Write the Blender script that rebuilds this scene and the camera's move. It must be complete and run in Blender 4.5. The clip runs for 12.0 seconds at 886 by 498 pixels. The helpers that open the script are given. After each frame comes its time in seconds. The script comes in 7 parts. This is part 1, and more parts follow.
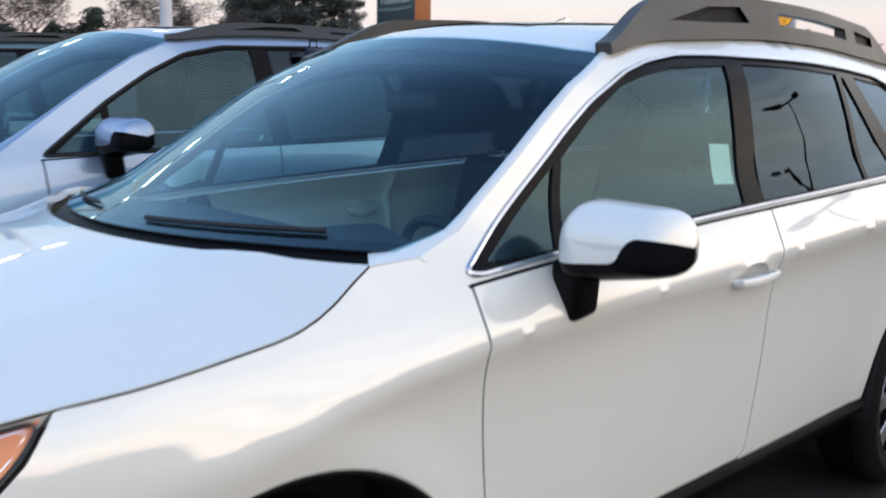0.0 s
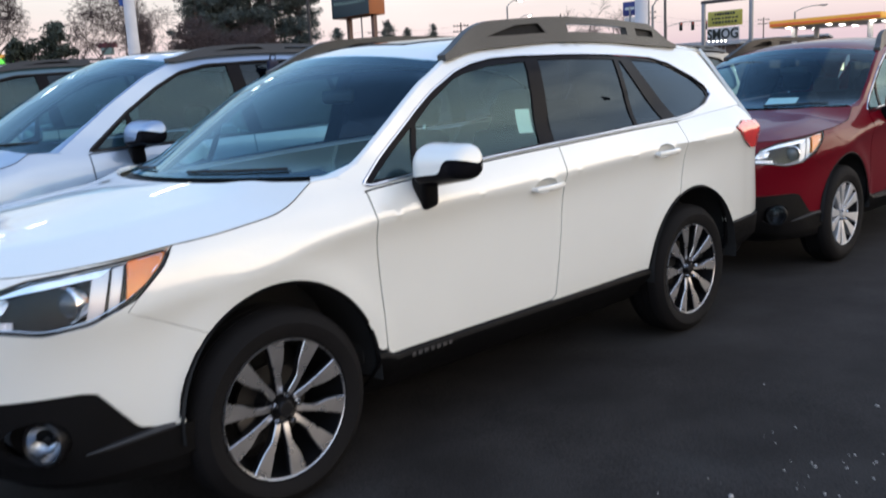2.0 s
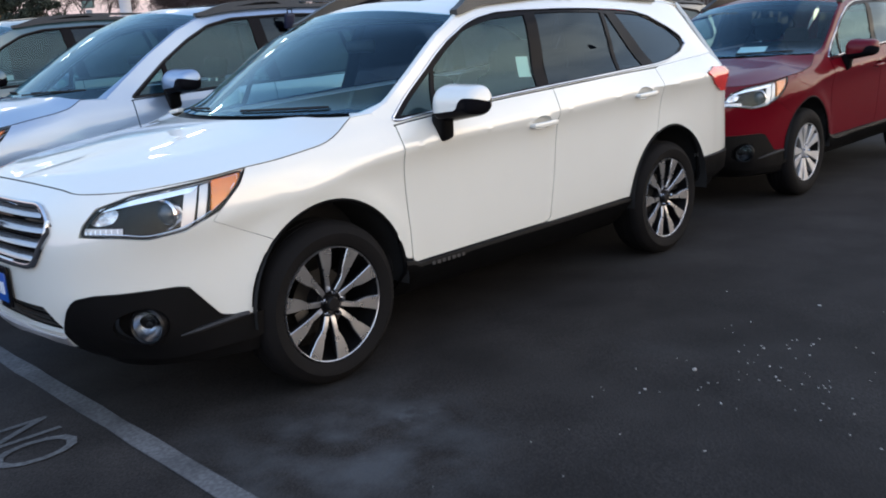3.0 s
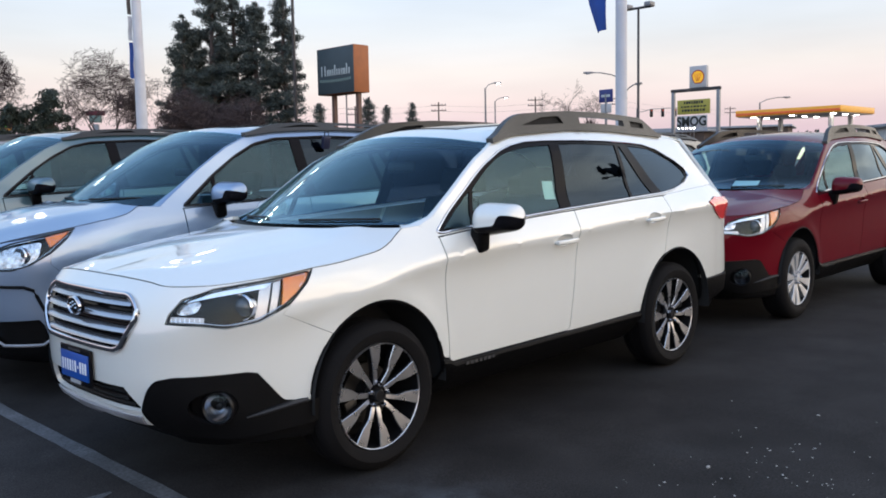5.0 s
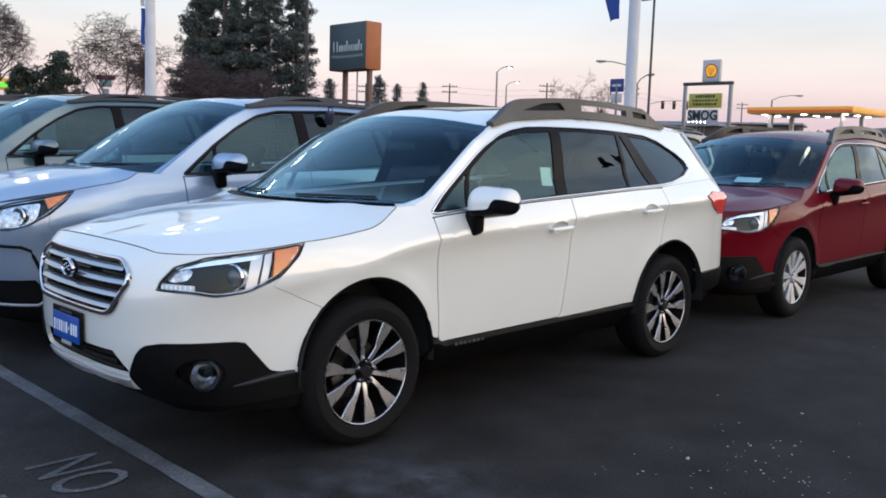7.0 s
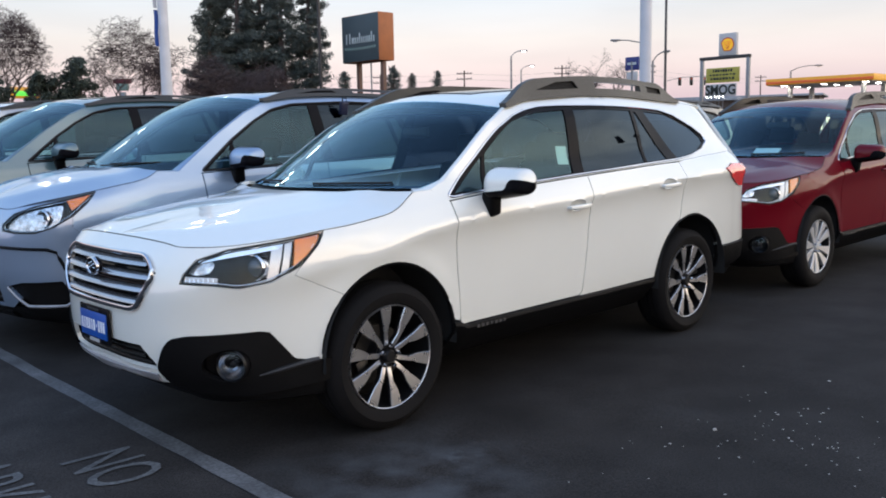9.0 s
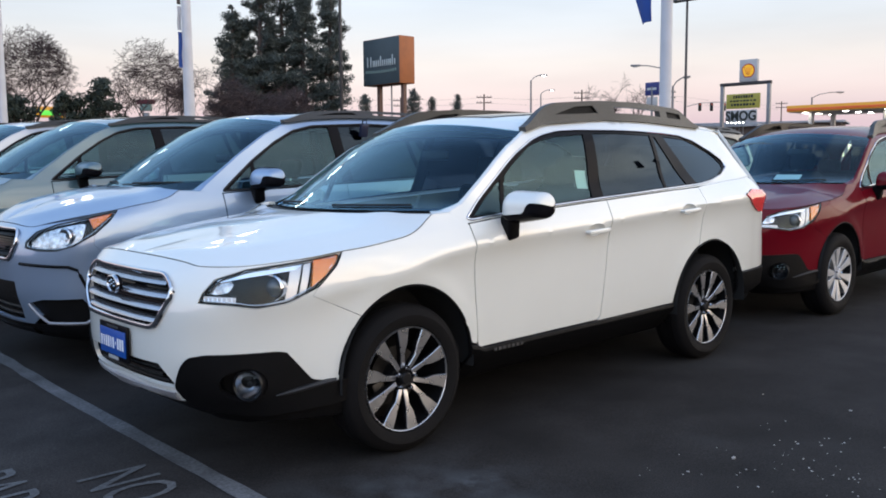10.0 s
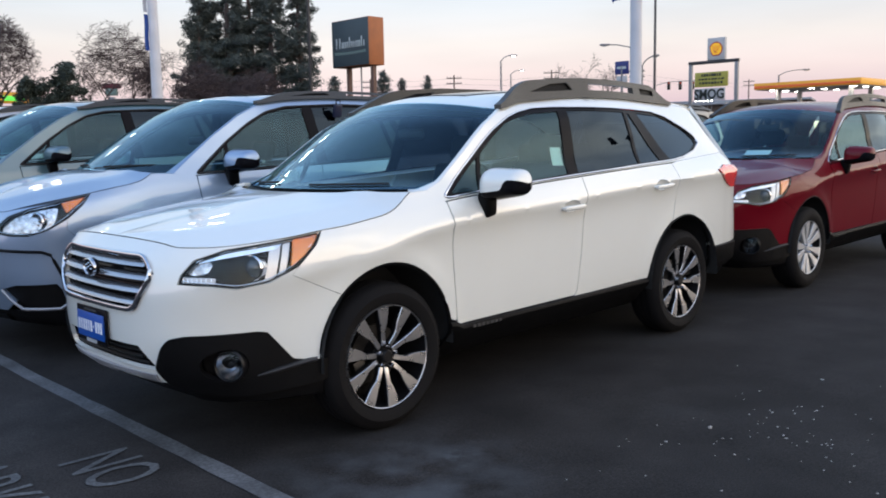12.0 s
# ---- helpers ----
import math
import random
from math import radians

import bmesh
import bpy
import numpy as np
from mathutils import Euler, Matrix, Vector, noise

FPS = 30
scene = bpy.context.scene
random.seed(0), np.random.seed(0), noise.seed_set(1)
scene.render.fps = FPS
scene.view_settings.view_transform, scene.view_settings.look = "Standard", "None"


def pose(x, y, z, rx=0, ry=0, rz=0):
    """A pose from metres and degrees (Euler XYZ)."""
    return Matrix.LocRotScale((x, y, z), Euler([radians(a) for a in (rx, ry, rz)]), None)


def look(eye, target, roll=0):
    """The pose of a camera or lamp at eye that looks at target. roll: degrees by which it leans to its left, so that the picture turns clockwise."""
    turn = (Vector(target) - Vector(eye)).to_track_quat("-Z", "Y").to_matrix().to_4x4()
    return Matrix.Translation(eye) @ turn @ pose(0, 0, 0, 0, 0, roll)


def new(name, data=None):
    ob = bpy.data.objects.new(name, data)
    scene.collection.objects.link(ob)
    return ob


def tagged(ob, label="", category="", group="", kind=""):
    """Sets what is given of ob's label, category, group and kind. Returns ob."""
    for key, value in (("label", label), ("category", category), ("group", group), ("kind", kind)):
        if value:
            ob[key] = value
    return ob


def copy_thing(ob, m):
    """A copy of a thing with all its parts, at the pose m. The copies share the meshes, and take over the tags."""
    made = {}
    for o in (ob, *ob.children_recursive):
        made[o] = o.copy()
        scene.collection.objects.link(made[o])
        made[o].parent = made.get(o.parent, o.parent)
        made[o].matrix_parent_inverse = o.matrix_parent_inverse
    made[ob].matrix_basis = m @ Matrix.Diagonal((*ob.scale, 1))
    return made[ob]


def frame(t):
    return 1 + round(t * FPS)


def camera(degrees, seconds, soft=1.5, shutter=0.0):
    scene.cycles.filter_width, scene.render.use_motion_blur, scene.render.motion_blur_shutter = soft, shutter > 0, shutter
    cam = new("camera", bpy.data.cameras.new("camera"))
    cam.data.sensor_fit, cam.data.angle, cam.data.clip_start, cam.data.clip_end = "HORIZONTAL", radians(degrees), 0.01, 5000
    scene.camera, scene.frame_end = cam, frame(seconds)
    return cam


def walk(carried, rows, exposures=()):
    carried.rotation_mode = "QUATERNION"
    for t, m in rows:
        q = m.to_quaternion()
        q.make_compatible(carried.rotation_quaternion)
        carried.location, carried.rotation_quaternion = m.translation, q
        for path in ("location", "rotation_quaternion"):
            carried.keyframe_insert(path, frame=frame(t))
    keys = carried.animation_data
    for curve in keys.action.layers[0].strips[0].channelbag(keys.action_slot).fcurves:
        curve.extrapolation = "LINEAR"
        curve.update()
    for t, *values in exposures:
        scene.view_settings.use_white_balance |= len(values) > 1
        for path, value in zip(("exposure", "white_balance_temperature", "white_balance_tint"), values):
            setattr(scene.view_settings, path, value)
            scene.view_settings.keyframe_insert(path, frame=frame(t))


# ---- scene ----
# ---------------------------------------------------------------- camera
cam = camera(53.7, 12.0, soft=1.8, shutter=0.5)
PATH = [
    (0, (2.092, 2.077, 1.417), (0.788, 0.597, 1.09), 1.1),
    (0.5, (2.302, 2.458, 1.425), (1.09, 0.916, 1.033), -1.4),
    (1, (2.535, 2.832, 1.438), (1.17, 1.399, 1.151), -0.1),
    (1.5, (2.733, 3.169, 1.432), (1.34, 1.757, 1.177), 0.1),
    (2, (2.973, 3.442, 1.426), (1.63, 2.003, 1.069), -2.9),
    (2.5, (3.306, 3.618, 1.415), (1.929, 2.228, 0.998), 0.5),
    (3, (3.562, 3.841, 1.422), (2.21, 2.44, 0.961), -3.2),
    (3.5, (3.855, 3.946, 1.432), (2.402, 2.61, 1.112), -2.3),
    (3.7, (3.927, 3.915, 1.419), (2.479, 2.562, 1.15), -1.9),
    (5.3, (4.053, 4.006, 1.427), (2.642, 2.601, 1.239), -1.1),
    (5.5, (4.05, 4.022, 1.44), (2.637, 2.621, 1.237), -0.9),
    (6, (4.058, 4.05, 1.429), (2.656, 2.635, 1.242), 0.4),
    (6.5, (4.032, 4.036, 1.427), (2.629, 2.629, 1.2), 2.1),
    (8.3, (4.036, 4.052, 1.403), (2.647, 2.634, 1.155), -0.5),
    (8.5, (4.037, 4.06, 1.404), (2.652, 2.639, 1.154), -0.7),
    (9, (4.035, 4.065, 1.397), (2.671, 2.624, 1.14), -1.0),
    (9.5, (4.039, 4.07, 1.402), (2.714, 2.59, 1.171), -1.0),
    (10, (4.038, 4.067, 1.397), (2.7, 2.595, 1.192), -0.4),
    (10.5, (4.043, 4.078, 1.399), (2.692, 2.616, 1.207), -1.0),
    (11, (4.054, 4.077, 1.384), (2.715, 2.612, 1.135), -1.3),
    (11.5, (4.067, 4.078, 1.38), (2.722, 2.619, 1.128), -1.8),
    (12, (4.074, 4.06, 1.379), (2.693, 2.634, 1.132), -1.1),
]
walk(cam, [(t, look(eye, target, roll)) for t, eye, target, roll in PATH], exposures=[(0.0, -0.03), (1.0, 0.0), (2.0, 0.07), (3.5, 0.06), (5.5, 0.02), (12.0, 0.02)])

# ---------------------------------------------------------------- world and light
world = bpy.data.worlds.new("dusk_sky")
scene.world = world
world.use_nodes = True
wt = world.node_tree
wt.nodes.clear()
w_out = wt.nodes.new("ShaderNodeOutputWorld")
w_bg = wt.nodes.new("ShaderNodeBackground")
w_sky = wt.nodes.new("ShaderNodeTexSky")
w_sky.sky_type = "NISHITA"
w_sky.sun_disc = False
w_sky.sun_elevation = radians(2.0)
w_sky.sun_rotation = radians(20.0)
w_sky.air_density, w_sky.dust_density, w_sky.ozone_density = 1.0, 1.5, 2.0
w_co = wt.nodes.new("ShaderNodeTexCoord")
w_sep = wt.nodes.new("ShaderNodeSeparateXYZ")
w_ramp = wt.nodes.new("ShaderNodeValToRGB")
for pos, col in ((0.0, (0.58, 0.45, 0.56)), (0.03, (0.76, 0.58, 0.66)), (0.070, (0.90, 0.75, 0.75)), (0.105, (0.90, 0.83, 0.81)),
                 (0.145, (0.80, 0.83, 0.88)), (0.20, (0.72, 0.82, 0.96)), (0.42, (0.53, 0.77, 1.14)), (0.68, (0.34, 0.56, 0.98)), (1.0, (0.16, 0.31, 0.66))):
    el = w_ramp.color_ramp.elements
    e_new = el[0] if pos == 0.0 else (el[len(el) - 1] if pos == 1.0 else el.new(pos))
    e_new.position, e_new.color = pos, (*col, 1)
w_noise = wt.nodes.new("ShaderNodeTexNoise")
w_map = wt.nodes.new("ShaderNodeMapping")
w_map.inputs["Scale"].default_value = (1.5, 1.5, 9.0)
w_noise.inputs["Scale"].default_value, w_noise.inputs["Detail"].default_value = 1.6, 4.0
w_cl = wt.nodes.new("ShaderNodeMapRange")
w_cl.inputs["From Min"].default_value, w_cl.inputs["From Max"].default_value = 0.35, 0.7
w_cl.inputs["To Min"].default_value, w_cl.inputs["To Max"].default_value = 0.93, 1.07
w_mul = wt.nodes.new("ShaderNodeVectorMath")
w_mul.operation = "SCALE"
w_add = wt.nodes.new("ShaderNodeMix")
w_add.data_type, w_add.blend_type = "RGBA", "ADD"
w_add.inputs["Factor"].default_value = 0.045
L = wt.links.new
# the afterglow on the sunset side, behind the viewer
w_dot = wt.nodes.new("ShaderNodeVectorMath")
w_dot.operation = "DOT_PRODUCT"
w_dot.inputs[1].default_value = (-0.55, 0.83, 0.08)
w_flat = wt.nodes.new("ShaderNodeVectorMath")
w_flat.operation = "MULTIPLY"
w_flat.inputs[1].default_value = (1.0, 1.0, 2.7)
w_unit = wt.nodes.new("ShaderNodeVectorMath")
w_unit.operation = "NORMALIZE"
w_rise = wt.nodes.new("ShaderNodeMapRange")
w_rise.interpolation_type = "SMOOTHSTEP"
w_rise.inputs["From Min"].default_value, w_rise.inputs["From Max"].default_value = 0.26, 1.0
w_glow = wt.nodes.new("ShaderNodeVectorMath")
w_glow.operation = "SCALE"
w_glow.inputs[0].default_value = (2.15, 1.70, 1.16)
w_sum = wt.nodes.new("ShaderNodeVectorMath")
w_sum.operation = "ADD"
L(w_co.outputs["Generated"], w_flat.inputs[0])
L(w_flat.outputs["Vector"], w_unit.inputs[0])
L(w_unit.outputs["Vector"], w_dot.inputs[0])
L(w_dot.outputs["Value"], w_rise.inputs["Value"])
# broken cloud bars across the afterglow
w_bar = wt.nodes.new("ShaderNodeMapRange")
w_bar.inputs["From Min"].default_value, w_bar.inputs["From Max"].default_value = 0.40, 0.62
w_bar.inputs["To Min"].default_value, w_bar.inputs["To Max"].default_value = 0.72, 1.28
w_bars = wt.nodes.new("ShaderNodeMath")
w_bars.operation = "MULTIPLY"
L(w_noise.outputs["Fac"], w_bar.inputs["Value"])
L(w_rise.outputs["Result"], w_bars.inputs[0])
L(w_bar.outputs["Result"], w_bars.inputs[1])
L(w_bars.outputs["Value"], w_glow.inputs["Scale"])
L(w_glow.outputs["Vector"], w_sum.inputs[0])
# extra pale blue sky glow towards +x, added to brighten the car fronts
w_dot2 = wt.nodes.new("ShaderNodeVectorMath")
w_dot2.operation = "DOT_PRODUCT"
w_dot2.inputs[1].default_value = (0.96, 0.16, 0.24)
w_core = wt.nodes.new("ShaderNodeMapRange")
w_core.interpolation_type = "SMOOTHSTEP"
w_core.inputs["From Min"].default_value, w_core.inputs["From Max"].default_value = -0.1, 1.0
w_glow2 = wt.nodes.new("ShaderNodeVectorMath")
w_glow2.operation = "SCALE"
w_glow2.inputs[0].default_value = (0.32, 0.40, 0.53)
w_sum2 = wt.nodes.new("ShaderNodeVectorMath")
w_sum2.operation = "ADD"
L(w_co.outputs["Generated"], w_dot2.inputs[0])
L(w_dot2.outputs["Value"], w_core.inputs["Value"])
L(w_core.outputs["Result"], w_glow2.inputs["Scale"])
L(w_glow2.outputs["Vector"], w_sum2.inputs[0])
L(w_sum.outputs["Vector"], w_sum2.inputs[1])
L(w_sum2.outputs["Vector"], w_bg.inputs["Color"])
L(w_co.outputs["Generated"], w_sep.inputs[0])
L(w_sep.outputs["Z"], w_ramp.inputs["Fac"])
L(w_co.outputs["Generated"], w_map.inputs["Vector"])
L(w_map.outputs["Vector"], w_noise.inputs["Vector"])
L(w_noise.outputs["Fac"], w_cl.inputs["Value"])
L(w_ramp.outputs["Color"], w_mul.inputs[0])
L(w_cl.outputs["Result"], w_mul.inputs["Scale"])
L(w_mul.outputs["Vector"], w_add.inputs["A"])
L(w_sky.outputs["Color"], w_add.inputs["B"])
L(w_add.outputs["Result"], w_sum.inputs[1])
L(w_bg.outputs["Background"], w_out.inputs["Surface"])
w_bg.inputs["Strength"].default_value = 1.0

sun_data = bpy.data.lights.new("sun_glow", "SUN")
sun_data.energy, sun_data.angle, sun_data.color = 0.85, radians(150), (1.0, 0.86, 0.67)
sun_lamp = new("sun_glow", sun_data)
sun_lamp.matrix_world = look((-12, 22, 7), (0, 0, 0))

# ---------------------------------------------------------------- materials
MATS = {}


def mat(name, color, rough=0.5, metal=0.0, coat=0.0, grain=0.0, scale=8.0, bump=0.0, bump_scale=60.0, spec=0.5,
        emit=None, emit_power=0.0, vary=0.0, fine=0.0, fine_scale=90.0):
    """A procedural surface: base colour with broad and fine variation, gloss variation and relief."""
    if name in MATS:
        return MATS[name]
    m = bpy.data.materials.new(name)
    m.use_nodes = True
    nt = m.node_tree
    b = nt.nodes["Principled BSDF"]
    b.inputs["Base Color"].default_value = (*color, 1)
    b.inputs["Roughness"].default_value = rough
    b.inputs["Metallic"].default_value = metal
    b.inputs["Coat Weight"].default_value = coat
    b.inputs["Coat Roughness"].default_value = 0.03
    b.inputs["Specular IOR Level"].default_value = spec
    if emit:
        b.inputs["Emission Color"].default_value = (*emit, 1)
        b.inputs["Emission Strength"].default_value = emit_power
    tc = nt.nodes.new("ShaderNodeTexCoord")
    if grain or fine or vary:
        n1 = nt.nodes.new("ShaderNodeTexNoise")
        n1.inputs["Scale"].default_value, n1.inputs["Detail"].default_value = scale, 5
        n2 = nt.nodes.new("ShaderNodeTexNoise")
        n2.inputs["Scale"].default_value, n2.inputs["Detail"].default_value = fine_scale, 3
        nt.links.new(tc.outputs["Object"], n1.inputs["Vector"])
        nt.links.new(tc.outputs["Object"], n2.inputs["Vector"])
        r1 = nt.nodes.new("ShaderNodeMapRange")
        r1.inputs["From Min"].default_value, r1.inputs["From Max"].default_value = 0.3, 0.7
        r1.inputs["To Min"].default_value, r1.inputs["To Max"].default_value = 1 - grain, 1 + grain
        r2 = nt.nodes.new("ShaderNodeMapRange")
        r2.inputs["From Min"].default_value, r2.inputs["From Max"].default_value = 0.3, 0.7
        r2.inputs["To Min"].default_value, r2.inputs["To Max"].default_value = 1 - fine, 1 + fine
        nt.links.new(n1.outputs["Fac"], r1.inputs["Value"])
        nt.links.new(n2.outputs["Fac"], r2.inputs["Value"])
        mu = nt.nodes.new("ShaderNodeMath")
        mu.operation = "MULTIPLY"
        nt.links.new(r1.outputs[0], mu.inputs[0])
        nt.links.new(r2.outputs[0], mu.inputs[1])
        last = mu.outputs[0]
        if vary:
            oi = nt.nodes.new("ShaderNodeObjectInfo")
            r3 = nt.nodes.new("ShaderNodeMapRange")
            r3.inputs["To Min"].default_value, r3.inputs["To Max"].default_value = 1 - vary, 1 + vary
            nt.links.new(oi.outputs["Random"], r3.inputs["Value"])
            m3 = nt.nodes.new("ShaderNodeMath")
            m3.operation = "MULTIPLY"
            nt.links.new(last, m3.inputs[0])
            nt.links.new(r3.outputs[0], m3.inputs[1])
            last = m3.outputs[0]
        vm = nt.nodes.new("ShaderNodeVectorMath")
        vm.operation = "SCALE"
        vm.inputs[0].default_value = color
        nt.links.new(last, vm.inputs["Scale"])
        nt.links.new(vm.outputs[0], b.inputs["Base Color"])
        rr = nt.nodes.new("ShaderNodeMapRange")
        rr.inputs["To Min"].default_value, rr.inputs["To Max"].default_value = max(0.02, rough * 0.8), min(1, rough * 1.2)
        nt.links.new(n1.outputs["Fac"], rr.inputs["Value"])
        nt.links.new(rr.outputs[0], b.inputs["Roughness"])
    if bump:
        n3 = nt.nodes.new("ShaderNodeTexNoise")
        n3.inputs["Scale"].default_value, n3.inputs["Detail"].default_value = bump_scale, 4
        nt.links.new(tc.outputs["Object"], n3.inputs["Vector"])
        bu = nt.nodes.new("ShaderNodeBump")
        bu.inputs["Strength"].default_value, bu.inputs["Distance"].default_value = bump, 0.01
        nt.links.new(n3.outputs["Fac"], bu.inputs["Height"])
        nt.links.new(bu.outputs[0], b.inputs["Normal"])
    MATS[name] = m
    return m


def glass_mat(name, tint, gloss=0.0, ior=1.5, rough=0.0, rise=5.0, sheen=(0.66, 0.90, 1.0)):
    """Thin pane: tinted see-through with a mirror sheen that grows at grazing angles."""
    if name in MATS:
        return MATS[name]
    m = bpy.data.materials.new(name)
    m.use_nodes = True
    nt = m.node_tree
    nt.nodes.remove(nt.nodes["Principled BSDF"])
    out = nt.nodes["Material Output"]
    tr = nt.nodes.new("ShaderNodeBsdfTransparent")
    tr.inputs["Color"].default_value = (*tint, 1)
    gl = nt.nodes.new("ShaderNodeBsdfGlossy")
    gl.inputs["Roughness"].default_value = rough
    gl.inputs["Color"].default_value = (*sheen, 1)
    fr = nt.nodes.new("ShaderNodeLayerWeight")
    fr.inputs["Blend"].default_value = 0.5
    pw = nt.nodes.new("ShaderNodeMath")
    pw.operation = "POWER"
    pw.inputs[1].default_value = rise
    f0 = ((ior - 1) / (ior + 1)) ** 2 * 1.9 + gloss
    ma = nt.nodes.new("ShaderNodeMapRange")
    ma.inputs["To Min"].default_value, ma.inputs["To Max"].default_value = f0, 1.0
    mx = nt.nodes.new("ShaderNodeMixShader")
    nt.links.new(fr.outputs["Facing"], pw.inputs[0])
    nt.links.new(pw.outputs[0], ma.inputs["Value"])
    nt.links.new(ma.outputs[0], mx.inputs["Fac"])
    nt.links.new(tr.outputs[0], mx.inputs[1])
    nt.links.new(gl.outputs[0], mx.inputs[2])
    nt.links.new(mx.outputs[0], out.inputs["Surface"])
    MATS[name] = m
    return m


def paint(name, color, metal, rough, ior=1.75, coat=1.0, spec=0.5):
    m = mat(name, color, rough=rough, metal=metal, coat=coat, grain=0.012, scale=3.0, fine=0.03 if metal else 0.01, fine_scale=900, spec=spec)
    m.node_tree.nodes["Principled BSDF"].inputs["Coat IOR"].default_value = ior
    return m


M_WHITE = paint("pearl_white_paint", (0.735, 0.742, 0.698), 0.0, 0.30, 1.9)
M_RED = paint("dark_red_paint", (0.112, 0.0020, 0.0075), 0.0, 0.36, 1.42, 0.6, 0.03)
M_SILVER = paint("ice_silver_paint", (0.262, 0.352, 0.485), 0.65, 0.32)
M_GREEN = paint("grey_green_paint", (0.065, 0.125, 0.15), 0.4, 0.34)
M_GREY = paint("light_grey_paint", (0.42, 0.44, 0.47), 0.5, 0.34)
M_BLACKPAINT = paint("black_paint", (0.012, 0.012, 0.014), 0.0, 0.3)
M_CLAD = mat("black_cladding", (0.0045, 0.0045, 0.005), rough=0.45, spec=0.09, grain=0.15, scale=6, bump=0.25, bump_scale=500)
M_GLOSSBLACK = mat("gloss_black_trim", (0.008, 0.008, 0.010), rough=0.10, spec=0.05, grain=0.1, scale=5)
M_RUBBER = mat("black_rubber", (0.012, 0.012, 0.012), rough=0.7, grain=0.2, scale=10)
M_TYRE = mat("tyre_rubber", (0.0068, 0.0064, 0.0068), rough=0.75, spec=0.12, grain=0.2, scale=9, bump=0.3, bump_scale=160)
M_CHROME = mat("chrome", (0.62, 0.63, 0.66), rough=0.08, metal=1.0, grain=0.03, scale=8)
M_ALLOY = mat("machined_alloy", (0.52, 0.52, 0.53), rough=0.28, metal=0.9, grain=0.06, scale=14)
M_ALLOYSILVER = mat("silver_painted_alloy", (0.62, 0.62, 0.62), rough=0.35, metal=0.6, grain=0.05, scale=14)
M_DARKALLOY = mat("dark_grey_alloy", (0.007, 0.007, 0.008), rough=0.4, metal=0.0, spec=0.25, grain=0.1, scale=12)
M_BRAKE = mat("brake_disc_steel", (0.05, 0.048, 0.047), rough=0.45, metal=0.9, grain=0.15, scale=20)
M_RAIL = mat("dark_grey_rail_plastic", (0.030, 0.027, 0.022), rough=0.42, grain=0.12, scale=6, bump=0.2, bump_scale=400)
M_SKID = mat("silver_skid_plastic", (0.30, 0.30, 0.32), rough=0.42, metal=0.3, grain=0.12, scale=10)
M_GRILLEBAR = mat("satin_silver_bar", (0.40, 0.42, 0.46), rough=0.22, metal=0.8, grain=0.04, scale=10)
M_UNDER = mat("underbody_black", (0.010, 0.010, 0.010), rough=0.9, grain=0.2, scale=5)
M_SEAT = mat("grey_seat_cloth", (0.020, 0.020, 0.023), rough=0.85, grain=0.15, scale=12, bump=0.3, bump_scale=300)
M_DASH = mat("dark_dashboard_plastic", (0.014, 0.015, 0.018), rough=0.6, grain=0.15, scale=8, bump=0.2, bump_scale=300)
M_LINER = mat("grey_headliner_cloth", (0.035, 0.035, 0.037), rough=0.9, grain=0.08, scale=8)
M_PAPER = mat("white_paper", (0.84, 0.82, 0.76), rough=0.7, grain=0.06, scale=14)
M_GLASS = glass_mat("clear_windscreen_glass", (0.60, 0.80, 0.83), gloss=-0.038, rise=4.2)
M_SIDEGLASS = glass_mat("green_tinted_glass", (0.55, 0.74, 0.72), gloss=-0.020, sheen=(0.56, 0.86, 1.0))
M_DARKGLASS = glass_mat("privacy_glass", (0.035, 0.040, 0.050), gloss=-0.030, sheen=(0.56, 0.74, 0.92))
M_LENS = glass_mat("clear_lamp_lens", (0.94, 0.96, 0.97), gloss=-0.060)
M_REDLENS = mat("red_lamp_lens", (0.75, 0.03, 0.025), rough=0.08, coat=1.0, grain=0.1, scale=20)
M_AMBER = mat("amber_lamp_lens", (0.80, 0.205, 0.025), rough=0.15, coat=1.0, grain=0.15, scale=30)
M_LAMPDARK = mat("dark_lamp_housing", (0.006, 0.006, 0.007), rough=0.35, spec=0.3, grain=0.1, scale=12)
M_LAMPWHITE = mat("white_light_guide", (0.58, 0.60, 0.65), rough=0.18, metal=0.35, grain=0.04, scale=25)
M_PROJ = mat("projector_glass", (0.045, 0.052, 0.065), rough=0.04, coat=1.0, grain=0.1)
M_FOGREFL = mat("dim_fog_reflector", (0.34, 0.36, 0.40), rough=0.25, metal=1.0, grain=0.25, scale=60)
M_LOCK = mat("dark_blue_plastic", (0.010, 0.013, 0.040), rough=0.5, grain=0.1)
# cladding made lighter: the highlight on the lower lip, put into the colour
M_LEDGE = mat("lit_ledge_cladding", (0.022, 0.022, 0.024), rough=0.4, spec=0.25, grain=0.2, scale=8)
M_MARK = mat("dull_grey_mark", (0.030, 0.030, 0.032), rough=0.5, grain=0.1)
M_BOWL = mat("satin_lamp_reflector", (0.58, 0.59, 0.62), rough=0.22, metal=0.9, grain=0.45, scale=26, bump=0.5, bump_scale=30)
M_REFLECTOR = mat("lamp_reflector", (0.85, 0.86, 0.88), rough=0.12, metal=1.0, grain=0.03, scale=20)

# ---------------------------------------------------------------- mesh helpers
from mathutils.geometry import delaunay_2d_cdt


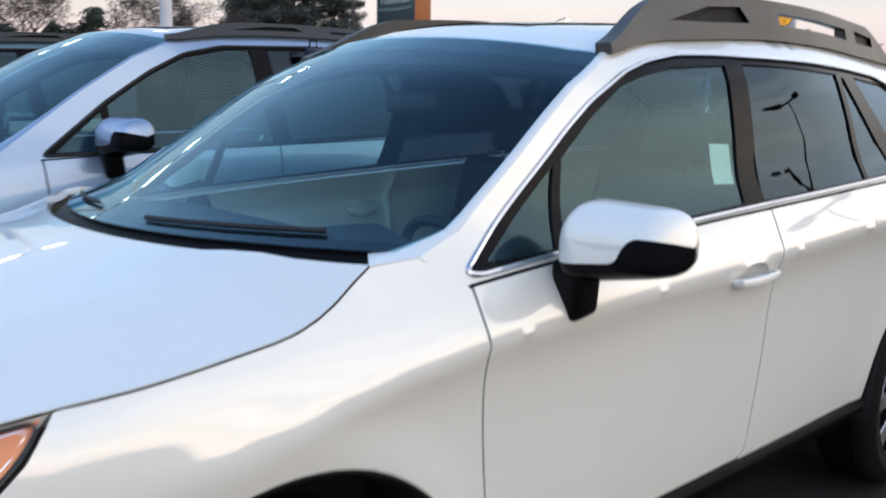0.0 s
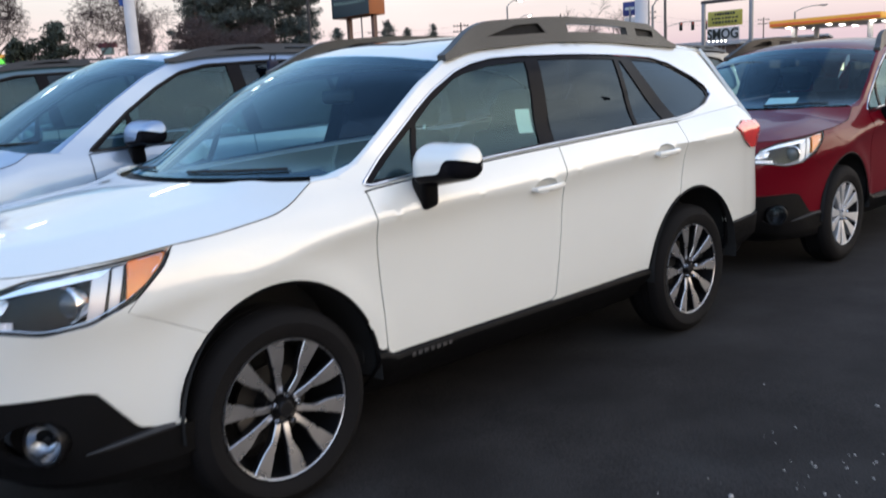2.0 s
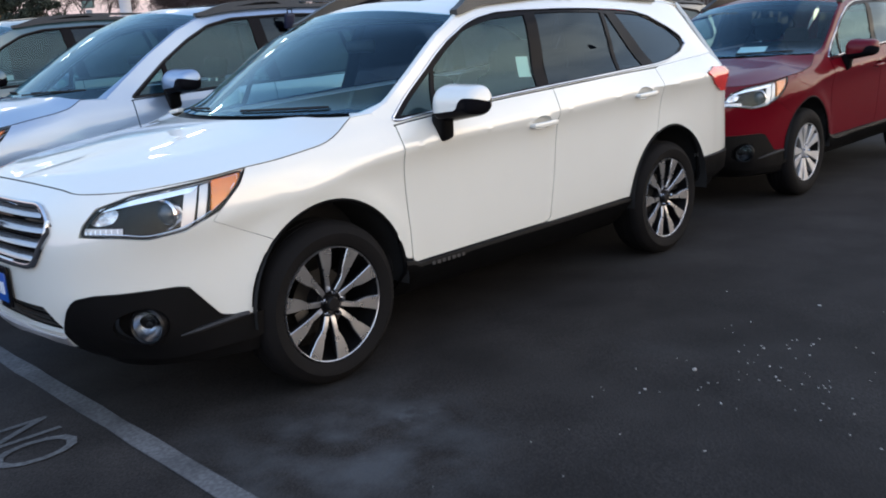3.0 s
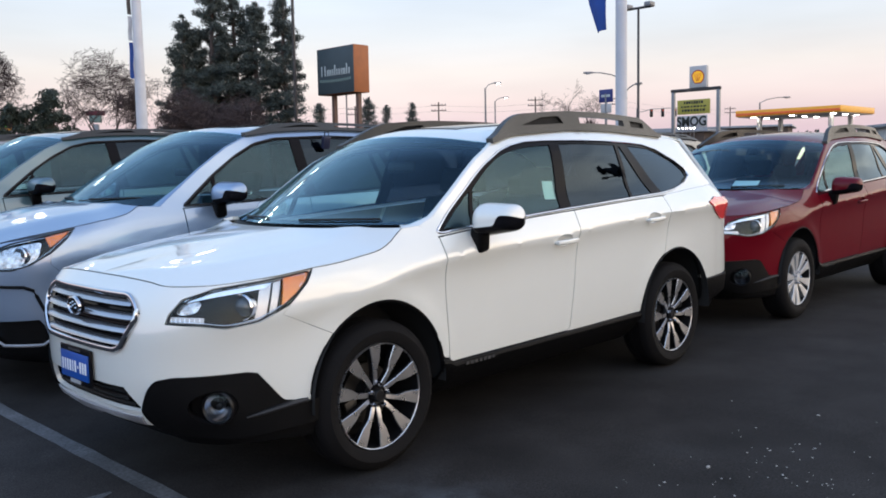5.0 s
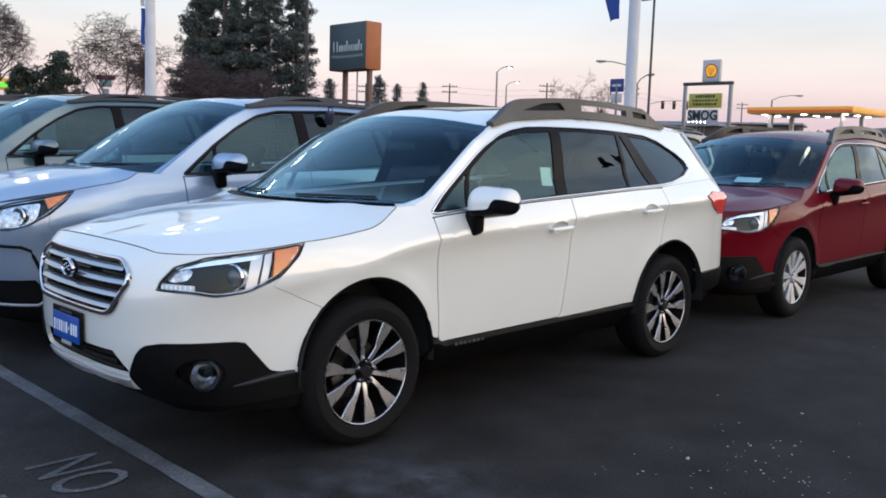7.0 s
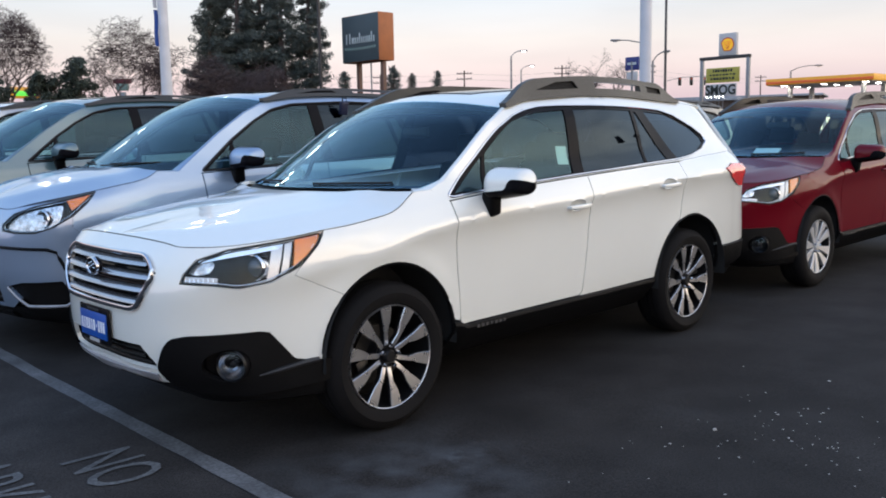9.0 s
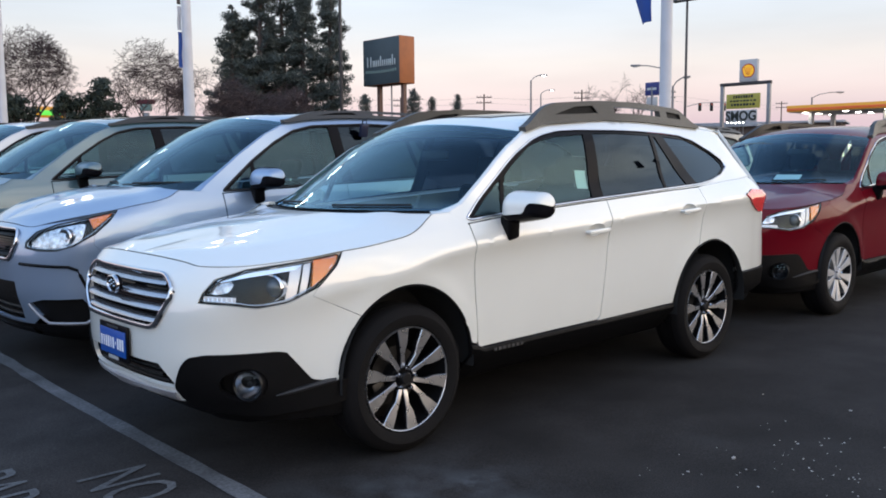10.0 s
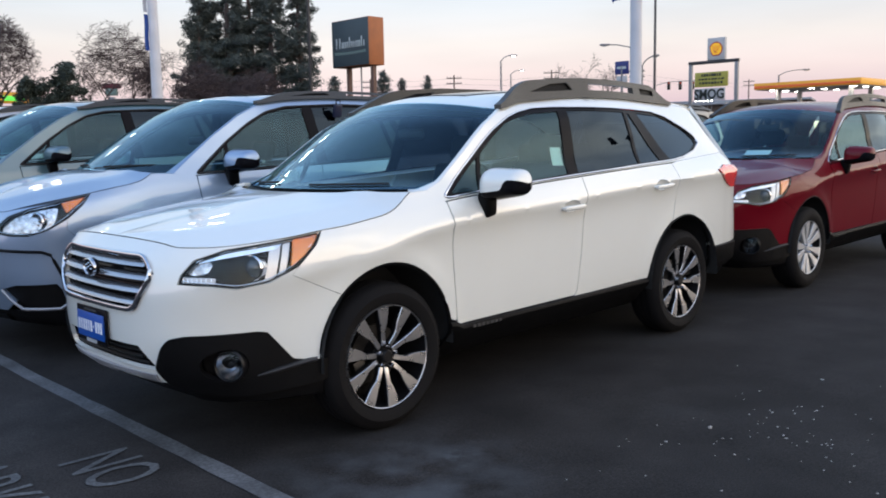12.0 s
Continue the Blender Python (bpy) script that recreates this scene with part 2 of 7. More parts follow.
def part(name, bm, material, parent=None, label="", sharp=38, smooth=True):
    """Links a bmesh as one mesh object under a thing or part."""
    bmesh.ops.recalc_face_normals(bm, faces=bm.faces[:]) if name in RECALC else None
    lim = radians(sharp)
    for f in bm.faces:
        f.smooth = smooth
    bm.normal_update()
    for e in bm.edges if smooth else ():
        if len(e.link_faces) == 2 and e.calc_face_angle(0.0) > lim:
            e.smooth = False
    me = bpy.data.meshes.new(name)
    bm.to_mesh(me)
    bm.free()
    me.materials.append(material)
    ob = new(name, me)
    if parent is not None:
        ob.parent = parent
    if label:
        tagged(ob, label)
    return ob


RECALC = set()


def empty(name, m=None):
    ob = new(name)
    ob.empty_display_size = 0.3
    if m is not None:
        ob.matrix_world = m
    return ob


def box(cx, cy, cz, sx, sy, sz, bevel=0.0, seg=2, m=None, bm=None):
    own = bmesh.new()
    bmesh.ops.create_cube(own, size=1.0)
    for v in own.verts:
        v.co = Vector((cx + v.co.x * sx, cy + v.co.y * sy, cz + v.co.z * sz))
    if bevel:
        bmesh.ops.bevel(own, geom=own.edges[:], offset=bevel, segments=seg, profile=0.5, affect="EDGES")
    if m is not None:
        own.transform(m)
    return merge(bm, own)


def merge(bm, own):
    if bm is None:
        return own
    me = bpy.data.meshes.new("tmp")
    own.to_mesh(me)
    own.free()
    bm.from_mesh(me)
    bpy.data.meshes.remove(me)
    return bm


def lathe(profile, segs=32, m=None, bm=None, closed=False):
    """Turns (radius, height) pairs round the z axis; m places the result."""
    own = bmesh.new()
    rows = []
    for r, h in profile:
        if r < 1e-5:
            rows.append([own.verts.new((0, 0, h))])
        else:
            rows.append([own.verts.new((r * math.cos(2 * math.pi * k / segs), r * math.sin(2 * math.pi * k / segs), h)) for k in range(segs)])
    pairs = list(zip(rows, rows[1:])) + ([(rows[-1], rows[0])] if closed else [])
    for a, b in pairs:
        for k in range(segs):
            q = (k + 1) % segs
            vs = [a[k % len(a)], a[q % len(a)], b[q % len(b)], b[k % len(b)]]
            vs = list(dict.fromkeys(vs))
            if len(vs) > 2:
                own.faces.new(vs)
    bmesh.ops.recalc_face_normals(own, faces=own.faces[:])
    if m is not None:
        own.transform(m)
    return merge(bm, own)


def tube(points, radius, segs=8, closed=False, bm=None, flat=1.0, up=None):
    """A round (or flattened) bar along points; radius may be a list."""
    own = bmesh.new()
    pts = [Vector(p) for p in points]
    n = len(pts)
    rings = []
    for i, p in enumerate(pts):
        a = pts[(i - 1) % n] if closed or i > 0 else p
        b = pts[(i + 1) % n] if closed or i < n - 1 else p
        d = (b - a).normalized()
        ref = Vector(up) if up else (Vector((0, 0, 1)) if abs(d.z) < 0.9 else Vector((1, 0, 0)))
        side = d.cross(ref).normalized()
        top = side.cross(d).normalized()
        r = radius[i] if isinstance(radius, (list, tuple)) else radius
        rings.append([own.verts.new(p + (math.cos(2 * math.pi * k / segs) * side * flat + math.sin(2 * math.pi * k / segs) * top) * r) for k in range(segs)])
    for i in range(n if closed else n - 1):
        a, b = rings[i], rings[(i + 1) % n]
        for k in range(segs):
            own.faces.new((a[k], a[(k + 1) % segs], b[(k + 1) % segs], b[k]))
    if not closed:
        own.faces.new(rings[0][::-1])
        own.faces.new(rings[-1])
    bmesh.ops.recalc_face_normals(own, faces=own.faces[:])
    return merge(bm, own)


def grid_mesh(rows, flip=False, thick=0.0, bm=None):
    """A sheet through rows of points; thick gives it a turned-in rim."""
    own = bmesh.new()
    vs = [[own.verts.new(p) for p in row] for row in rows]
    for a, b in zip(vs, vs[1:]):
        for k in range(len(a) - 1):
            q = (a[k], a[k + 1], b[k + 1], b[k])
            own.faces.new(q[::-1] if flip else q)
    if thick:
        rim(own, thick)
    return merge(bm, own)


def rim(bm, depth):
    """Turns the open border of a sheet inwards."""
    bm.normal_update()
    edges = [e for e in bm.edges if len(e.link_faces) == 1]
    made = {}
    for e in edges:
        for v in e.verts:
            if v not in made:
                made[v] = bm.verts.new(v.co - v.normal * depth)
    for e in edges:
        f = e.link_faces[0]
        loop = next(l for l in f.loops if l.edge == e)
        a, b = loop.vert, loop.link_loop_next.vert
        bm.faces.new((b, a, made[a], made[b]))


def inside(poly, x, y):
    hit = np.zeros(np.shape(x), bool)
    px, py = np.array(poly).T
    for i in range(len(px)):
        j = i - 1
        with np.errstate(divide="ignore", invalid="ignore"):
            c = ((py[i] > y) != (py[j] > y)) & (x < (px[j] - px[i]) * (y - py[i]) / (py[j] - py[i]) + px[i])
        hit ^= c
    return hit


def dense(poly, step, closed=True):
    out = []
    n = len(poly)
    for i in range(n if closed else n - 1):
        a, b = np.array(poly[i], float), np.array(poly[(i + 1) % n], float)
        k = max(1, int(np.ceil(np.linalg.norm(b - a) / step)))
        out += [tuple(a + (b - a) * j / k) for j in range(k)]
    return out if closed else out + [tuple(poly[-1])]


def rounded(poly, radius, n=4):
    """The polygon with its corners rounded off."""
    out = []
    for i in range(len(poly)):
        p, a, b = (np.array(poly[j % len(poly)], float) for j in (i, i - 1, i + 1))
        la, lb = np.linalg.norm(a - p), np.linalg.norm(b - p)
        r = min(radius, la * 0.45, lb * 0.45)
        p0, p1 = p + (a - p) / la * r, p + (b - p) / lb * r
        for k in range(n + 1):
            t = k / n
            out.append(tuple((1 - t) ** 2 * p0 + 2 * t * (1 - t) * p + t * t * p1))
    return out


def shrink(poly, d):
    """The polygon moved inwards by d."""
    pts = [np.array(p, float) for p in poly]
    area = sum(a[0] * b[1] - a[1] * b[0] for a, b in zip(pts, pts[1:] + pts[:1]))
    s = 1 if area > 0 else -1
    out = []
    for i, p in enumerate(pts):
        a, b = p - pts[i - 1], pts[(i + 1) % len(pts)] - p
        a, b = a / (np.linalg.norm(a) + 1e-9), b / (np.linalg.norm(b) + 1e-9)
        na, nb = np.array([-a[1], a[0]]) * s, np.array([-b[1], b[0]]) * s
        m = na + nb
        ln = m @ m
        out.append(tuple(p + (m * (2 * d / ln) if ln > 0.5 else na * d)))
    return out


def panel(outer, holes, fn, step=0.05, depth=0.02, gap=0.0, flip=False, bm=None):
    """A curved sheet: the flat outline less its holes, filled with triangles and carried into space by fn(u, v)."""
    if gap:
        outer = shrink(outer, gap)
    loops = [dense(outer, step)] + [dense(h, step) for h in holes]
    pts, edges = [], []
    for lp in loops:
        o = len(pts)
        pts += lp
        edges += [(o + i, o + (i + 1) % len(lp)) for i in range(len(lp))]
    arr = np.array(loops[0])
    u0, v0 = arr.min(0)
    u1, v1 = arr.max(0)
    gu, gv = np.meshgrid(np.arange(u0 + step * 0.5, u1, step), np.arange(v0 + step * 0.5, v1, step))
    gu[1::2] += step * 0.5
    gu, gv = gu.ravel(), gv.ravel()
    ok = inside(outer, gu, gv)
    for h in holes:
        ok &= ~inside(h, gu, gv)
    allp = np.array(pts)
    gu, gv = gu[ok], gv[ok]
    if len(gu):
        near = np.min((gu[:, None] - allp[None, :, 0]) ** 2 + (gv[:, None] - allp[None, :, 1]) ** 2, axis=1)
        keep = near > (0.45 * step) ** 2
        gu, gv = gu[keep], gv[keep]
    verts2 = [Vector(p) for p in pts] + [Vector((a, b)) for a, b in zip(gu, gv)]
    vs, _, fs, *_ = delaunay_2d_cdt(verts2, edges, [], 0, 1e-5)
    va = np.array([(v.x, v.y) for v in vs])
    fa = np.array([tuple(f) for f in fs])
    cen = va[fa].mean(1)
    ok = inside(outer, cen[:, 0], cen[:, 1])
    for h in holes:
        ok &= ~inside(h, cen[:, 0], cen[:, 1])
    fa = fa[ok]
    own = bmesh.new()
    used = sorted(set(fa.ravel().tolist()))
    new_v = {i: own.verts.new(fn(va[i][0], va[i][1])) for i in used}
    for f in fa:
        tri = [new_v[i] for i in f]
        try:
            own.faces.new(tri[::-1] if flip else tri)
        except ValueError:
            pass
    if depth:
        rim(own, depth)
    return merge(bm, own)


def curve(xs, ys):
    """A smooth curve through knots (cubic, with end slopes from the knots), as a function."""
    order = np.argsort(xs)
    xs, ys = np.array(xs, float)[order], np.array(ys, float)[order]
    d = np.diff(ys) / np.diff(xs)
    m = np.r_[d[0], (d[:-1] + d[1:]) / 2, d[-1]]
    m[1:-1][d[:-1] * d[1:] <= 0] = 0

    def f(x):
        x = min(max(x, xs[0]), xs[-1])
        i = min(max(int(np.searchsorted(xs, x)) - 1, 0), len(xs) - 2)
        h = xs[i + 1] - xs[i]
        t = (x - xs[i]) / h
        return ((2 * t**3 - 3 * t**2 + 1) * ys[i] + (t**3 - 2 * t**2 + t) * h * m[i]
                + (-2 * t**3 + 3 * t**2) * ys[i + 1] + (t**3 - t**2) * h * m[i + 1])

    return f


def smooth(a, b, x):
    t = min(max((x - a) / (b - a), 0.0), 1.0)
    return t * t * (3 - 2 * t)


# ---------------------------------------------------------------- the shape of a car (x ahead, y to its left, z up)
class CarShape:
    """The skin of a car: a plan outline from nose to tail, drawn in by a depth that depends on the height."""

    def __init__(self, d):
        self.d = d
        p = np.array(d["plan"], float)
        full = np.vstack([p[1] * (1, -1), p, p[-2] * (1, -1)])
        out = []
        for i in range(1, len(full) - 2):
            a, b, c, e = full[i - 1 : i + 3]
            for t in np.linspace(0, 1, 30, endpoint=False):
                out.append(0.5 * (2 * b + (c - a) * t + (2 * a - 5 * b + 4 * c - e) * t**2 + (3 * b - a - 3 * c + e) * t**3))
        out = np.array(out + [p[-1]])
        out[:, 1] = np.maximum(out[:, 1], 0)
        self.xy = out
        self.s = np.r_[0, np.cumsum(np.linalg.norm(np.diff(out, axis=0), axis=1))]
        self.length = self.s[-1]
        tan = np.gradient(out, axis=0)
        tan /= np.linalg.norm(tan, axis=1)[:, None]
        self.n = np.stack([tan[:, 1], -tan[:, 0]], 1)
        k = int(np.argmax(out[:, 0] < d["wb"]))
        self.front = k
        self.zc = curve(*zip(*d["crease"]))
        self.belt = curve(*zip(*d["belt"]))
        self.roof_z = curve(*zip(*d["roof"]))
        self.below, self.above = curve(*zip(*d["below"])), curve(*zip(*d["above"]))
        self.above_rear = curve(*zip(*d.get("above_rear", d["above"])))
        self.fend, self.soft_top = curve(*zip(*d["fender"])), curve(*zip(*d["soft_top"]))
        self.nose, self.tail = curve(*zip(*d["nose"])), curve(*zip(*d["tail"]))
        self.top = curve(*zip(*[(self.sy(a) if kind == "y" else self.sx(a), z) for kind, a, z in d["hood_seam"]]))

    def sx(self, x):
        return float(np.interp(-x, -self.xy[:, 0], self.s))

    def sy(self, y):
        k = self.front
        return float(np.sign(y) * np.interp(abs(y), self.xy[:k, 1], self.s[:k]))

    def inset(self, s, x, nx, z):
        dz = z - self.zc(x)
        if dz < 0:
            side = self.below(dz)
        else:
            w = smooth(1.05, 1.75, x)
            v = smooth(0.4, 1.8, -x)
            side = (1 - w) * (self.above(dz) * (1 - v) + self.above_rear(dz) * v)
            if w > 0:
                side += w * self.fend(dz / max(min(self.top(s), self.soft_top(x)) - self.zc(x), 0.05))
        for wx in (self.d["wb"], -self.d["wb"]):
            r = math.hypot((x - wx) / (self.d.get("arch_front", 1.0) if x > wx > 0 else 1.0), z - 0.36 - (self.d.get("arch_rear", 0.0) if wx < 0 else 0.0))
            side -= (0.013 if wx > 0 else 0.006) * math.exp(-(((r - self.d["arch"] - 0.02) / 0.060) ** 2))
        w = nx * nx
        return side * (1 - w) + (self.nose(z) if nx > 0 else self.tail(z)) * w

    def at(self, s, z, off=0.0):
        a = min(abs(s), self.length)
        x, y = np.interp(a, self.s, self.xy[:, 0]), np.interp(a, self.s, self.xy[:, 1])
        nx, ny = np.interp(a, self.s, self.n[:, 0]), np.interp(a, self.s, self.n[:, 1])
        ins = self.inset(a, x, nx, z) - off
        y2 = max(y - ny * ins, 0.0)
        return Vector((x - nx * ins, y2 if s >= 0 else -y2, z))

    def back(self, u, z, off=0.0):
        """Round the tail: u = 0 at the middle, to the right positive."""
        return self.at(-(self.length - u) if u > 0 else self.length + u, z, off)

    def side(self, sign, off=0.0):
        return lambda s, z: self.at(sign * s, z, off)

    def xs(self, pts):
        """Outline points given by x (or by ('y', y)) turned into outline lengths."""
        return [(self.sx(a) if not isinstance(a, tuple) else self.sy(a[1]), z) for a, z in pts]


def arc(cx, cz, r, a0, a1, n=18, ahead=1.0):
    return [(cx + r * math.cos(radians(a0 + (a1 - a0) * k / n)) * (ahead if math.cos(radians(a0 + (a1 - a0) * k / n)) > 0 else 1), cz + r * math.sin(radians(a0 + (a1 - a0) * k / n))) for k in range(n + 1)]


LONG_ESTATE = dict(
    plan=[(2.435, 0), (2.425, 0.28), (2.385, 0.48), (2.31, 0.62), (2.17, 0.745), (1.95, 0.846), (1.70, 0.893), (1.37, 0.912), (0.90, 0.910), (0.0, 0.910),
          (-0.9, 0.911), (-1.37, 0.908), (-1.75, 0.884), (-2.05, 0.850), (-2.33, 0.768), (-2.45, 0.51), (-2.49, 0)],
    wb=1.3725, arch=0.435, wheel_r=0.365, wheel_w=0.225, rim_r=0.259,
    crease=[(2.4, 0.72), (1.9, 0.79), (1.4, 0.875), (1.15, 0.925), (0.9, 0.957), (0.0, 1.010), (-1.0, 1.070), (-1.9, 1.10), (-2.5, 1.10)],
    belt=[(1.15, 1.045), (0.916, 1.074), (0.257, 1.125), (-0.194, 1.15), (-0.846, 1.184), (-1.25, 1.2), (-1.68, 1.226), (-2.2, 1.25)],
    roof=[(0.342, 1.545), (0.144, 1.587), (-0.043, 1.604), (-0.345, 1.624), (-0.5, 1.630), (-0.93, 1.629), (-1.182, 1.621), (-1.711, 1.604), (-2.05, 1.582)],
    below=[(-0.88, 0.12), (-0.60, 0.056), (-0.42, 0.042), (-0.26, 0.037), (-0.17, 0.034), (-0.10, 0.028), (-0.05, 0.018), (-0.02, 0.008), (0.0, 0.0)],
    above=[(0.0, 0.0), (0.02, 0.006), (0.05, 0.020), (0.105, 0.046), (0.165, 0.078), (0.225, 0.104), (0.335, 0.130), (0.405, 0.150), (0.471, 0.170), (0.518, 0.193), (0.563, 0.232), (0.605, 0.30), (0.665, 0.42)],
    above_rear=[(0.0, 0.0), (0.02, 0.008), (0.05, 0.034), (0.10, 0.076), (0.15, 0.122), (0.325, 0.232), (0.455, 0.322), (0.525, 0.383), (0.605, 0.48)],
    fender=[(0.0, 0.0), (0.5, 0.008), (0.8, 0.020), (1.0, 0.038), (1.3, 0.09)],
    soft_top=[(2.4, 0.94), (1.9, 0.966), (1.60, 0.998), (1.335, 1.036), (1.147, 1.066), (0.8, 1.11)],
    nose=[(0.20, 0.26), (0.28, 0.13), (0.34, 0.055), (0.42, 0.02), (0.55, 0.0), (0.70, 0.0), (0.82, 0.022), (0.89, 0.050), (0.94, 0.095), (1.02, 0.23)],
    tail=[(0.20, 0.2), (0.35, 0.03), (0.55, 0.0), (0.8, 0.03), (0.95, 0.07), (1.1, 0.13), (1.3, 0.27), (1.5, 0.45), (1.6, 0.55)],
    hood_seam=[("y", 0.0, 0.962), ("y", 0.25, 0.960), ("y", 0.47, 0.951), ("y", 0.60, 0.938), ("y", 0.736, 0.940), ("x", 1.899, 0.966), ("x", 1.735, 0.986), ("x", 1.60, 0.998), ("x", 1.461, 1.016), ("x", 1.338, 1.036), ("x", 1.265, 1.063), ("x", 1.209, 1.095), ("x", 1.159, 1.125), ("x", 0.817, 1.171)],
    hood_mid=[(2.315, 0.962), (2.1, 1.007), (1.8, 1.060), (1.5, 1.108), (1.36, 1.124)],
    cowl_x=1.40, hood_corner=1.159,
    pillar=[(1.046, 1.129), (0.935, 1.169), (0.791, 1.271), (0.633, 1.384), (0.527, 1.456), (0.342, 1.545)],
    screen_low=(1.046, 0.79, 1.132, 0.31), screen_top_bow=0.14, roof_crown=0.055,
    tail_edge=[(-2.05, 1.578), (-2.09, 1.40), (-2.17, 1.19)],
    dlo=[(0.947, 1.092), (0.842, 1.173), (0.59, 1.357), (0.48, 1.428), (0.328, 1.5), (0.213, 1.533), (0.066, 1.557), (-0.11, 1.565), (-0.388, 1.568), (-0.693, 1.567), (-1.016, 1.56), (-1.294, 1.548), (-1.5, 1.514), (-1.715, 1.432), (-1.815, 1.366), (-1.817, 1.32), (-1.679, 1.27), (-1.466, 1.232), (-1.264, 1.213), (-0.855, 1.194), (-0.2, 1.16), (0.251, 1.134), (0.668, 1.108), (0.912, 1.085)],
    pane_front=[(0.648, 1.114), (0.602, 1.302), (0.483, 1.388), (0.348, 1.465), (0.239, 1.497), (0.097, 1.523), (-0.149, 1.538), (-0.096, 1.166)],
    pane_vent=[(0.631, 1.287), (0.891, 1.099), (0.679, 1.113)],
    pane_rear=[(-0.238, 1.545), (-0.48, 1.547), (-0.87, 1.54), (-0.849, 1.201), (-0.197, 1.169)],
    pane_fixed=[(-0.913, 1.534), (-0.94, 1.529), (-1.132, 1.217), (-0.878, 1.203)],
    pane_quarter=[(-1.054, 1.536), (-1.389, 1.519), (-1.528, 1.485), (-1.701, 1.42), (-1.779, 1.350), (-1.775, 1.318), (-1.635, 1.270), (-1.423, 1.235), (-1.268, 1.219)],
    door_front=0.935, door_mid=-0.205, door_rear=-1.20, sill=0.415,
    bumper_seam=[(1.90, 0.80), (1.72, 0.67)],
    headlight=[(("y", 0.603), 0.784), (("y", 0.616), 0.826), (("y", 0.66), 0.888), (("y", 0.749), 0.928), (1.899, 0.96), (1.735, 0.982), (1.775, 0.925), (1.87, 0.835), (2.002, 0.773), (("y", 0.77), 0.755), (("y", 0.713), 0.772)],
    grille=[(-0.415, 0.897), (0.415, 0.897), (0.488, 0.825), (0.378, 0.662), (-0.378, 0.662), (-0.488, 0.825)],
    intake=[(-0.38, 0.500), (0.38, 0.500), (0.462, 0.42), (0.462, 0.395), (-0.462, 0.395), (-0.462, 0.42)],
    clad=[(("y", 0.522), 0.502), (("y", 0.555), 0.542), (("y", 0.62), 0.557), (2.051, 0.561), (2.01, 0.553), (1.899, 0.418), (1.80, 0.40), (1.70, 0.40), (1.72, 0.30), (2.099, 0.266), (("y", 0.53), 0.304), (("y", 0.470), 0.40)],
    fog=(2.168, 0.415), fog_r=1.16, bars=4, arch_rear=0.033, rear_drop=0.006, rear_tuck=0.028, emblem_z=0.824, arch_front=0.91, skid=0.075, drop=0.028, rail=True, rail_x=(0.345, -1.71), rail_h=0.102, mirror=(0.64, 1.085),
    handles=[(-0.068, 0.972), (-1.035, 1.049)],
    tail_lamp=[(-1.83, 1.128), (-1.98, 1.160), (-2.20, 1.152), (-2.21, 0.985), (-2.10, 0.99), (-1.95, 1.052)],
)

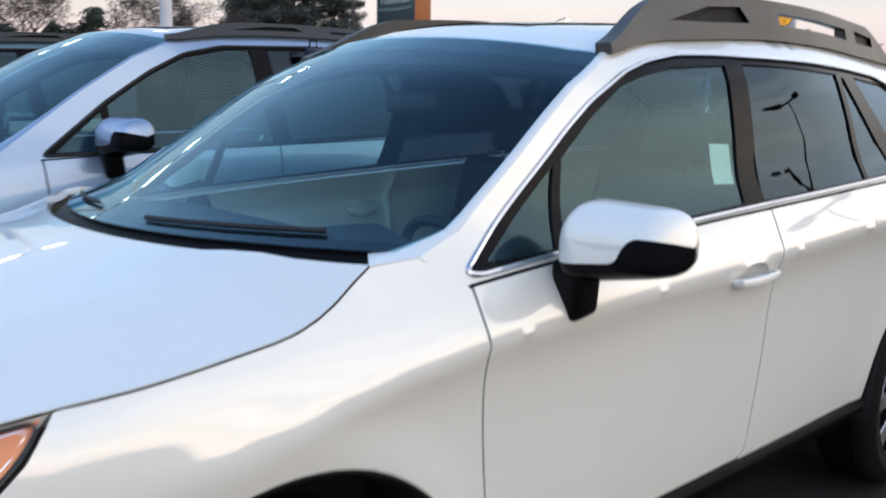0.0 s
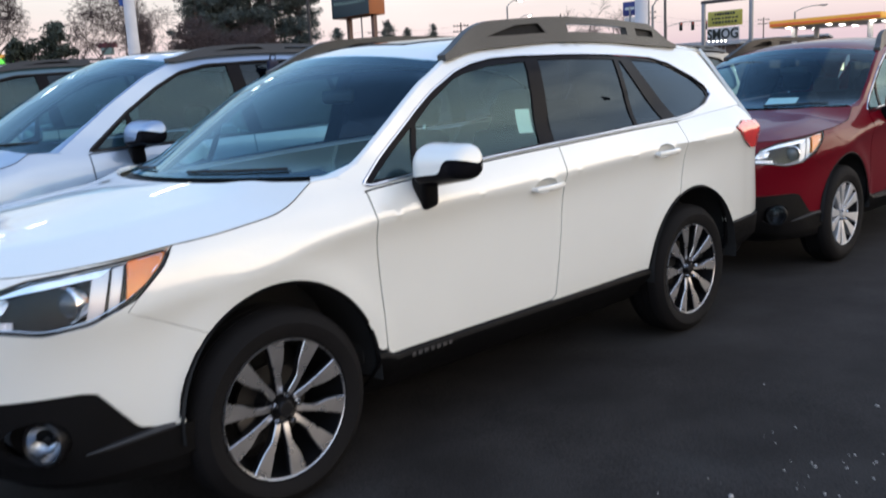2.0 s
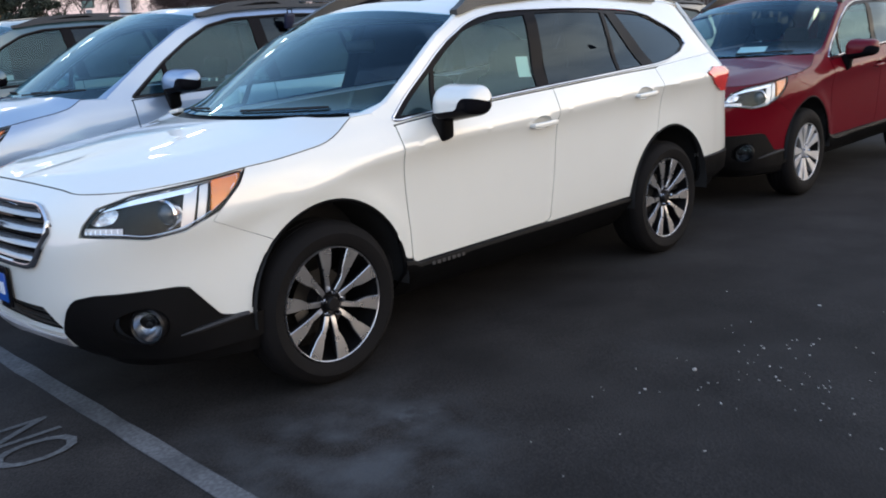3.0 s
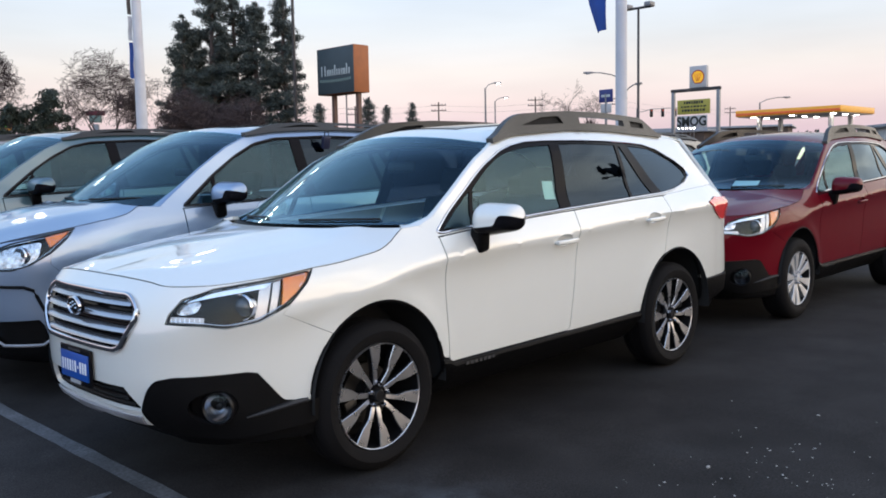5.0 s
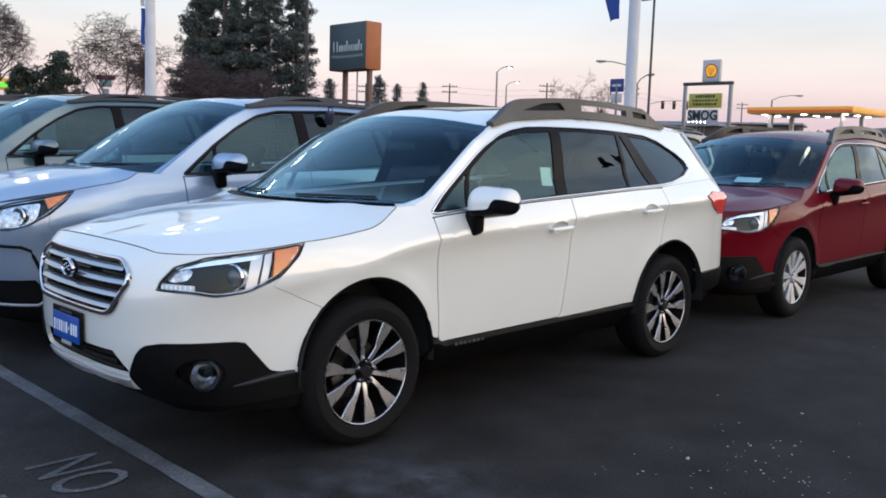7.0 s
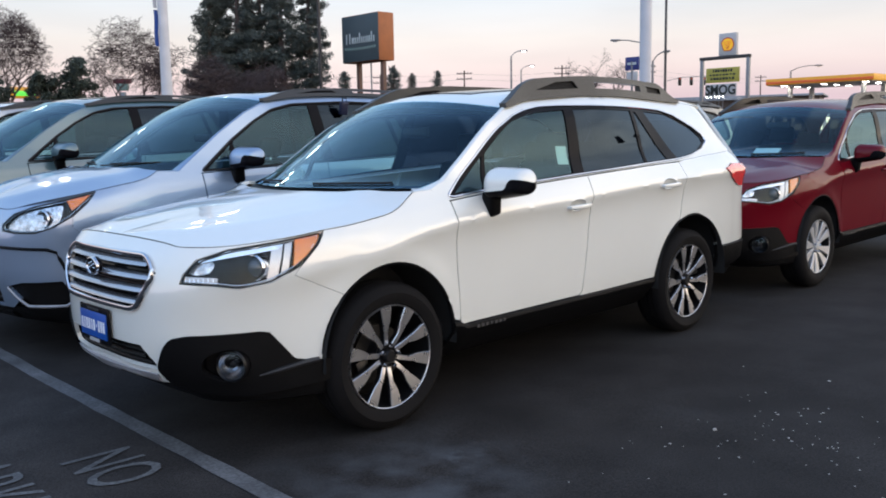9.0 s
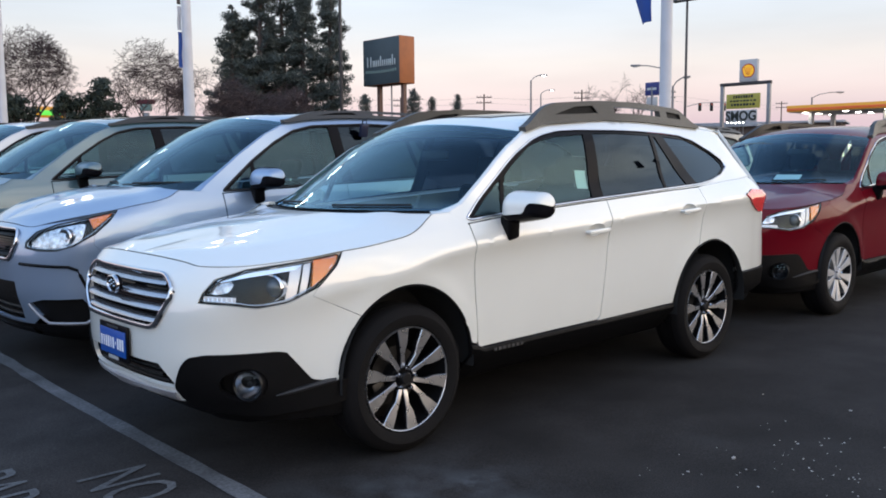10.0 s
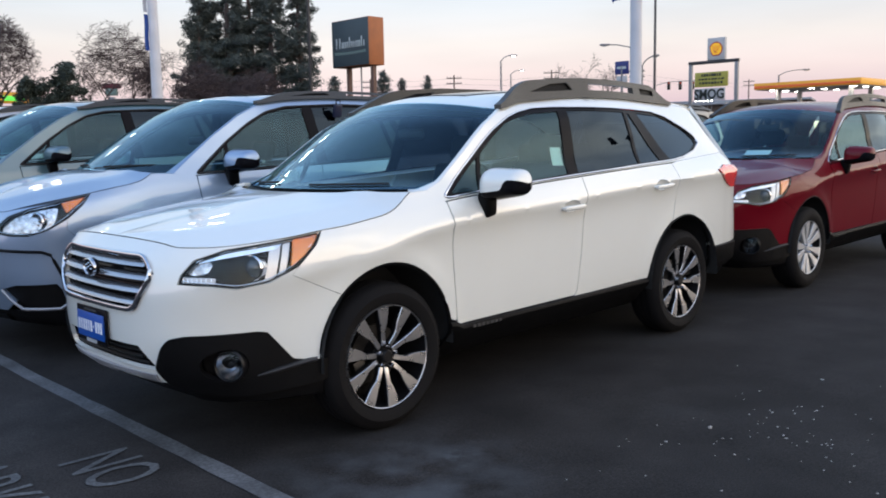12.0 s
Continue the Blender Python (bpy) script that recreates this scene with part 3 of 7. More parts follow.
COMPACT_ESTATE = dict(
    plan=[(2.191, 0), (2.173, 0.3), (2.108, 0.55), (2.007, 0.72), (1.86, 0.825), (1.658, 0.872), (1.32, 0.895), (0.9, 0.893), (0.0, 0.893), (-0.9, 0.893), (-1.32, 0.895), (-1.7, 0.88), (-2.05, 0.84), (-2.24, 0.74), (-2.32, 0.5), (-2.35, 0)],
    wb=1.32,
    arch=0.43,
    wheel_r=0.355,
    wheel_w=0.225,
    rim_r=0.225,
    crease=[(2.3, 0.78), (1.9, 0.85), (1.4, 0.92), (0.9, 0.945), (0.0, 0.975), (-1.0, 1.0), (-1.9, 1.02), (-2.4, 1.02)],
    belt=[(1.15, 1.15), (0.9, 1.17), (0.0, 1.208), (-1.2, 1.245), (-1.75, 1.26), (-2.2, 1.27)],
    roof=[(0.22, 1.69), (0.0, 1.72), (-0.6, 1.745), (-1.2, 1.735), (-1.7, 1.715), (-2.1, 1.67)],
    below=[(-0.8, 0.11), (-0.55, 0.04), (-0.35, 0.024), (-0.15, 0.016), (0.0, 0.0)],
    above=[(0.0, 0.0), (0.1, 0.019), (0.18, 0.04), (0.24, 0.06), (0.3, 0.082), (0.36, 0.1), (0.5, 0.14), (0.63, 0.174), (0.70, 0.198), (0.745, 0.235), (0.785, 0.29), (0.85, 0.40)],
    fender=[(0.0, 0.0), (0.5, 0.01), (0.8, 0.026), (1.0, 0.05), (1.3, 0.1)],
    soft_top=[(2.3, 0.99), (1.708, 1.075), (1.5, 1.112), (1.2, 1.165), (0.8, 1.23)],
    nose=[(0.2, 0.17), (0.3, 0.06), (0.42, 0.02), (0.55, 0.0), (0.75, 0.0), (0.88, 0.02), (0.95, 0.05), (1.0, 0.1), (1.08, 0.25)],
    tail=[(0.2, 0.2), (0.35, 0.03), (0.55, 0.0), (0.8, 0.02), (1.0, 0.05), (1.2, 0.1), (1.4, 0.2), (1.6, 0.36)],
    hood_seam=[("y", 0.0, 0.99), ("y", 0.25, 0.987), ("y", 0.47, 0.976), ("y", 0.66, 1.01), ("x", 1.708, 1.075), ("x", 1.5, 1.112), ("x", 1.34, 1.14), ("x", 1.26, 1.165), ("x", 1.2, 1.2), ("x", 0.8, 1.25)],
    hood_mid=[(2.136, 0.985), (1.952, 1.065), (1.768, 1.136), (1.5, 1.202), (1.3, 1.219)],
    cowl_x=1.3,
    hood_corner=1.2,
    pillar=[(1.04, 1.189), (0.68, 1.445), (0.43, 1.60), (0.22, 1.69)],
    screen_low=(1.03, 0.74, 1.219, 0.27),
    screen_top_bow=0.13,
    roof_crown=0.05,
    tail_edge=[(-2.12, 1.67), (-2.2, 1.50), (-2.26, 1.285)],
    dlo=[(0.87, 1.183), (0.58, 1.405), (0.37, 1.54), (0.19, 1.63), (0.0, 1.672), (-0.5, 1.695), (-1.1, 1.685), (-1.6, 1.635), (-1.85, 1.54), (-1.93, 1.41), (-1.9, 1.305), (-1.8, 1.275), (-1.2, 1.26), (-0.24, 1.222)],
    pane_front=[(0.57, 1.202), (0.57, 1.39), (0.37, 1.52), (0.19, 1.61), (0.0, 1.652), (-0.15, 1.665), (-0.21, 1.23)],
    pane_vent=[(0.81, 1.196), (0.6, 1.365), (0.6, 1.202)],
    pane_rear=[(-0.25, 1.668), (-0.5, 1.675), (-0.9, 1.67), (-1.02, 1.265), (-0.31, 1.235)],
    pane_fixed=[(-0.935, 1.668), (-0.99, 1.665), (-1.2, 1.27), (-1.06, 1.267)],
    pane_quarter=[(-1.06, 1.662), (-1.3, 1.648), (-1.58, 1.615), (-1.8, 1.53), (-1.88, 1.40), (-1.86, 1.317), (-1.78, 1.293), (-1.27, 1.277)],
    door_front=0.86,
    door_mid=-0.235,
    door_rear=-1.18,
    sill=0.41,
    bumper_seam=[(1.805, 0.86), (1.676, 0.7)],
    headlight=[(("y", 0.48), 0.838), (("y", 0.48), 0.88), (("y", 0.56), 0.95), (("y", 0.7), 0.998), (1.86, 1.032), (1.64, 1.078), (1.7, 1.01), (1.8, 0.925), (1.915, 0.855), (2.007, 0.822), (("y", 0.6), 0.822)],
    grille=[(-0.36, 0.955), (0.36, 0.955), (0.4, 0.88), (0.32, 0.755), (-0.32, 0.755), (-0.4, 0.88)],
    intake=[(-0.36, 0.61), (0.36, 0.61), (0.41, 0.42), (0.41, 0.345), (-0.41, 0.345), (-0.41, 0.42)],
    clad=[(("y", 0.50), 0.475), (("y", 0.62), 0.505), (1.885, 0.510), (1.855, 0.47), (1.830, 0.375), (1.87, 0.350), (("y", 0.64), 0.350)],
    fog=None,
    bars=2,
    rail=True,
    slim_rail=False,
    rail_x=(0.25, -1.8),
    rail_h=0.042,
    mirror=(0.5599999999999999, 1.205),
    chrome=False,
    handles=[(-0.04, 0.995), (-0.99, 1.045)],
    bar_dark=True,
    trim_line=[(("y", 0.44), 0.735), (("y", 0.6), 0.73), (1.952, 0.722), (1.906, 0.7), (1.85, 0.56), (1.818, 0.385)],
    pocket_rim=[(("y", 0.50), 0.470), (("y", 0.56), 0.405), (("y", 0.64), 0.347), (1.87, 0.345), (1.826, 0.376)],
    tail_lamp=[(-1.9, 1.14), (-2.1, 1.16), (-2.26, 1.15), (-2.28, 0.96), (-2.2, 0.93), (-2.08, 0.98)],
    amber=[(1.80, 0.965), (1.735, 1.01), (1.668, 1.066), (1.825, 1.028)],
    bowl=[(("y", 0.505), 0.848), (("y", 0.515), 0.885), (("y", 0.60), 0.945), (1.965, 0.982), (1.845, 1.000), (1.872, 0.90), (1.95, 0.846), (("y", 0.62), 0.838)],
)


def wheel(parent, x, y, sgn, d, style, drop):
    """A road wheel, facing out along y (sgn +1 left, -1 right)."""
    R, r, w = d["wheel_r"], d["rim_r"], d["wheel_w"]
    face = 0.885 + (y - 0.865)
    m = Matrix.Translation((x, sgn * face, R - drop)) @ Matrix.Rotation(radians(-90 * sgn), 4, "X")
    # axis z of the wheel points outwards; z = 0 is the outer face of the tyre
    hub = part("wheel", lathe([(r - 0.012, -0.012), (r - 0.016, -0.06), (r - 0.03, -0.12), (r - 0.03, -w)], 48, m), M_DARKALLOY, parent)
    side = [(r - 0.004, -0.020), (r + 0.004, -0.008), (r + 0.03, 0.004), (r + 0.055, 0.007), (R - 0.045, 0.002), (R - 0.02, -0.012), (R - 0.006, -0.032), (R, -0.06)]
    back = [(a, -w - h + 0.0) for a, h in reversed(side)]
    tread = [(R, -0.06), (R, -0.066), (R - 0.008, -0.068), (R - 0.008, -0.074), (R, -0.076), (R, -0.108), (R - 0.008, -0.110), (R - 0.008, -0.116), (R, -0.118),
             (R, -0.150), (R - 0.008, -0.152), (R - 0.008, -0.158), (R, -0.160)]
    ty = lathe(side + tread + back, 64, m)
    part("tyre", ty, M_TYRE, hub, "black rubber tyre", sharp=30)
    face_m = M_ALLOY if style == "machined" else M_ALLOYSILVER
    part("rim", lathe([(r - 0.0105, -0.020), (r - 0.009, -0.009), (r - 0.0055, -0.006), (r - 0.003, -0.012), (r - 0.006, -0.03)], 64, m), face_m, hub, "bright metal rim edge")
    part("brake_disc", lathe([(0.06, -0.115), (0.145, -0.115), (0.145, -0.13), (0.06, -0.13)], 40, m), M_BRAKE, hub)
    part("brake_caliper", box(0.13, 0.02, -0.095, 0.075, 0.13, 0.05, 0.012, m=m @ Matrix.Rotation(radians(20), 4, "Z")), M_BRAKE, hub)
    part("hub_carrier", lathe([(0.0, -0.05), (0.07, -0.05), (0.075, -0.13), (0.0, -0.13)], 24, m), M_DARKALLOY, hub)
    meshes = {}
    for k in range(10):
        sd = 1 if k % 2 else -1
        ang = 2 * math.pi * (k // 2) / 5 + radians(78 if x > 0 else 87)
        mm = m @ Matrix.Rotation(ang, 4, "Z")
        if sd not in meshes:
            own = bmesh.new()
            rows = []
            # radius, inner and outer edge in degrees from the middle of the pair, height of the face
            if style == "machined":
                prof = ((0.056, 3.0, 27, -0.034), (0.074, 4.5, 25, -0.029), (0.100, 7.3, 22, -0.024), (0.122, 9.0, 20.8, -0.021), (0.146, 9.6, 23.0, -0.018), (0.172, 10, 25.6, -0.015), (0.21, 10, 26.2, -0.011), (r - 0.010, 10, 26.2, -0.008))
            else:
                prof = ((0.042, 1, 38, -0.032), (0.075, 3, 29, -0.027), (0.11, 4.5, 26, -0.022), (0.16, 5, 25, -0.016), (r - 0.012, 5, 25.5, -0.009))
            for rr, d0, d1, zt in prof:
                c0, s0 = math.cos(radians((d0 + d1) / 2)), sd * math.sin(radians((d0 + d1) / 2))
                ww = rr * math.sin(radians((d1 - d0) / 2))
                rows.append([own.verts.new((rr * c0 - yy * s0, rr * s0 + yy * c0, zz)) for yy, zz in ((-ww * 0.9, zt - 0.034), (-ww, zt - 0.004), (-ww + 0.003, zt), (ww - 0.003, zt), (ww, zt - 0.004), (ww * 0.9, zt - 0.034))])
            for a, b in zip(rows, rows[1:]):
                for q in range(5):
                    own.faces.new((a[q], b[q], b[q + 1], a[q + 1])).material_index = 1 if style == "machined" and q in (0, 4) else 0
            own.faces.new(rows[-1])
            own.faces.new(rows[0][::-1])
            bmesh.ops.recalc_face_normals(own, faces=own.faces[:])
            sp = part("spoke", own, face_m, hub, "bright metal wheel spoke", sharp=25)
            sp.data.materials.append(M_DARKALLOY)
            meshes[sd] = sp.data
        else:
            sp = new("spoke", meshes[sd])
            sp.parent = hub
            tagged(sp, "bright metal wheel spoke")
        sp.matrix_local = mm
    part("centre_cap", lathe([(0.0, -0.012), (0.026, -0.013), (0.032, -0.02), (0.034, -0.05), (0.060, -0.040), (0.066, -0.055)], 32, m), M_DARKALLOY if style == "machined" else M_ALLOYSILVER, hub, "round centre cap")
    for k in range(5):
        mm = m @ Matrix.Rotation(2 * math.pi * k / 5 + radians(46), 4, "Z") @ Matrix.Translation((0.052, 0, -0.020))
        part("lug_nut", lathe([(0.0, 0.016), (0.007, 0.015), (0.0115, 0.007), (0.0115, -0.01)], 6, mm), M_CHROME, hub)
    return hub


def seat(parent, x, y, wide=0.5, head=True):
    bm = box(x, y, 0.60, 0.50, wide, 0.16, 0.05, 3)
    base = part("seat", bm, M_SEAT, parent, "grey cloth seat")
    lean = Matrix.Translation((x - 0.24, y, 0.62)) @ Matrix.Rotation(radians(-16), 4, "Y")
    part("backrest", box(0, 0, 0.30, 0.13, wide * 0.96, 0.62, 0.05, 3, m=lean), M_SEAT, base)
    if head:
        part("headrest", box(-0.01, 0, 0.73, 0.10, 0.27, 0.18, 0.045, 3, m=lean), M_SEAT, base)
        part("headrest_post", tube([lean @ Vector((0, 0.06, 0.58)), lean @ Vector((0, 0.06, 0.68))], 0.007, 6), M_CHROME, base)
        part("headrest_post", tube([lean @ Vector((0, -0.06, 0.58)), lean @ Vector((0, -0.06, 0.68))], 0.007, 6), M_CHROME, base)


def interior(car, d):
    part("floor_pan", box(-0.35, 0, 0.42, 2.6, 1.56, 0.10, 0.02), M_UNDER, car)
    part("chassis", box(0.0, 0, 0.32, 3.9, 1.18, 0.18, 0.04), M_UNDER, car)
    dx = d["screen_low"][0] - 0.14
    rows = []
    for a in np.linspace(-1, 1, 17):
        y = 0.74 * a
        rows.append([(dx + 0.36 * (1 - a * a) + 0.02, y, 1.075), (dx + 0.1 + 0.12 * (1 - a * a), y, 1.09 + 0.015 * math.exp(-((y - 0.36) / 0.2) ** 2)),
                     (dx - 0.10, y, 1.075 + 0.05 * math.exp(-((y - 0.36) / 0.16) ** 2)), (dx - 0.20, y, 0.98), (dx - 0.18, y, 0.80), (dx - 0.05, y, 0.55)])
    part("dashboard", grid_mesh(rows), M_DASH, car, "dark plastic dashboard")
    c = Matrix.Translation((dx - 0.36, 0.37, 0.95)) @ Matrix.Rotation(radians(-65), 4, "Y")
    sw = tube([c @ Vector((0.185 * math.cos(t), 0.185 * math.sin(t), 0)) for t in np.linspace(0, 2 * math.pi, 28, endpoint=False)], 0.016, 8, closed=True)
    for a in (0, 180, 270):
        tube([c @ Vector((0, 0, -0.02)), c @ Vector((0.18 * math.sin(radians(a)), 0.18 * math.cos(radians(a)), 0))], 0.016, 6, bm=sw)
    lathe([(0, 0.01), (0.06, 0.0), (0.07, -0.03), (0, -0.05)], 16, c, bm=sw)
    part("steering_wheel", sw, M_DASH, car)
    part("steering_column", tube([c @ Vector((0, 0, -0.03)), c @ Vector((0, 0, -0.25))], 0.04, 10), M_DASH, car)
    seat(car, -0.02, 0.37)
    seat(car, -0.02, -0.37)
    seat(car, -0.90, 0.0, 1.25, head=False)
    for y in (0.42, -0.42, 0.0):
        part("rear_headrest", box(-1.26, y, 1.26, 0.10, 0.26, 0.15, 0.045, 3), M_SEAT, car)
    part("rear_view_mirror", box(0.40, 0.0, 1.42, 0.03, 0.24, 0.065, 0.02, 3), M_DASH, car)
    part("centre_console", box(0.2, 0, 0.62, 0.9, 0.2, 0.3, 0.04), M_DASH, car)


def build_car(d, paint_m, style, m, label, plate=None, group="", sticker=True, paper=False, kind="estate"):
    S = CarShape(d)
    car = tagged(empty("car", m), label, "car", group)
    X = S.xs
    # hood
    E = []
    s_end = S.sx(d["hood_corner"])
    mid = curve(*zip(*d["hood_mid"]))
    n = 44
    for k in range(n + 1):
        s = s_end * k / n
        E.append(S.at(s, S.top(s) + 0.001))
    nose_x = E[0].x
    rows = []
    nb = 12
    for k, e in enumerate(E):
        f = k / n
        cx = nose_x + (d["cowl_x"] - nose_x) * f
        cz = mid(cx) if k else E[0].z
        half = []
        for j in range(nb + 1):
            b = j / nb
            ridge = 0.010 * math.exp(-(((b - 0.72) / 0.09) ** 2)) * min(1, f * 4)
            x = cx + (e.x - cx) * b ** (1.0 + f)
            half.append((x, e.y * b, cz + (e.z - cz) * b**2.3 + ridge * (1 - b**8)))
        rows.append([(x, -y, z) for x, y, z in half[:0:-1]] + half)
    gap = 0.0035
    part("hood", grid_mesh(rows, thick=0.025), paint_m, car)
    # thin dark strip in the bonnet seam, standing in for the gap's shade
    for sg in (1, -1):
        edge = [S.at(sg * q, S.top(q) - 0.0018) for q in np.linspace(0.0 if sg > 0 else 0.004, S.sx(d["hood_corner"]), 60)]
        part("hood_gap", tube(edge, 0.0014, 5), M_RUBBER, car, "dark strip drawn as shade in the bonnet gap")
    # front bumper
    bs = X(d["bumper_seam"])
    HL = X(d["headlight"])
    HLR = [(-a, z) for a, z in HL]
    CL = X(d["clad"])
    CLR = [(-a, z) for a, z in CL]
    G = [(S.sy(a), z) for a, z in d["grille"]]
    IN = [(S.sy(a), z) for a, z in d["intake"]]
    AF = d.get("arch_front", 1.0)
    dz = d.get("skid", 0.0)
    arch_f = X(arc(d["wb"], 0.36, d["arch"], 47, 10, 8, AF))
    left = [(s, S.top(s) - 0.0035) for s in np.linspace(0, HL[0][0] + 0.1, 10)] + [HL[4], HL[5], HL[7]] + bs[:1] + arch_f + [(S.sx(d["wb"] + d["arch"] * AF - 0.02), 0.40), (S.sx(1.9), 0.40), (S.sy(0.6), 0.40), (S.sy(0.5), 0.33), (S.sy(0.44), 0.33)]
    outer = [(-a, z) for a, z in left[:0:-1]] + left
    outer = outer[::-1]
    part("front_bumper", panel(outer, [HL, HLR, CL, CLR, G, IN], S.at, 0.05, 0.02), paint_m, car)
    # lower intake, skid plate and black corner cladding
    intake = part("lower_intake", panel(IN, [], lambda s, z: S.at(s, z, -0.06), 0.06, 0.0), M_CLAD, car)
    for zz in (0.34, 0.385, 0.43) if not dz else (0.412, 0.44, 0.47):
        w = 0.40 if zz < 0.43 else 0.36
        part("intake_slat", tube([S.at(S.sy(y), zz, -0.035) for y in np.linspace(-w, w, 13)], 0.011, 6), M_CLAD, intake)
    # the strip's lower edge is cut away in two wide notches
    notch = lambda y: 0.017 * min(1.0, max(0.0, (0.14 - abs(abs(y) - 0.21)) / 0.025)) if kind == "estate" else 0.0
    sk = [[S.at(S.sy(y), z + dz + notch(y) * k, o + 0.006 * math.cos(y * 9)) for z, o, k in ((0.242, -0.07, 1.0), (0.248, 0.004, 1.0), (0.264, 0.015, 0.7), (0.294, 0.010, 0.0), (0.308, -0.03, 0.0))] for y in np.linspace(-0.455, 0.455, 75)]
    part("skid_plate", grid_mesh(sk, flip=True, thick=0.02), M_SKID if kind == "estate" else M_CLAD, car, "silver plastic skid strip")
    lip = [[S.at(s, z, o) for z, o in ((0.20, -0.10), (0.23, -0.02), (0.30, -0.008), (0.33, -0.012))] for s in np.linspace(-S.sx(1.74), S.sx(1.74), 50)]
    part("bumper_lip", grid_mesh(lip, flip=True, thick=0.01), M_CLAD, car, "black plastic bumper edge")
    for sg, poly in ((1, CL), (-1, CLR)):
        if not d["fog"]:
            part("corner_cladding", panel(rounded(poly, 0.02), [], lambda s, z: S.at(s, z, -0.022), 0.04, 0.0), M_CLAD, car, "black recessed bumper pocket")
            continue
        fs, fz = S.sx(d["fog"][0]), d["fog"][1]
        fk = d.get("fog_r", 1.0)
        pocket = [(sg * (fs + 0.115 * math.cos(t) * (1.15 if math.cos(t) < 0 else 0.75)), fz + 0.003 + 0.074 * math.sin(t)) for t in np.linspace(0, 2 * math.pi, 24, endpoint=False)]
        cl = part("corner_cladding", panel(rounded(poly, 0.02), [pocket], lambda s, z: S.at(s, z, 0.012), 0.04, 0.03), M_CLAD, car, "black plastic bumper corner")
        # lighter bar along the lip, painting the light on its top
        ledge = [S.at(sg * S.sx(x), z, 0.012) for x, z in ((2.06, 0.362), (1.98, 0.378), (1.90, 0.392), (1.83, 0.402), (1.79, 0.405))]
        part("bumper_ledge", tube(ledge, [0.004, 0.011, 0.013, 0.012, 0.010], 8, flat=1.2), M_LEDGE, cl, "lower ledge with its lit top painted grey")
        part("fog_pocket", panel(pocket, [], lambda s, z: S.at(s, z, -0.05), 0.05, 0.0), M_CLAD, cl)
        c = S.at(sg * fs, fz, -0.005)
        nrm = (S.at(sg * fs, fz, 0.1) - c).normalized()
        nrm = (nrm + Vector((0.8, 0, 0))).normalized()
        fm = Matrix.Translation(c) @ nrm.to_track_quat("Z", "Y").to_matrix().to_4x4() @ Matrix.Scale(fk, 4)
        fog = part("fog_lamp", lathe([(0.064, -0.05), (0.064, 0.004), (0.058, 0.010), (0.053, 0.004)], 32, fm), M_LAMPDARK, car, "round fog lamp")
        part("reflector", lathe([(0.0, -0.045), (0.025, -0.04), (0.045, -0.02), (0.053, 0.002)], 32, fm), M_FOGREFL, fog)
        part("lens", lathe([(0.0, 0.012), (0.03, 0.010), (0.053, 0.004)], 32, fm), M_LENS, fog)
        part("bulb_cap", lathe([(0.0, -0.008), (0.013, -0.012), (0.013, -0.04)], 16, fm), M_LAMPDARK, fog)
    if "trim_line" in d:
        for sg in (1, -1):
            part("bumper_trim_line", tube([S.at(sg * a, z, 0.004) for a, z in dense(X(d["trim_line"]), 0.04, closed=False)], 0.011, 6), M_CLAD, car, "black trim line round the bumper corner")
    if "pocket_rim" in d:
        for sg in (1, -1):
            part("pocket_rim", tube([S.at(sg * a, z, 0.003) for a, z in dense(X(d["pocket_rim"]), 0.04, closed=False)], 0.010, 6), M_SKID, car, "silver rim under the bumper pocket")
    # grille
    gr = part("grille", panel(G, [], lambda s, z: S.at(s, z, -0.045), 0.06, 0.0), M_GLOSSBLACK, car)
    ring = [S.at(a, z, 0.006) for a, z in dense(rounded(G, 0.05), 0.04)]
    part("grille_frame", tube(ring, 0.014, 8, closed=True, flat=0.8), M_CHROME, gr, "chrome grille surround")
    zs = np.linspace(d["grille"][4][1] + 0.035, d["grille"][0][1] - 0.032, d["bars"])
    for zz in zs:
        ys = [abs(a) for a, z in d["grille"][1:4]]
        zk = [z for a, z in d["grille"][1:4]]
        w = float(np.interp(zz, zk[::-1], ys[::-1])) - 0.02
        line = np.linspace(-w, w, 21)
        prof = ((-0.034, -0.013), (-0.010, -0.014), (0.006, -0.012), (0.005, -0.009), (0.001, 0.001), (-0.010, 0.008), (-0.034, 0.010))
        rows = [[S.at(S.sy(y), zz + pz, po) for po, pz in prof] for y in line]
        part("grille_bar", grid_mesh(rows, thick=0.0), M_CLAD if d.get("bar_dark") else M_GRILLEBAR, gr, "black grille bar" if d.get("bar_dark") else "satin silver grille bar")
    for k in range(14):
        zz = d["grille"][4][1] + 0.015 + k * 0.016
        if zz < d["grille"][0][1] - 0.01:
            ys = [abs(a) for a, z in d["grille"][1:4]]
            w = float(np.interp(zz, [z for a, z in d["grille"][1:4]][::-1], ys[::-1])) - 0.015
            part("grille_mesh", tube([S.at(S.sy(y), zz, -0.035) for y in np.linspace(-w, w, 9)], 0.003, 4), M_CLAD, gr)
    ez = d.get("emblem_z", zs[-2] + 0.016)
    c = S.at(0, ez, 0.028)
    em = Matrix.Translation(c) @ Matrix.Rotation(radians(90), 4, "Y") @ Matrix.Diagonal((0.62, 0.92, 1, 1))
    eb = part("emblem", lathe([(0.0, 0.006), (0.058, 0.004), (0.064, -0.004), (0.066, -0.02)], 32, em), M_GLOSSBLACK, car, "oval badge")
    part("emblem_ring", lathe([(0.056, 0.004), (0.060, 0.011), (0.067, 0.009), (0.070, -0.002)], 32, em), M_CHROME, eb)
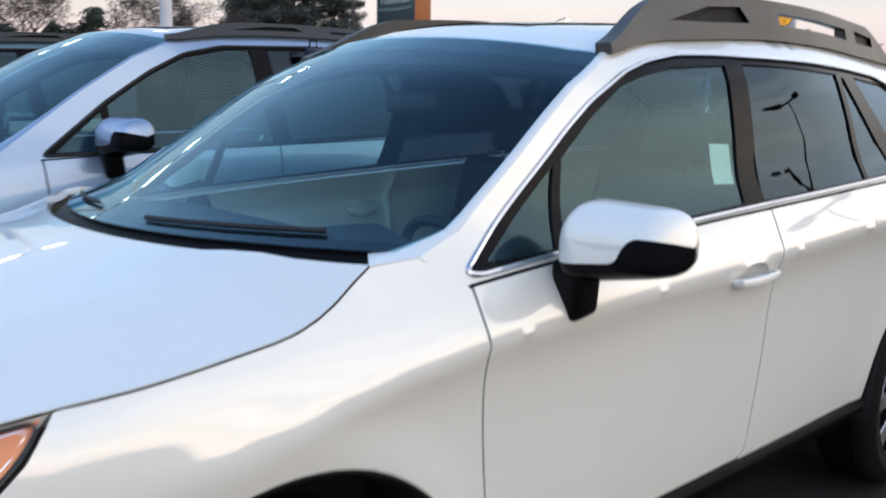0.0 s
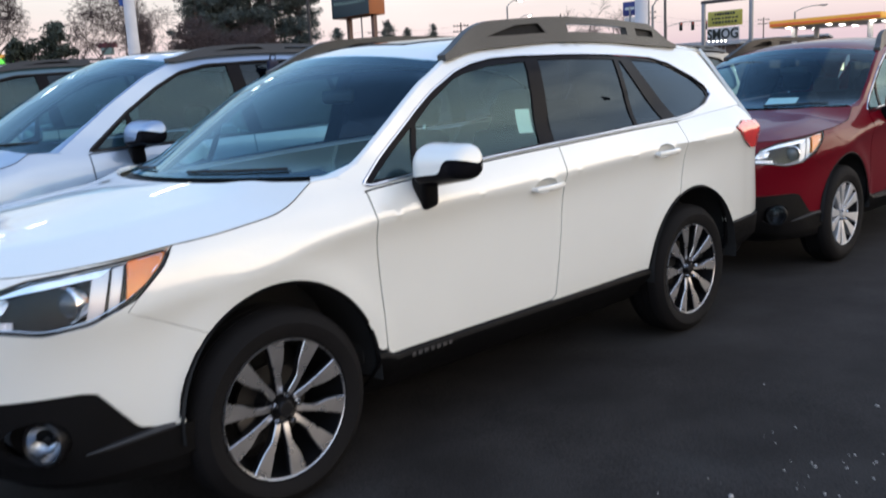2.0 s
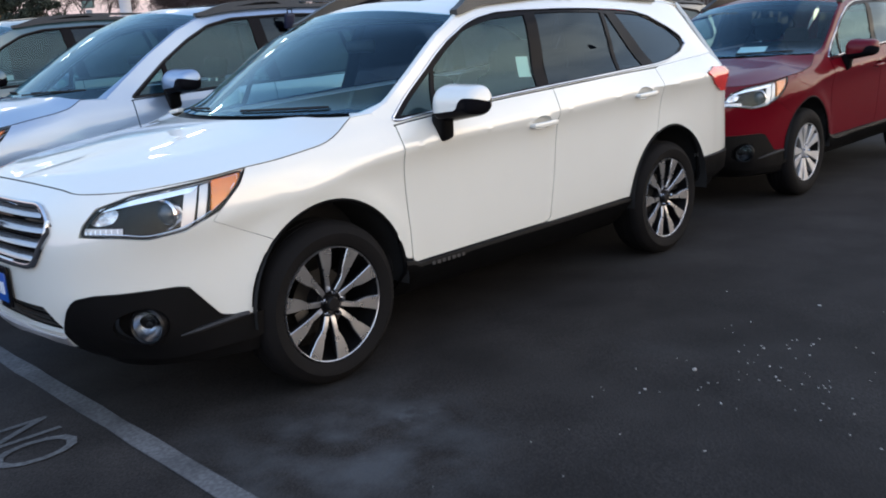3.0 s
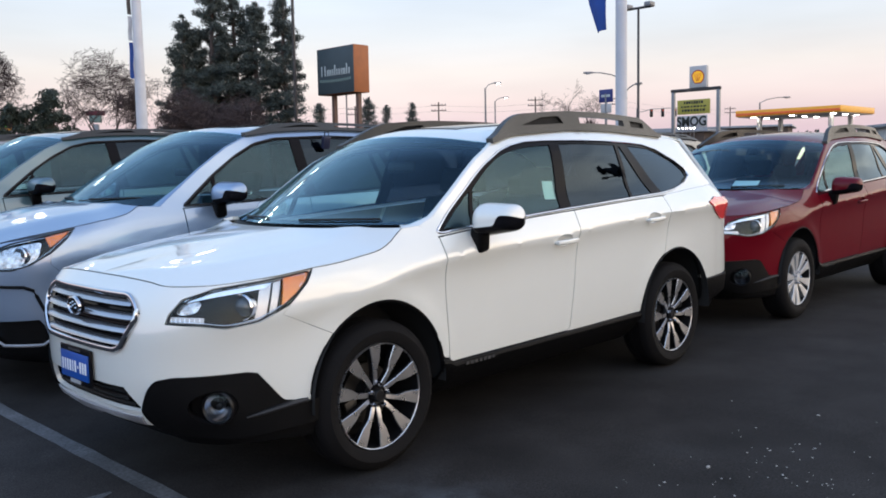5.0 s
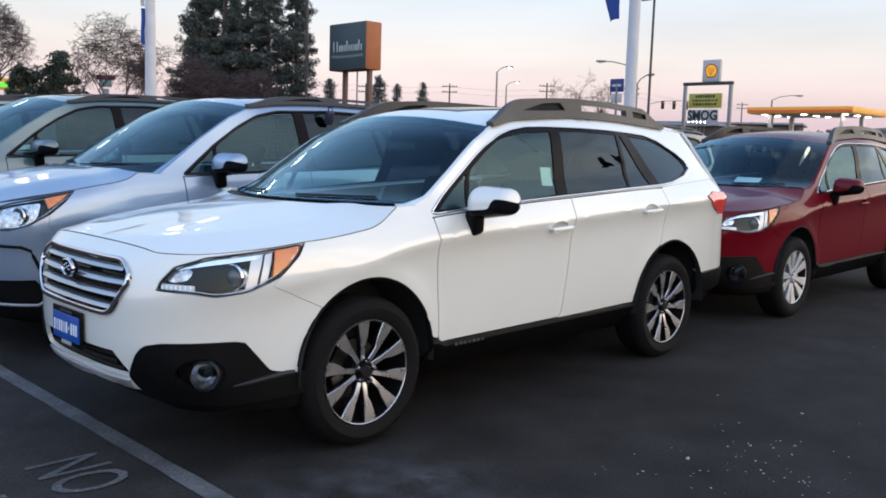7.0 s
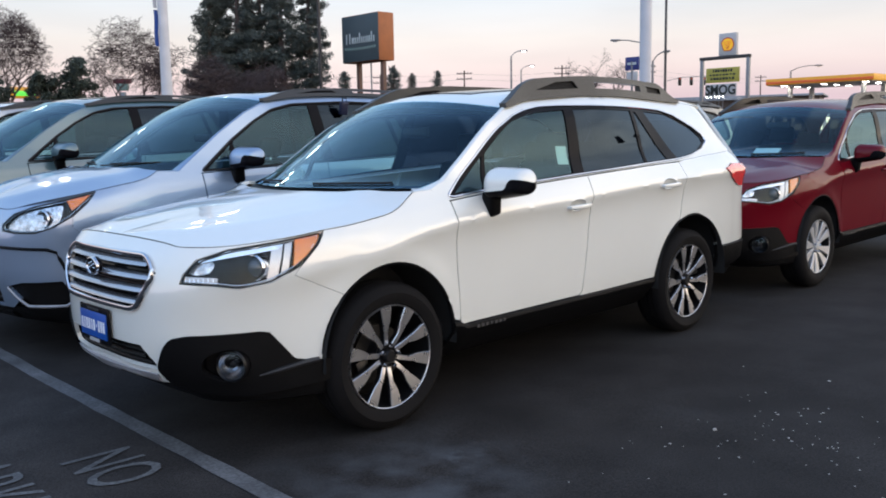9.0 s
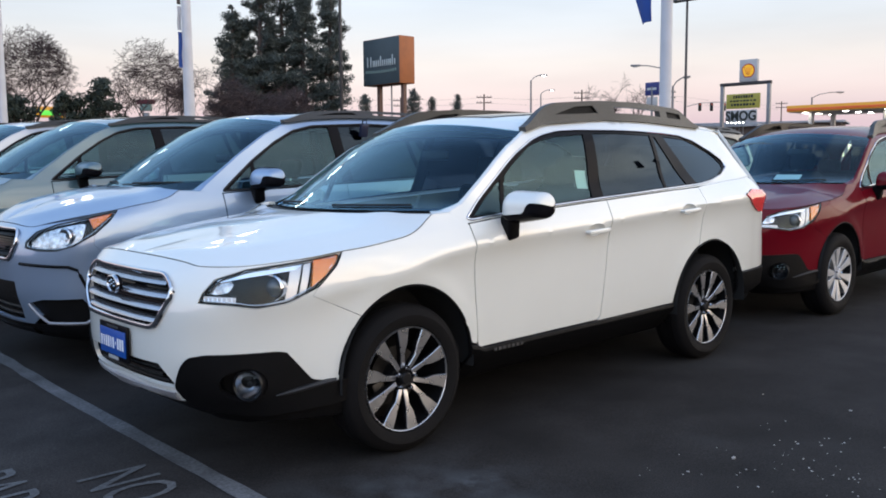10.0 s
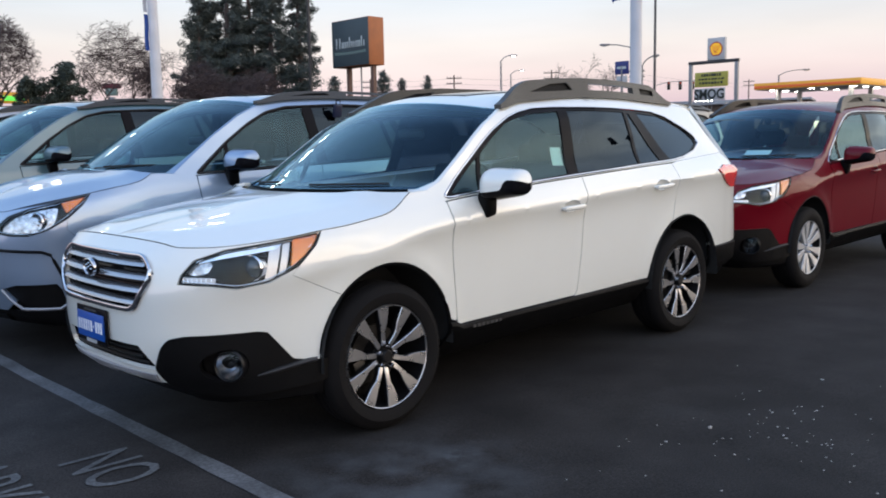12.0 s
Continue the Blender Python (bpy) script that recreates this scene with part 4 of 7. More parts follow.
    for k in range(6):
        a, rr = (k * 1.05, 0.028) if k else (0, 0)
        part("emblem_stud", lathe([(0.0, 0.012), (0.009, 0.006), (0.006, 0.0)], 8, em @ Matrix.Translation((rr * math.cos(a), rr * math.sin(a) * 1.1, 0.002))), M_CHROME, eb)
    # both sides
    for sg in (1, -1):
        fl = sg < 0
        fn = S.side(sg)
        nm = ""
        wf = d["wb"]
        A = d["arch"]
        # fender
        df = d["door_front"]
        fend = [HL[5], HL[6], HL[7]] + bs[:1] + X(arc(wf, 0.36, A, 47, 166, 24, AF)) + X([(df - 0.010, 0.445), (df - 0.038, 0.445), (df - 0.032, 0.60), (df - 0.010, 0.85), (df + 0.008, S.belt(df) - 0.012)])
        fend += X([(df + 0.02, S.belt(df + 0.02) + 0.010), (d["pillar"][0][0], d["pillar"][0][1])])
        fend += [(s, S.top(s) - 0.002) for s in np.linspace(S.sx(d["hood_corner"]), HL[5][0] - 0.01, 14)]
        fend = shrink(fend[::-1], gap * 0.6)
        part("fender", panel(fend, [], fn, 0.028, 0.02, flip=fl), paint_m, car)
        # doors
        dm, dr = d["door_mid"], d["door_rear"]
        rear_z = 0.36 + d.get("arch_rear", 0.0)
        slope = 0.013 if kind == "estate" else 0.0

        def sz(x):
            return d["sill"] + slope * (0.9 - x)

        gz = 0.004
        def cups(ahead):
            return [[(S.sx(hx + 0.012 + 0.080 * math.cos(t)), hz + 0.008 + 0.036 * math.sin(t)) for t in np.linspace(0, 2 * math.pi, 24, endpoint=False)]
                    for hx, hz in d["handles"] if (hx > dm) == ahead]

        pf = X([(df + 0.006, S.belt(df) - gz), (df - 0.011, 0.85), (df - 0.033, 0.60), (df - 0.041, sz(df) + 0.03), (df - 0.055, sz(df)), (dm + 0.09, sz(dm)), (dm + 0.055, sz(dm) + 0.02), (dm + 0.02, 0.75), (dm, S.belt(dm) - gz)]) \
            + [(S.sx(x), S.belt(x) - gz) for x in np.linspace(dm, df, 12)[1:-1]]
        door1 = part("front_door", panel(pf, cups(True), fn, 0.028, 0.02, gap=gap, flip=fl), paint_m, car)
        sr = sz(dr + 0.3)
        rear_arch = [p for p in arc(-wf, rear_z, A + 0.012, 5, 95, 14) if p[0] > dr and p[1] > sr]
        pr = X([(dm, S.belt(dm) - gz), (dm + 0.02, 0.75), (dm + 0.055, sz(dm) + 0.02), (dm + 0.08, sz(dm))] + [(-wf + math.sqrt(max((A + 0.012) ** 2 - (sr - rear_z) ** 2, 0)), sr)] + rear_arch
               + [(dr, rear_z + math.sqrt((A + 0.012) ** 2 - (dr + wf) ** 2)), (dr - 0.03, 0.95), (dr - 0.04, S.belt(dr) - gz)]) \
            + [(S.sx(x), S.belt(x) - gz) for x in np.linspace(dr - 0.04, dm, 12)[1:-1]]
        door2 = part("rear_door", panel(pr, cups(False), fn, 0.028, 0.02, gap=gap, flip=fl), paint_m, car)
        # rear quarter
        tl = X(d["tail_lamp"])
        pq = X([(dr - 0.04, S.belt(dr) - gz), (dr - 0.03, 0.95), (dr, rear_z + math.sqrt(A**2 - (dr + wf) ** 2))] + [p for p in arc(-wf, rear_z, A, 65, 172, 18) if p[0] < dr]
               + [(-wf - A - 0.03, 0.46), (-2.2, 0.56)]) + [(S.length - 0.5, 0.60), (S.length - 0.45, 0.9)] \
            + X([(d["tail_edge"][2][0], 1.0), d["tail_edge"][2]]) + [(S.sx(x), S.belt(x) - 0.0) for x in np.linspace(d["tail_edge"][2][0] + 0.03, dr - 0.04, 14)[:-1]]
        part("rear_quarter", panel(pq, [tl], fn, 0.028, 0.02, gap=gap * 0.6, flip=fl), paint_m, car)
        part("tail_lamp", panel(tl, [], S.side(sg, 0.012), 0.04, 0.05, flip=fl), M_REDLENS, car, "red tail lamp")
        rb = [[S.at(sg * s, z, o) for z, o in ((0.34, -0.12), (0.37, -0.03), (0.43, 0.012), (0.555, 0.012), (0.57, -0.01))] for s in np.linspace(S.sx(-wf - A + 0.012), S.length, 26)]
        part("rear_bumper_cladding", grid_mesh(rb, flip=not fl, thick=0.01), M_CLAD, car, "black plastic rear bumper edge")
        # sill cladding
        x0, x1 = wf - A + 0.012, -wf + A + 0.01
        rows = [[S.at(sg * S.sx(x), z + slope * (0.9 - x) + 0.030 * smooth(0.885, 0.91, x), o) for z, o in ((0.20, -0.16), (0.225, -0.10), (0.27, -0.055), (0.33, -0.018), (0.368, 0.012), (0.392, 0.020), (0.408, 0.014), (0.420, -0.012))] for x in np.linspace(x0, x1, 40)]
        sill = part("sill_cladding", grid_mesh(rows, flip=not fl, thick=0.01), M_CLAD, car, "black plastic sill cladding")
        if kind == "estate" and sg > 0:
            for k in range(7):
                part("sill_mark", box(wf - A - 0.17 - 0.034 * k, S.at(S.sx(0.8), 0.39).y + 0.021, 0.392, 0.024 if k % 3 else 0.020, 0.003, 0.016, m=Matrix.Translation((0, 0, 0.0004 * k))), M_MARK, sill)
        # mud flaps and arch liners
        for wx in (wf, -wf):
            rz = d.get("arch_rear", 0.0) if wx < 0 else 0.0
            fa = [AF if wx > 0 and math.cos(t) > 0 else 1.0 for t in np.linspace(radians(-4), radians(184), 30)]
            lin = [[(wx + A * f_ * math.cos(t), sg * yy, 0.36 + rz + (A + 0.0) * math.sin(t)) for yy in (0.885, 0.84, 0.58)] for f_, t in zip(fa, np.linspace(radians(-4), radians(184), 30))]
            part("arch_liner", grid_mesh(lin, flip=not fl), M_UNDER, car)
            lip_r = [(S.sx(wx + (A + 0.002) * math.cos(t) * (AF if wx > 0 and math.cos(t) > 0 else 1)), 0.36 + rz + (A + 0.002) * math.sin(t)) for t in np.linspace(radians(8), radians(178), 32)]
            part("arch_lip", tube([S.at(sg * a, z, -0.008) for a, z in lip_r], 0.012, 6), M_CLAD if kind == "estate" else M_CLAD, car)
            part("wheel_housing", box(wx, sg * 0.52, 0.50, 0.80, 0.10, 0.52, 0.02), M_UNDER, car)
            wheel(car, wx, 0.865 - (d.get("rear_tuck", 0.0) if wx < 0 else 0.0), sg, d, style, d.get("rear_drop", d.get("drop", 0.0)) if wx < 0 else d.get("drop", 0.0))
        # upper frame round the windows
        pil = d["pillar"]
        te = d["tail_edge"]
        top = [(x, S.roof_z(x)) for x in np.linspace(pil[-1][0], te[0][0], 22)]
        low = [(x, S.belt(x)) for x in np.linspace(te[2][0], d["door_front"] + 0.02, 22)]
        frame_o = X(low + pil[:-1] + top + te[1:-1])
        dlo = X(d["dlo"])
        part("window_frame", panel(frame_o, [dlo], fn, 0.05, 0.015, flip=fl), paint_m, car)
        panes = [("door_window", d["pane_front"], M_SIDEGLASS, door1), ("vent_window", d["pane_vent"], M_SIDEGLASS, door1), ("door_window", d["pane_rear"], M_DARKGLASS, door2),
                 ("fixed_window", d["pane_fixed"], M_DARKGLASS, door2), ("quarter_window", d["pane_quarter"], M_DARKGLASS, car)]
        polys = [X(p[1]) for p in panes]
        part("window_seal", panel(shrink(dlo, 0.004), polys, S.side(sg, -0.004), 0.06, 0.012, flip=fl), M_GLOSSBLACK, car, "gloss black window pillars")
        for (pn, _, pm, par), poly in zip(panes, polys):
            g = part(pn, panel(shrink(poly, -0.006), [], S.side(sg, -0.010), 0.07, 0.0, flip=fl), pm, par, "dark privacy glass" if pm == M_DARKGLASS else "green tinted glass")
        if d.get("chrome", True):
            part("window_trim", tube([S.at(sg * a, z, 0.002) for a, z in dense(rounded(dlo, 0.03), 0.05)], 0.0065, 6, closed=True), M_CHROME, car, "thin chrome window trim")
        else:
            part("window_trim", tube([S.at(sg * a, z, 0.002) for a, z in dense(rounded(dlo, 0.03), 0.05)], 0.007, 6, closed=True), M_RUBBER, car)
        # handles
        for hx, hz in d["handles"]:
            dd = door1 if hx > d["door_mid"] else door2
            pts = [S.at(sg * S.sx(hx + o), hz + o * -0.03, k) for o, k in ((0.105, 0.0), (0.095, 0.022), (0.06, 0.034), (0.0, 0.036), (-0.06, 0.034), (-0.095, 0.022), (-0.105, 0.0))]
            part("door_handle", tube(pts, [0.009, 0.012, 0.0135, 0.0135, 0.0135, 0.012, 0.009], 8, flat=0.7), paint_m, dd, "painted door handle")
            cup = [[S.at(sg * S.sx(hx + 0.012 + 0.081 * math.cos(t) * q), hz + 0.008 + 0.037 * math.sin(t) * q, o) for t in np.linspace(0, 2 * math.pi, 25)]
                   for q, o in ((1.0, -0.0005), (0.92, -0.006), (0.75, -0.016), (0.5, -0.021), (0.02, -0.022))]
            part("handle_recess", grid_mesh(cup, flip=fl), paint_m, dd)
        # door mirror
        mx, mz = d["mirror"]
        by = S.at(S.sx(mx + 0.06), mz).y
        mp = Matrix.Translation((mx, sg * (by + 0.155), mz + 0.055))
        def mirror_ring(a, k, angles):
            hw = max((1 - abs(a) ** 7.0) ** 0.5 if abs(a) < 1 else 0.0, 0.05)
            hgt, dep = (0.088 - 0.016 * a) * hw * k, 0.105 * hw * k
            out = []
            for t in angles:
                ct, st = math.cos(t), math.sin(t)
                up_, dn = abs(st) ** 0.75 * hgt, -abs(st) ** 0.55 * hgt * 0.80
                out.append((dep * (ct if ct > 0 else ct * 0.45) - 0.022 * a, sg * a * 0.128 * k, (up_ if st > 0 else dn) + 0.010 * a))
            return out
        for mname, mmat, mlabel, mpar in (("door_mirror", paint_m, "painted door mirror", car), ("mirror_base_cover", M_GLOSSBLACK, "gloss black lower mirror corner", None)):
            rings = []
            for a in np.linspace(-1, 1, 25):
                h = radians(80 + 22 * smooth(0.10, 0.55, a))
                lo, hi = (1.5 * math.pi + h, 3.5 * math.pi - h) if mpar else (1.5 * math.pi - h, 1.5 * math.pi + h)
                rings.append(mirror_ring(a, 1.0, list(np.linspace(lo, hi, 25 if mpar else 13))))
            bm = grid_mesh(rings, flip=not fl)
            bmesh.ops.remove_doubles(bm, verts=bm.verts[:], dist=0.0005)
            bm.transform(mp)
            made = part(mname, bm, mmat, mpar or mir, mlabel)
            mir = made if mpar else mir
        fm_ = Matrix.Translation((mx + 0.035, sg * (by + 0.035), mz - 0.045)) @ Matrix.Rotation(radians(-14 * sg), 4, "X") @ Matrix.Rotation(radians(12), 4, "Y")
        part("mirror_foot", box(0, 0, 0, 0.085, 0.085, 0.135, 0.022, 3, m=fm_), M_CLAD, mir, "black mirror foot")
        part("mirror_glass", box(mx - 0.040, sg * (by + 0.150), mz + 0.055, 0.004, 0.18, 0.095, 0.0015), M_REFLECTOR, mir)
        # headlight
        hl_poly = HL
        house = part("headlight", panel(hl_poly, [], S.side(sg, -0.044), 0.04, 0.0, flip=fl), M_LAMPDARK, car, "clear headlight with dark housing")
        wall = dense(hl_poly, 0.03)
        part("bezel", grid_mesh([[S.at(sg * a, z, -0.002), S.at(sg * a, z, -0.047)] for a, z in wall + wall[:1]], flip=fl), M_LAMPDARK, house)
        ins = rounded(shrink(hl_poly, 0.006), 0.03)
        part("rim_trim", tube([S.at(sg * a, z, -0.006) for a, z in dense(ins, 0.04)], 0.0035, 6, closed=True), M_RUBBER, house, "black lamp edge")
        part("chrome_trim", tube([S.at(sg * a, z, -0.014) for a, z in dense(rounded(shrink(hl_poly, 0.014), 0.03), 0.03)], 0.0018, 6, closed=True), M_REFLECTOR, house, "thin chrome edge inside the lamp")
        lens = part("lens", panel(shrink(hl_poly, 0.004), [], S.side(sg, 0.003), 0.04, 0.0, flip=fl), M_LENS, house, "clear plastic lens")
        lens.visible_shadow = False
        lamp_parts(S, house, sg, fl, d, kind)
        # pillar between window frame and windscreen
        wl = screen_edge(S, d)
        rows = []
        for k in range(17):
            t = k / 16
            xx = np.interp(t, np.linspace(0, 1, len(pil)), [p[0] for p in pil])
            zz = np.interp(t, np.linspace(0, 1, len(pil)), [p[1] for p in pil])
            a = S.at(S.sx(xx), zz)
            b = wl(t) + Vector((0.025, -0.040, 0.0)) * max(0.0, 1 - t / 0.28) ** 2
            out = Vector((0.35, 0.6, 0.5)).normalized()
            rows.append([Vector((p.x, sg * p.y, p.z)) for p in (a, a.lerp(b, 0.4) + out * 0.003, a.lerp(b, 0.75) + out * 0.002, b - out * 0.003)])
        foot_s = S.sx(d["hood_corner"])
        a, b = S.at(foot_s, S.top(foot_s) - 0.001), wl(0) + Vector((0.075, -0.030, 0.002))
        rows.insert(0, [Vector((p.x, sg * p.y, p.z)) for p in (a, a.lerp(b, 0.4), a.lerp(b, 0.75), b)])
        part("windscreen_pillar", grid_mesh(rows, flip=not fl, thick=0.02), paint_m, car)
    # windscreen, roof, cowl
    wl = screen_edge(S, d)
    lx, ly, lz, bow = d["screen_low"]
    tx, tz = d["pillar"][-1]
    rows = []
    for k in range(15):
        t = k / 14
        e = wl(t)
        bw = bow * (1 - t) + d["screen_top_bow"] * t
        crown = 0.0 * (1 - t) + d["roof_crown"] * t
        rows.append([Vector((e.x + bw * (1 - b * b), e.y * b, e.z + crown * (1 - b * b) + 0.0)) for b in np.linspace(-1, 1, 21)])
    g = part("windscreen", grid_mesh(rows), M_GLASS, car, "sloping tinted windscreen glass")
    frit = [[p - Vector((0.004, 0, 0.004)) for p in row] for row in rows]
    band = [[frit[a][j] for j in range(21)] for a in (13, 14)]
    part("windscreen_band", grid_mesh(band), M_GLOSSBLACK, car)
    part("windscreen_band", grid_mesh([frit[0], frit[1]]), M_GLOSSBLACK, car, "black lower edge of the windscreen")
    rr = []
    n_r = 24
    x_end = d["tail_edge"][0][0]
    for k in range(n_r + 1):
        f = k / n_r
        x = tx + (x_end - tx) * f
        e = S.at(S.sx(x), S.roof_z(x))
        bw = d["screen_top_bow"] * (1 - f) - 0.18 * f**3
        rr.append([Vector((x + bw * (1 - b * b), e.y * b, e.z + d["roof_crown"] * (1 - b**2) + (0.012 * (1 - abs(b) ** 8)))) for b in np.linspace(-1, 1, 25)])
    rr[0] = [Vector((p.x, p.y, p.z - 0.010)) for p in rr[0]]
    part("roof", grid_mesh(rr, flip=False, thick=0.02), paint_m, car)
    sun_rows = [[p + Vector((0, 0, 0.004)) for p in row[6:19]] for row in rr[2:10]]
    if d.get("sunroof", True):
        part("sunroof", grid_mesh(sun_rows, thick=0.006), M_GLOSSBLACK, car, "dark glass sunroof")
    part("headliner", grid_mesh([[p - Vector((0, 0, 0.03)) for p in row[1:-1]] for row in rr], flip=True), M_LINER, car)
    cw = []
    for b in np.linspace(-1, 1, 25):
        e = wl(0)
        p = Vector((e.x + bow * (1 - b * b), e.y * b, e.z))
        hx, hz = d["cowl_x"] + (d["hood_corner"] - d["cowl_x"]) * b * b, 1.06
        cw.append([p + Vector((-0.02, 0, -0.004)), p + Vector((0.03, 0, -0.03)), Vector((max(hx, p.x + 0.04) + 0.03, e.y * 1.02 * b, hz - 0.005)), Vector((max(hx, p.x + 0.04) + 0.06, e.y * 1.02 * b, hz - 0.06))])
    part("cowl", grid_mesh(cw), M_CLAD, car, "black plastic cowl below the windscreen")
    for y0, ln in ((0.30, 0.58), (-0.34, 0.42)):
        pts = []
        for k in range(9):
            yy = y0 + ln * (k / 8 - 0.45)
            b = yy / ly
            pts.append(wl(0.0).copy() * 0 + Vector((lx + bow * (1 - b * b) - 0.035 - 0.02 * k / 8, yy, lz + 0.008 + 0.010 * k / 8)))
        wp = part("wiper", tube(pts, 0.008, 6), M_RUBBER, car, "black wiper arm")
        part("wiper_blade", tube([p + Vector((0.012, 0, 0.012)) for p in pts[2:]], 0.006, 4), M_RUBBER, wp)
    # tail
    u1 = 0.74
    tg = [(-u1, 0.62), (u1, 0.62), (u1 - 0.02, 1.0), (u1 - 0.05, 1.16), (-u1 + 0.05, 1.16), (-u1 + 0.02, 1.0)]
    part("tailgate", panel(tg, [], S.back, 0.07, 0.02), paint_m, car)
    tw = [(-u1 + 0.05, 1.165), (u1 - 0.05, 1.165), (u1 - 0.12, 1.50), (-u1 + 0.12, 1.50)]
    g = part("rear_window", panel(tw, [], S.back, 0.08, 0.0), M_DARKGLASS, car, "dark privacy glass")
    ring_top = S.roof_z(d["tail_edge"][0][0]) + 0.02
    part("tailgate_frame", panel([(-u1 - 0.20, 1.16), (u1 + 0.20, 1.16), (u1 + 0.22, ring_top), (-u1 - 0.22, ring_top)], [tw], S.back, 0.08, 0.02), paint_m, car)
    rbm = [[S.back(u, z, o) for z, o in ((0.30, -0.05), (0.55, 0.01), (0.62, 0.0))] for u in np.linspace(-0.8, 0.8, 19)]
    part("rear_bumper", grid_mesh(rbm, flip=True, thick=0.02), M_CLAD, car)
    if d["rail"]:
        roof_rails(S, car, d)
    interior(car, d)
    if sticker:
        q = [(-0.005, 1.325), (-0.10, 1.322), (-0.095, 1.215), (0.0, 1.218)]
        part("window_sticker", panel(X(q)[::-1], [], S.side(1, -0.016), 0.05, 0.0), M_PAPER, car, "white paper price sticker")
    # tilted pale sheet, added for the bright patch low in the windscreen
    if paper:
        part("dash_paper", box(0, 0, 0, 0.17, 0.24, 0.004, 0.001, m=Matrix.Translation((lx + 0.0, 0.20, 1.165)) @ Matrix.Rotation(radians(8), 4, "Z") @ Matrix.Rotation(radians(24), 4, "Y")), M_PAPER, car, "pale sheet for the bright windscreen patch")
    if plate:
        number_plate(S, car, plate, d)
    return car


def screen_edge(S, d):
    """The left edge of the windscreen, from its foot (0) to the roof (1)."""
    pil = d["pillar"]
    k = np.linspace(0, 1, len(pil))

    def f(t):
        p = S.at(S.sx(np.interp(t, k, [q[0] for q in pil])), np.interp(t, k, [q[1] for q in pil]))
        return p + Vector((0.006, -0.022, 0.006))

    return f


def lamp_parts(S, house, sg, fl, d, kind):
    """Projector, reflector, light guides and amber marker inside a headlight."""
    def spot(x, z, r, off, name, lens=True):
        c = S.at(sg * S.sx(x), z, off)
        nrm = Vector((0.93, 0.36 * sg, 0.02)).normalized()
        fm = Matrix.Translation(c) @ nrm.to_track_quat("Z", "Y").to_matrix().to_4x4()
        ring = part(name, lathe([(r * 1.12, -0.03), (r * 1.18, 0.004), (r * 1.06, 0.012), (r * 0.98, 0.0)], 28, fm), M_REFLECTOR, house, "chrome lamp ring")
        return fm, ring
    if kind == "estate":
        fm, _ = spot(2.06, 0.840, 0.050, -0.036, "projector")
        part("projector_lens", lathe([(0.0, 0.026), (0.023, 0.020), (0.038, 0.008), (0.046, -0.012)], 28, fm), M_PROJ, house, "dark glass projector lens")
        bowl = [(("y", 0.627), 0.823), (("y", 0.660), 0.866), (("y", 0.700), 0.880), (("y", 0.716), 0.862), (("y", 0.702), 0.826), (("y", 0.66), 0.815)]
        part("reflector_bowl", panel(rounded(S.xs(bowl), 0.03), [], S.side(sg, -0.035), 0.02, 0.015, flip=fl), M_BOWL, house, "satin chrome reflector")
        drl = [(("y", 0.614), 0.791), (("y", 0.619), 0.813), (("y", 0.722), 0.806), (("y", 0.721), 0.780)]
        part("light_guide", panel(S.xs(drl), [], S.side(sg, -0.02), 0.015, 0.01, flip=fl), M_LAMPWHITE, house, "white ribbed light strip")
        for k in range(7):
            y = 0.625 + 0.0145 * k
            part("guide_rib", tube([S.at(sg * S.sy(y), 0.789, -0.012), S.at(sg * S.sy(y), 0.806, -0.012)], 0.002, 4), M_REFLECTOR, house)
        for x0, x1 in ((1.995, 1.945), (1.938, 1.904)):
            bar = [(x0 + 0.02, 0.786), (x0 - 0.015, 0.935), (x1 - 0.015, 0.942), (x1 + 0.02, 0.806)]
            part("light_guide", panel(S.xs(bar)[::-1], [], S.side(sg, -0.022), 0.03, 0.012, flip=fl), M_LAMPWHITE, house, "white upright light bar")
        low = [(2.10, 0.752), (2.0, 0.772), (1.965, 0.785), (1.98, 0.80), (2.02, 0.787), (2.10, 0.765)]
        part("light_guide", panel(S.xs(low), [], S.side(sg, -0.02), 0.03, 0.012, flip=fl), M_LAMPWHITE, house)
        top = [(("y", 0.655), 0.880), (("y", 0.748), 0.921), (1.90, 0.955), (1.96, 0.915), (("y", 0.746), 0.888), (("y", 0.673), 0.870)]
        part("top_trim", panel(S.xs(top)[::-1], [], S.side(sg, -0.02), 0.03, 0.01, flip=fl), M_REFLECTOR, house, "bright upper trim")
        am = [(1.897, 0.838), (1.80, 0.903), (1.748, 0.974), (1.878, 0.952)]
    else:
        fm, _ = spot(1.97, d["headlight"][0][1] + 0.075, 0.05, -0.03, "main_lamp")
        part("main_bulb", lathe([(0.0, 0.0), (0.02, -0.005), (0.048, 0.004)], 24, fm), M_REFLECTOR, house)
        bowl = S.xs(d["bowl"])
        part("reflector_bowl", panel(rounded(bowl, 0.03), [], S.side(sg, -0.03), 0.02, 0.015, flip=fl), M_BOWL, house, "satin chrome reflector")
        am = d["amber"]
    part("amber_marker", panel(S.xs(am), [], S.side(sg, -0.012), 0.03, 0.02, flip=fl), M_AMBER, house, "amber side marker")


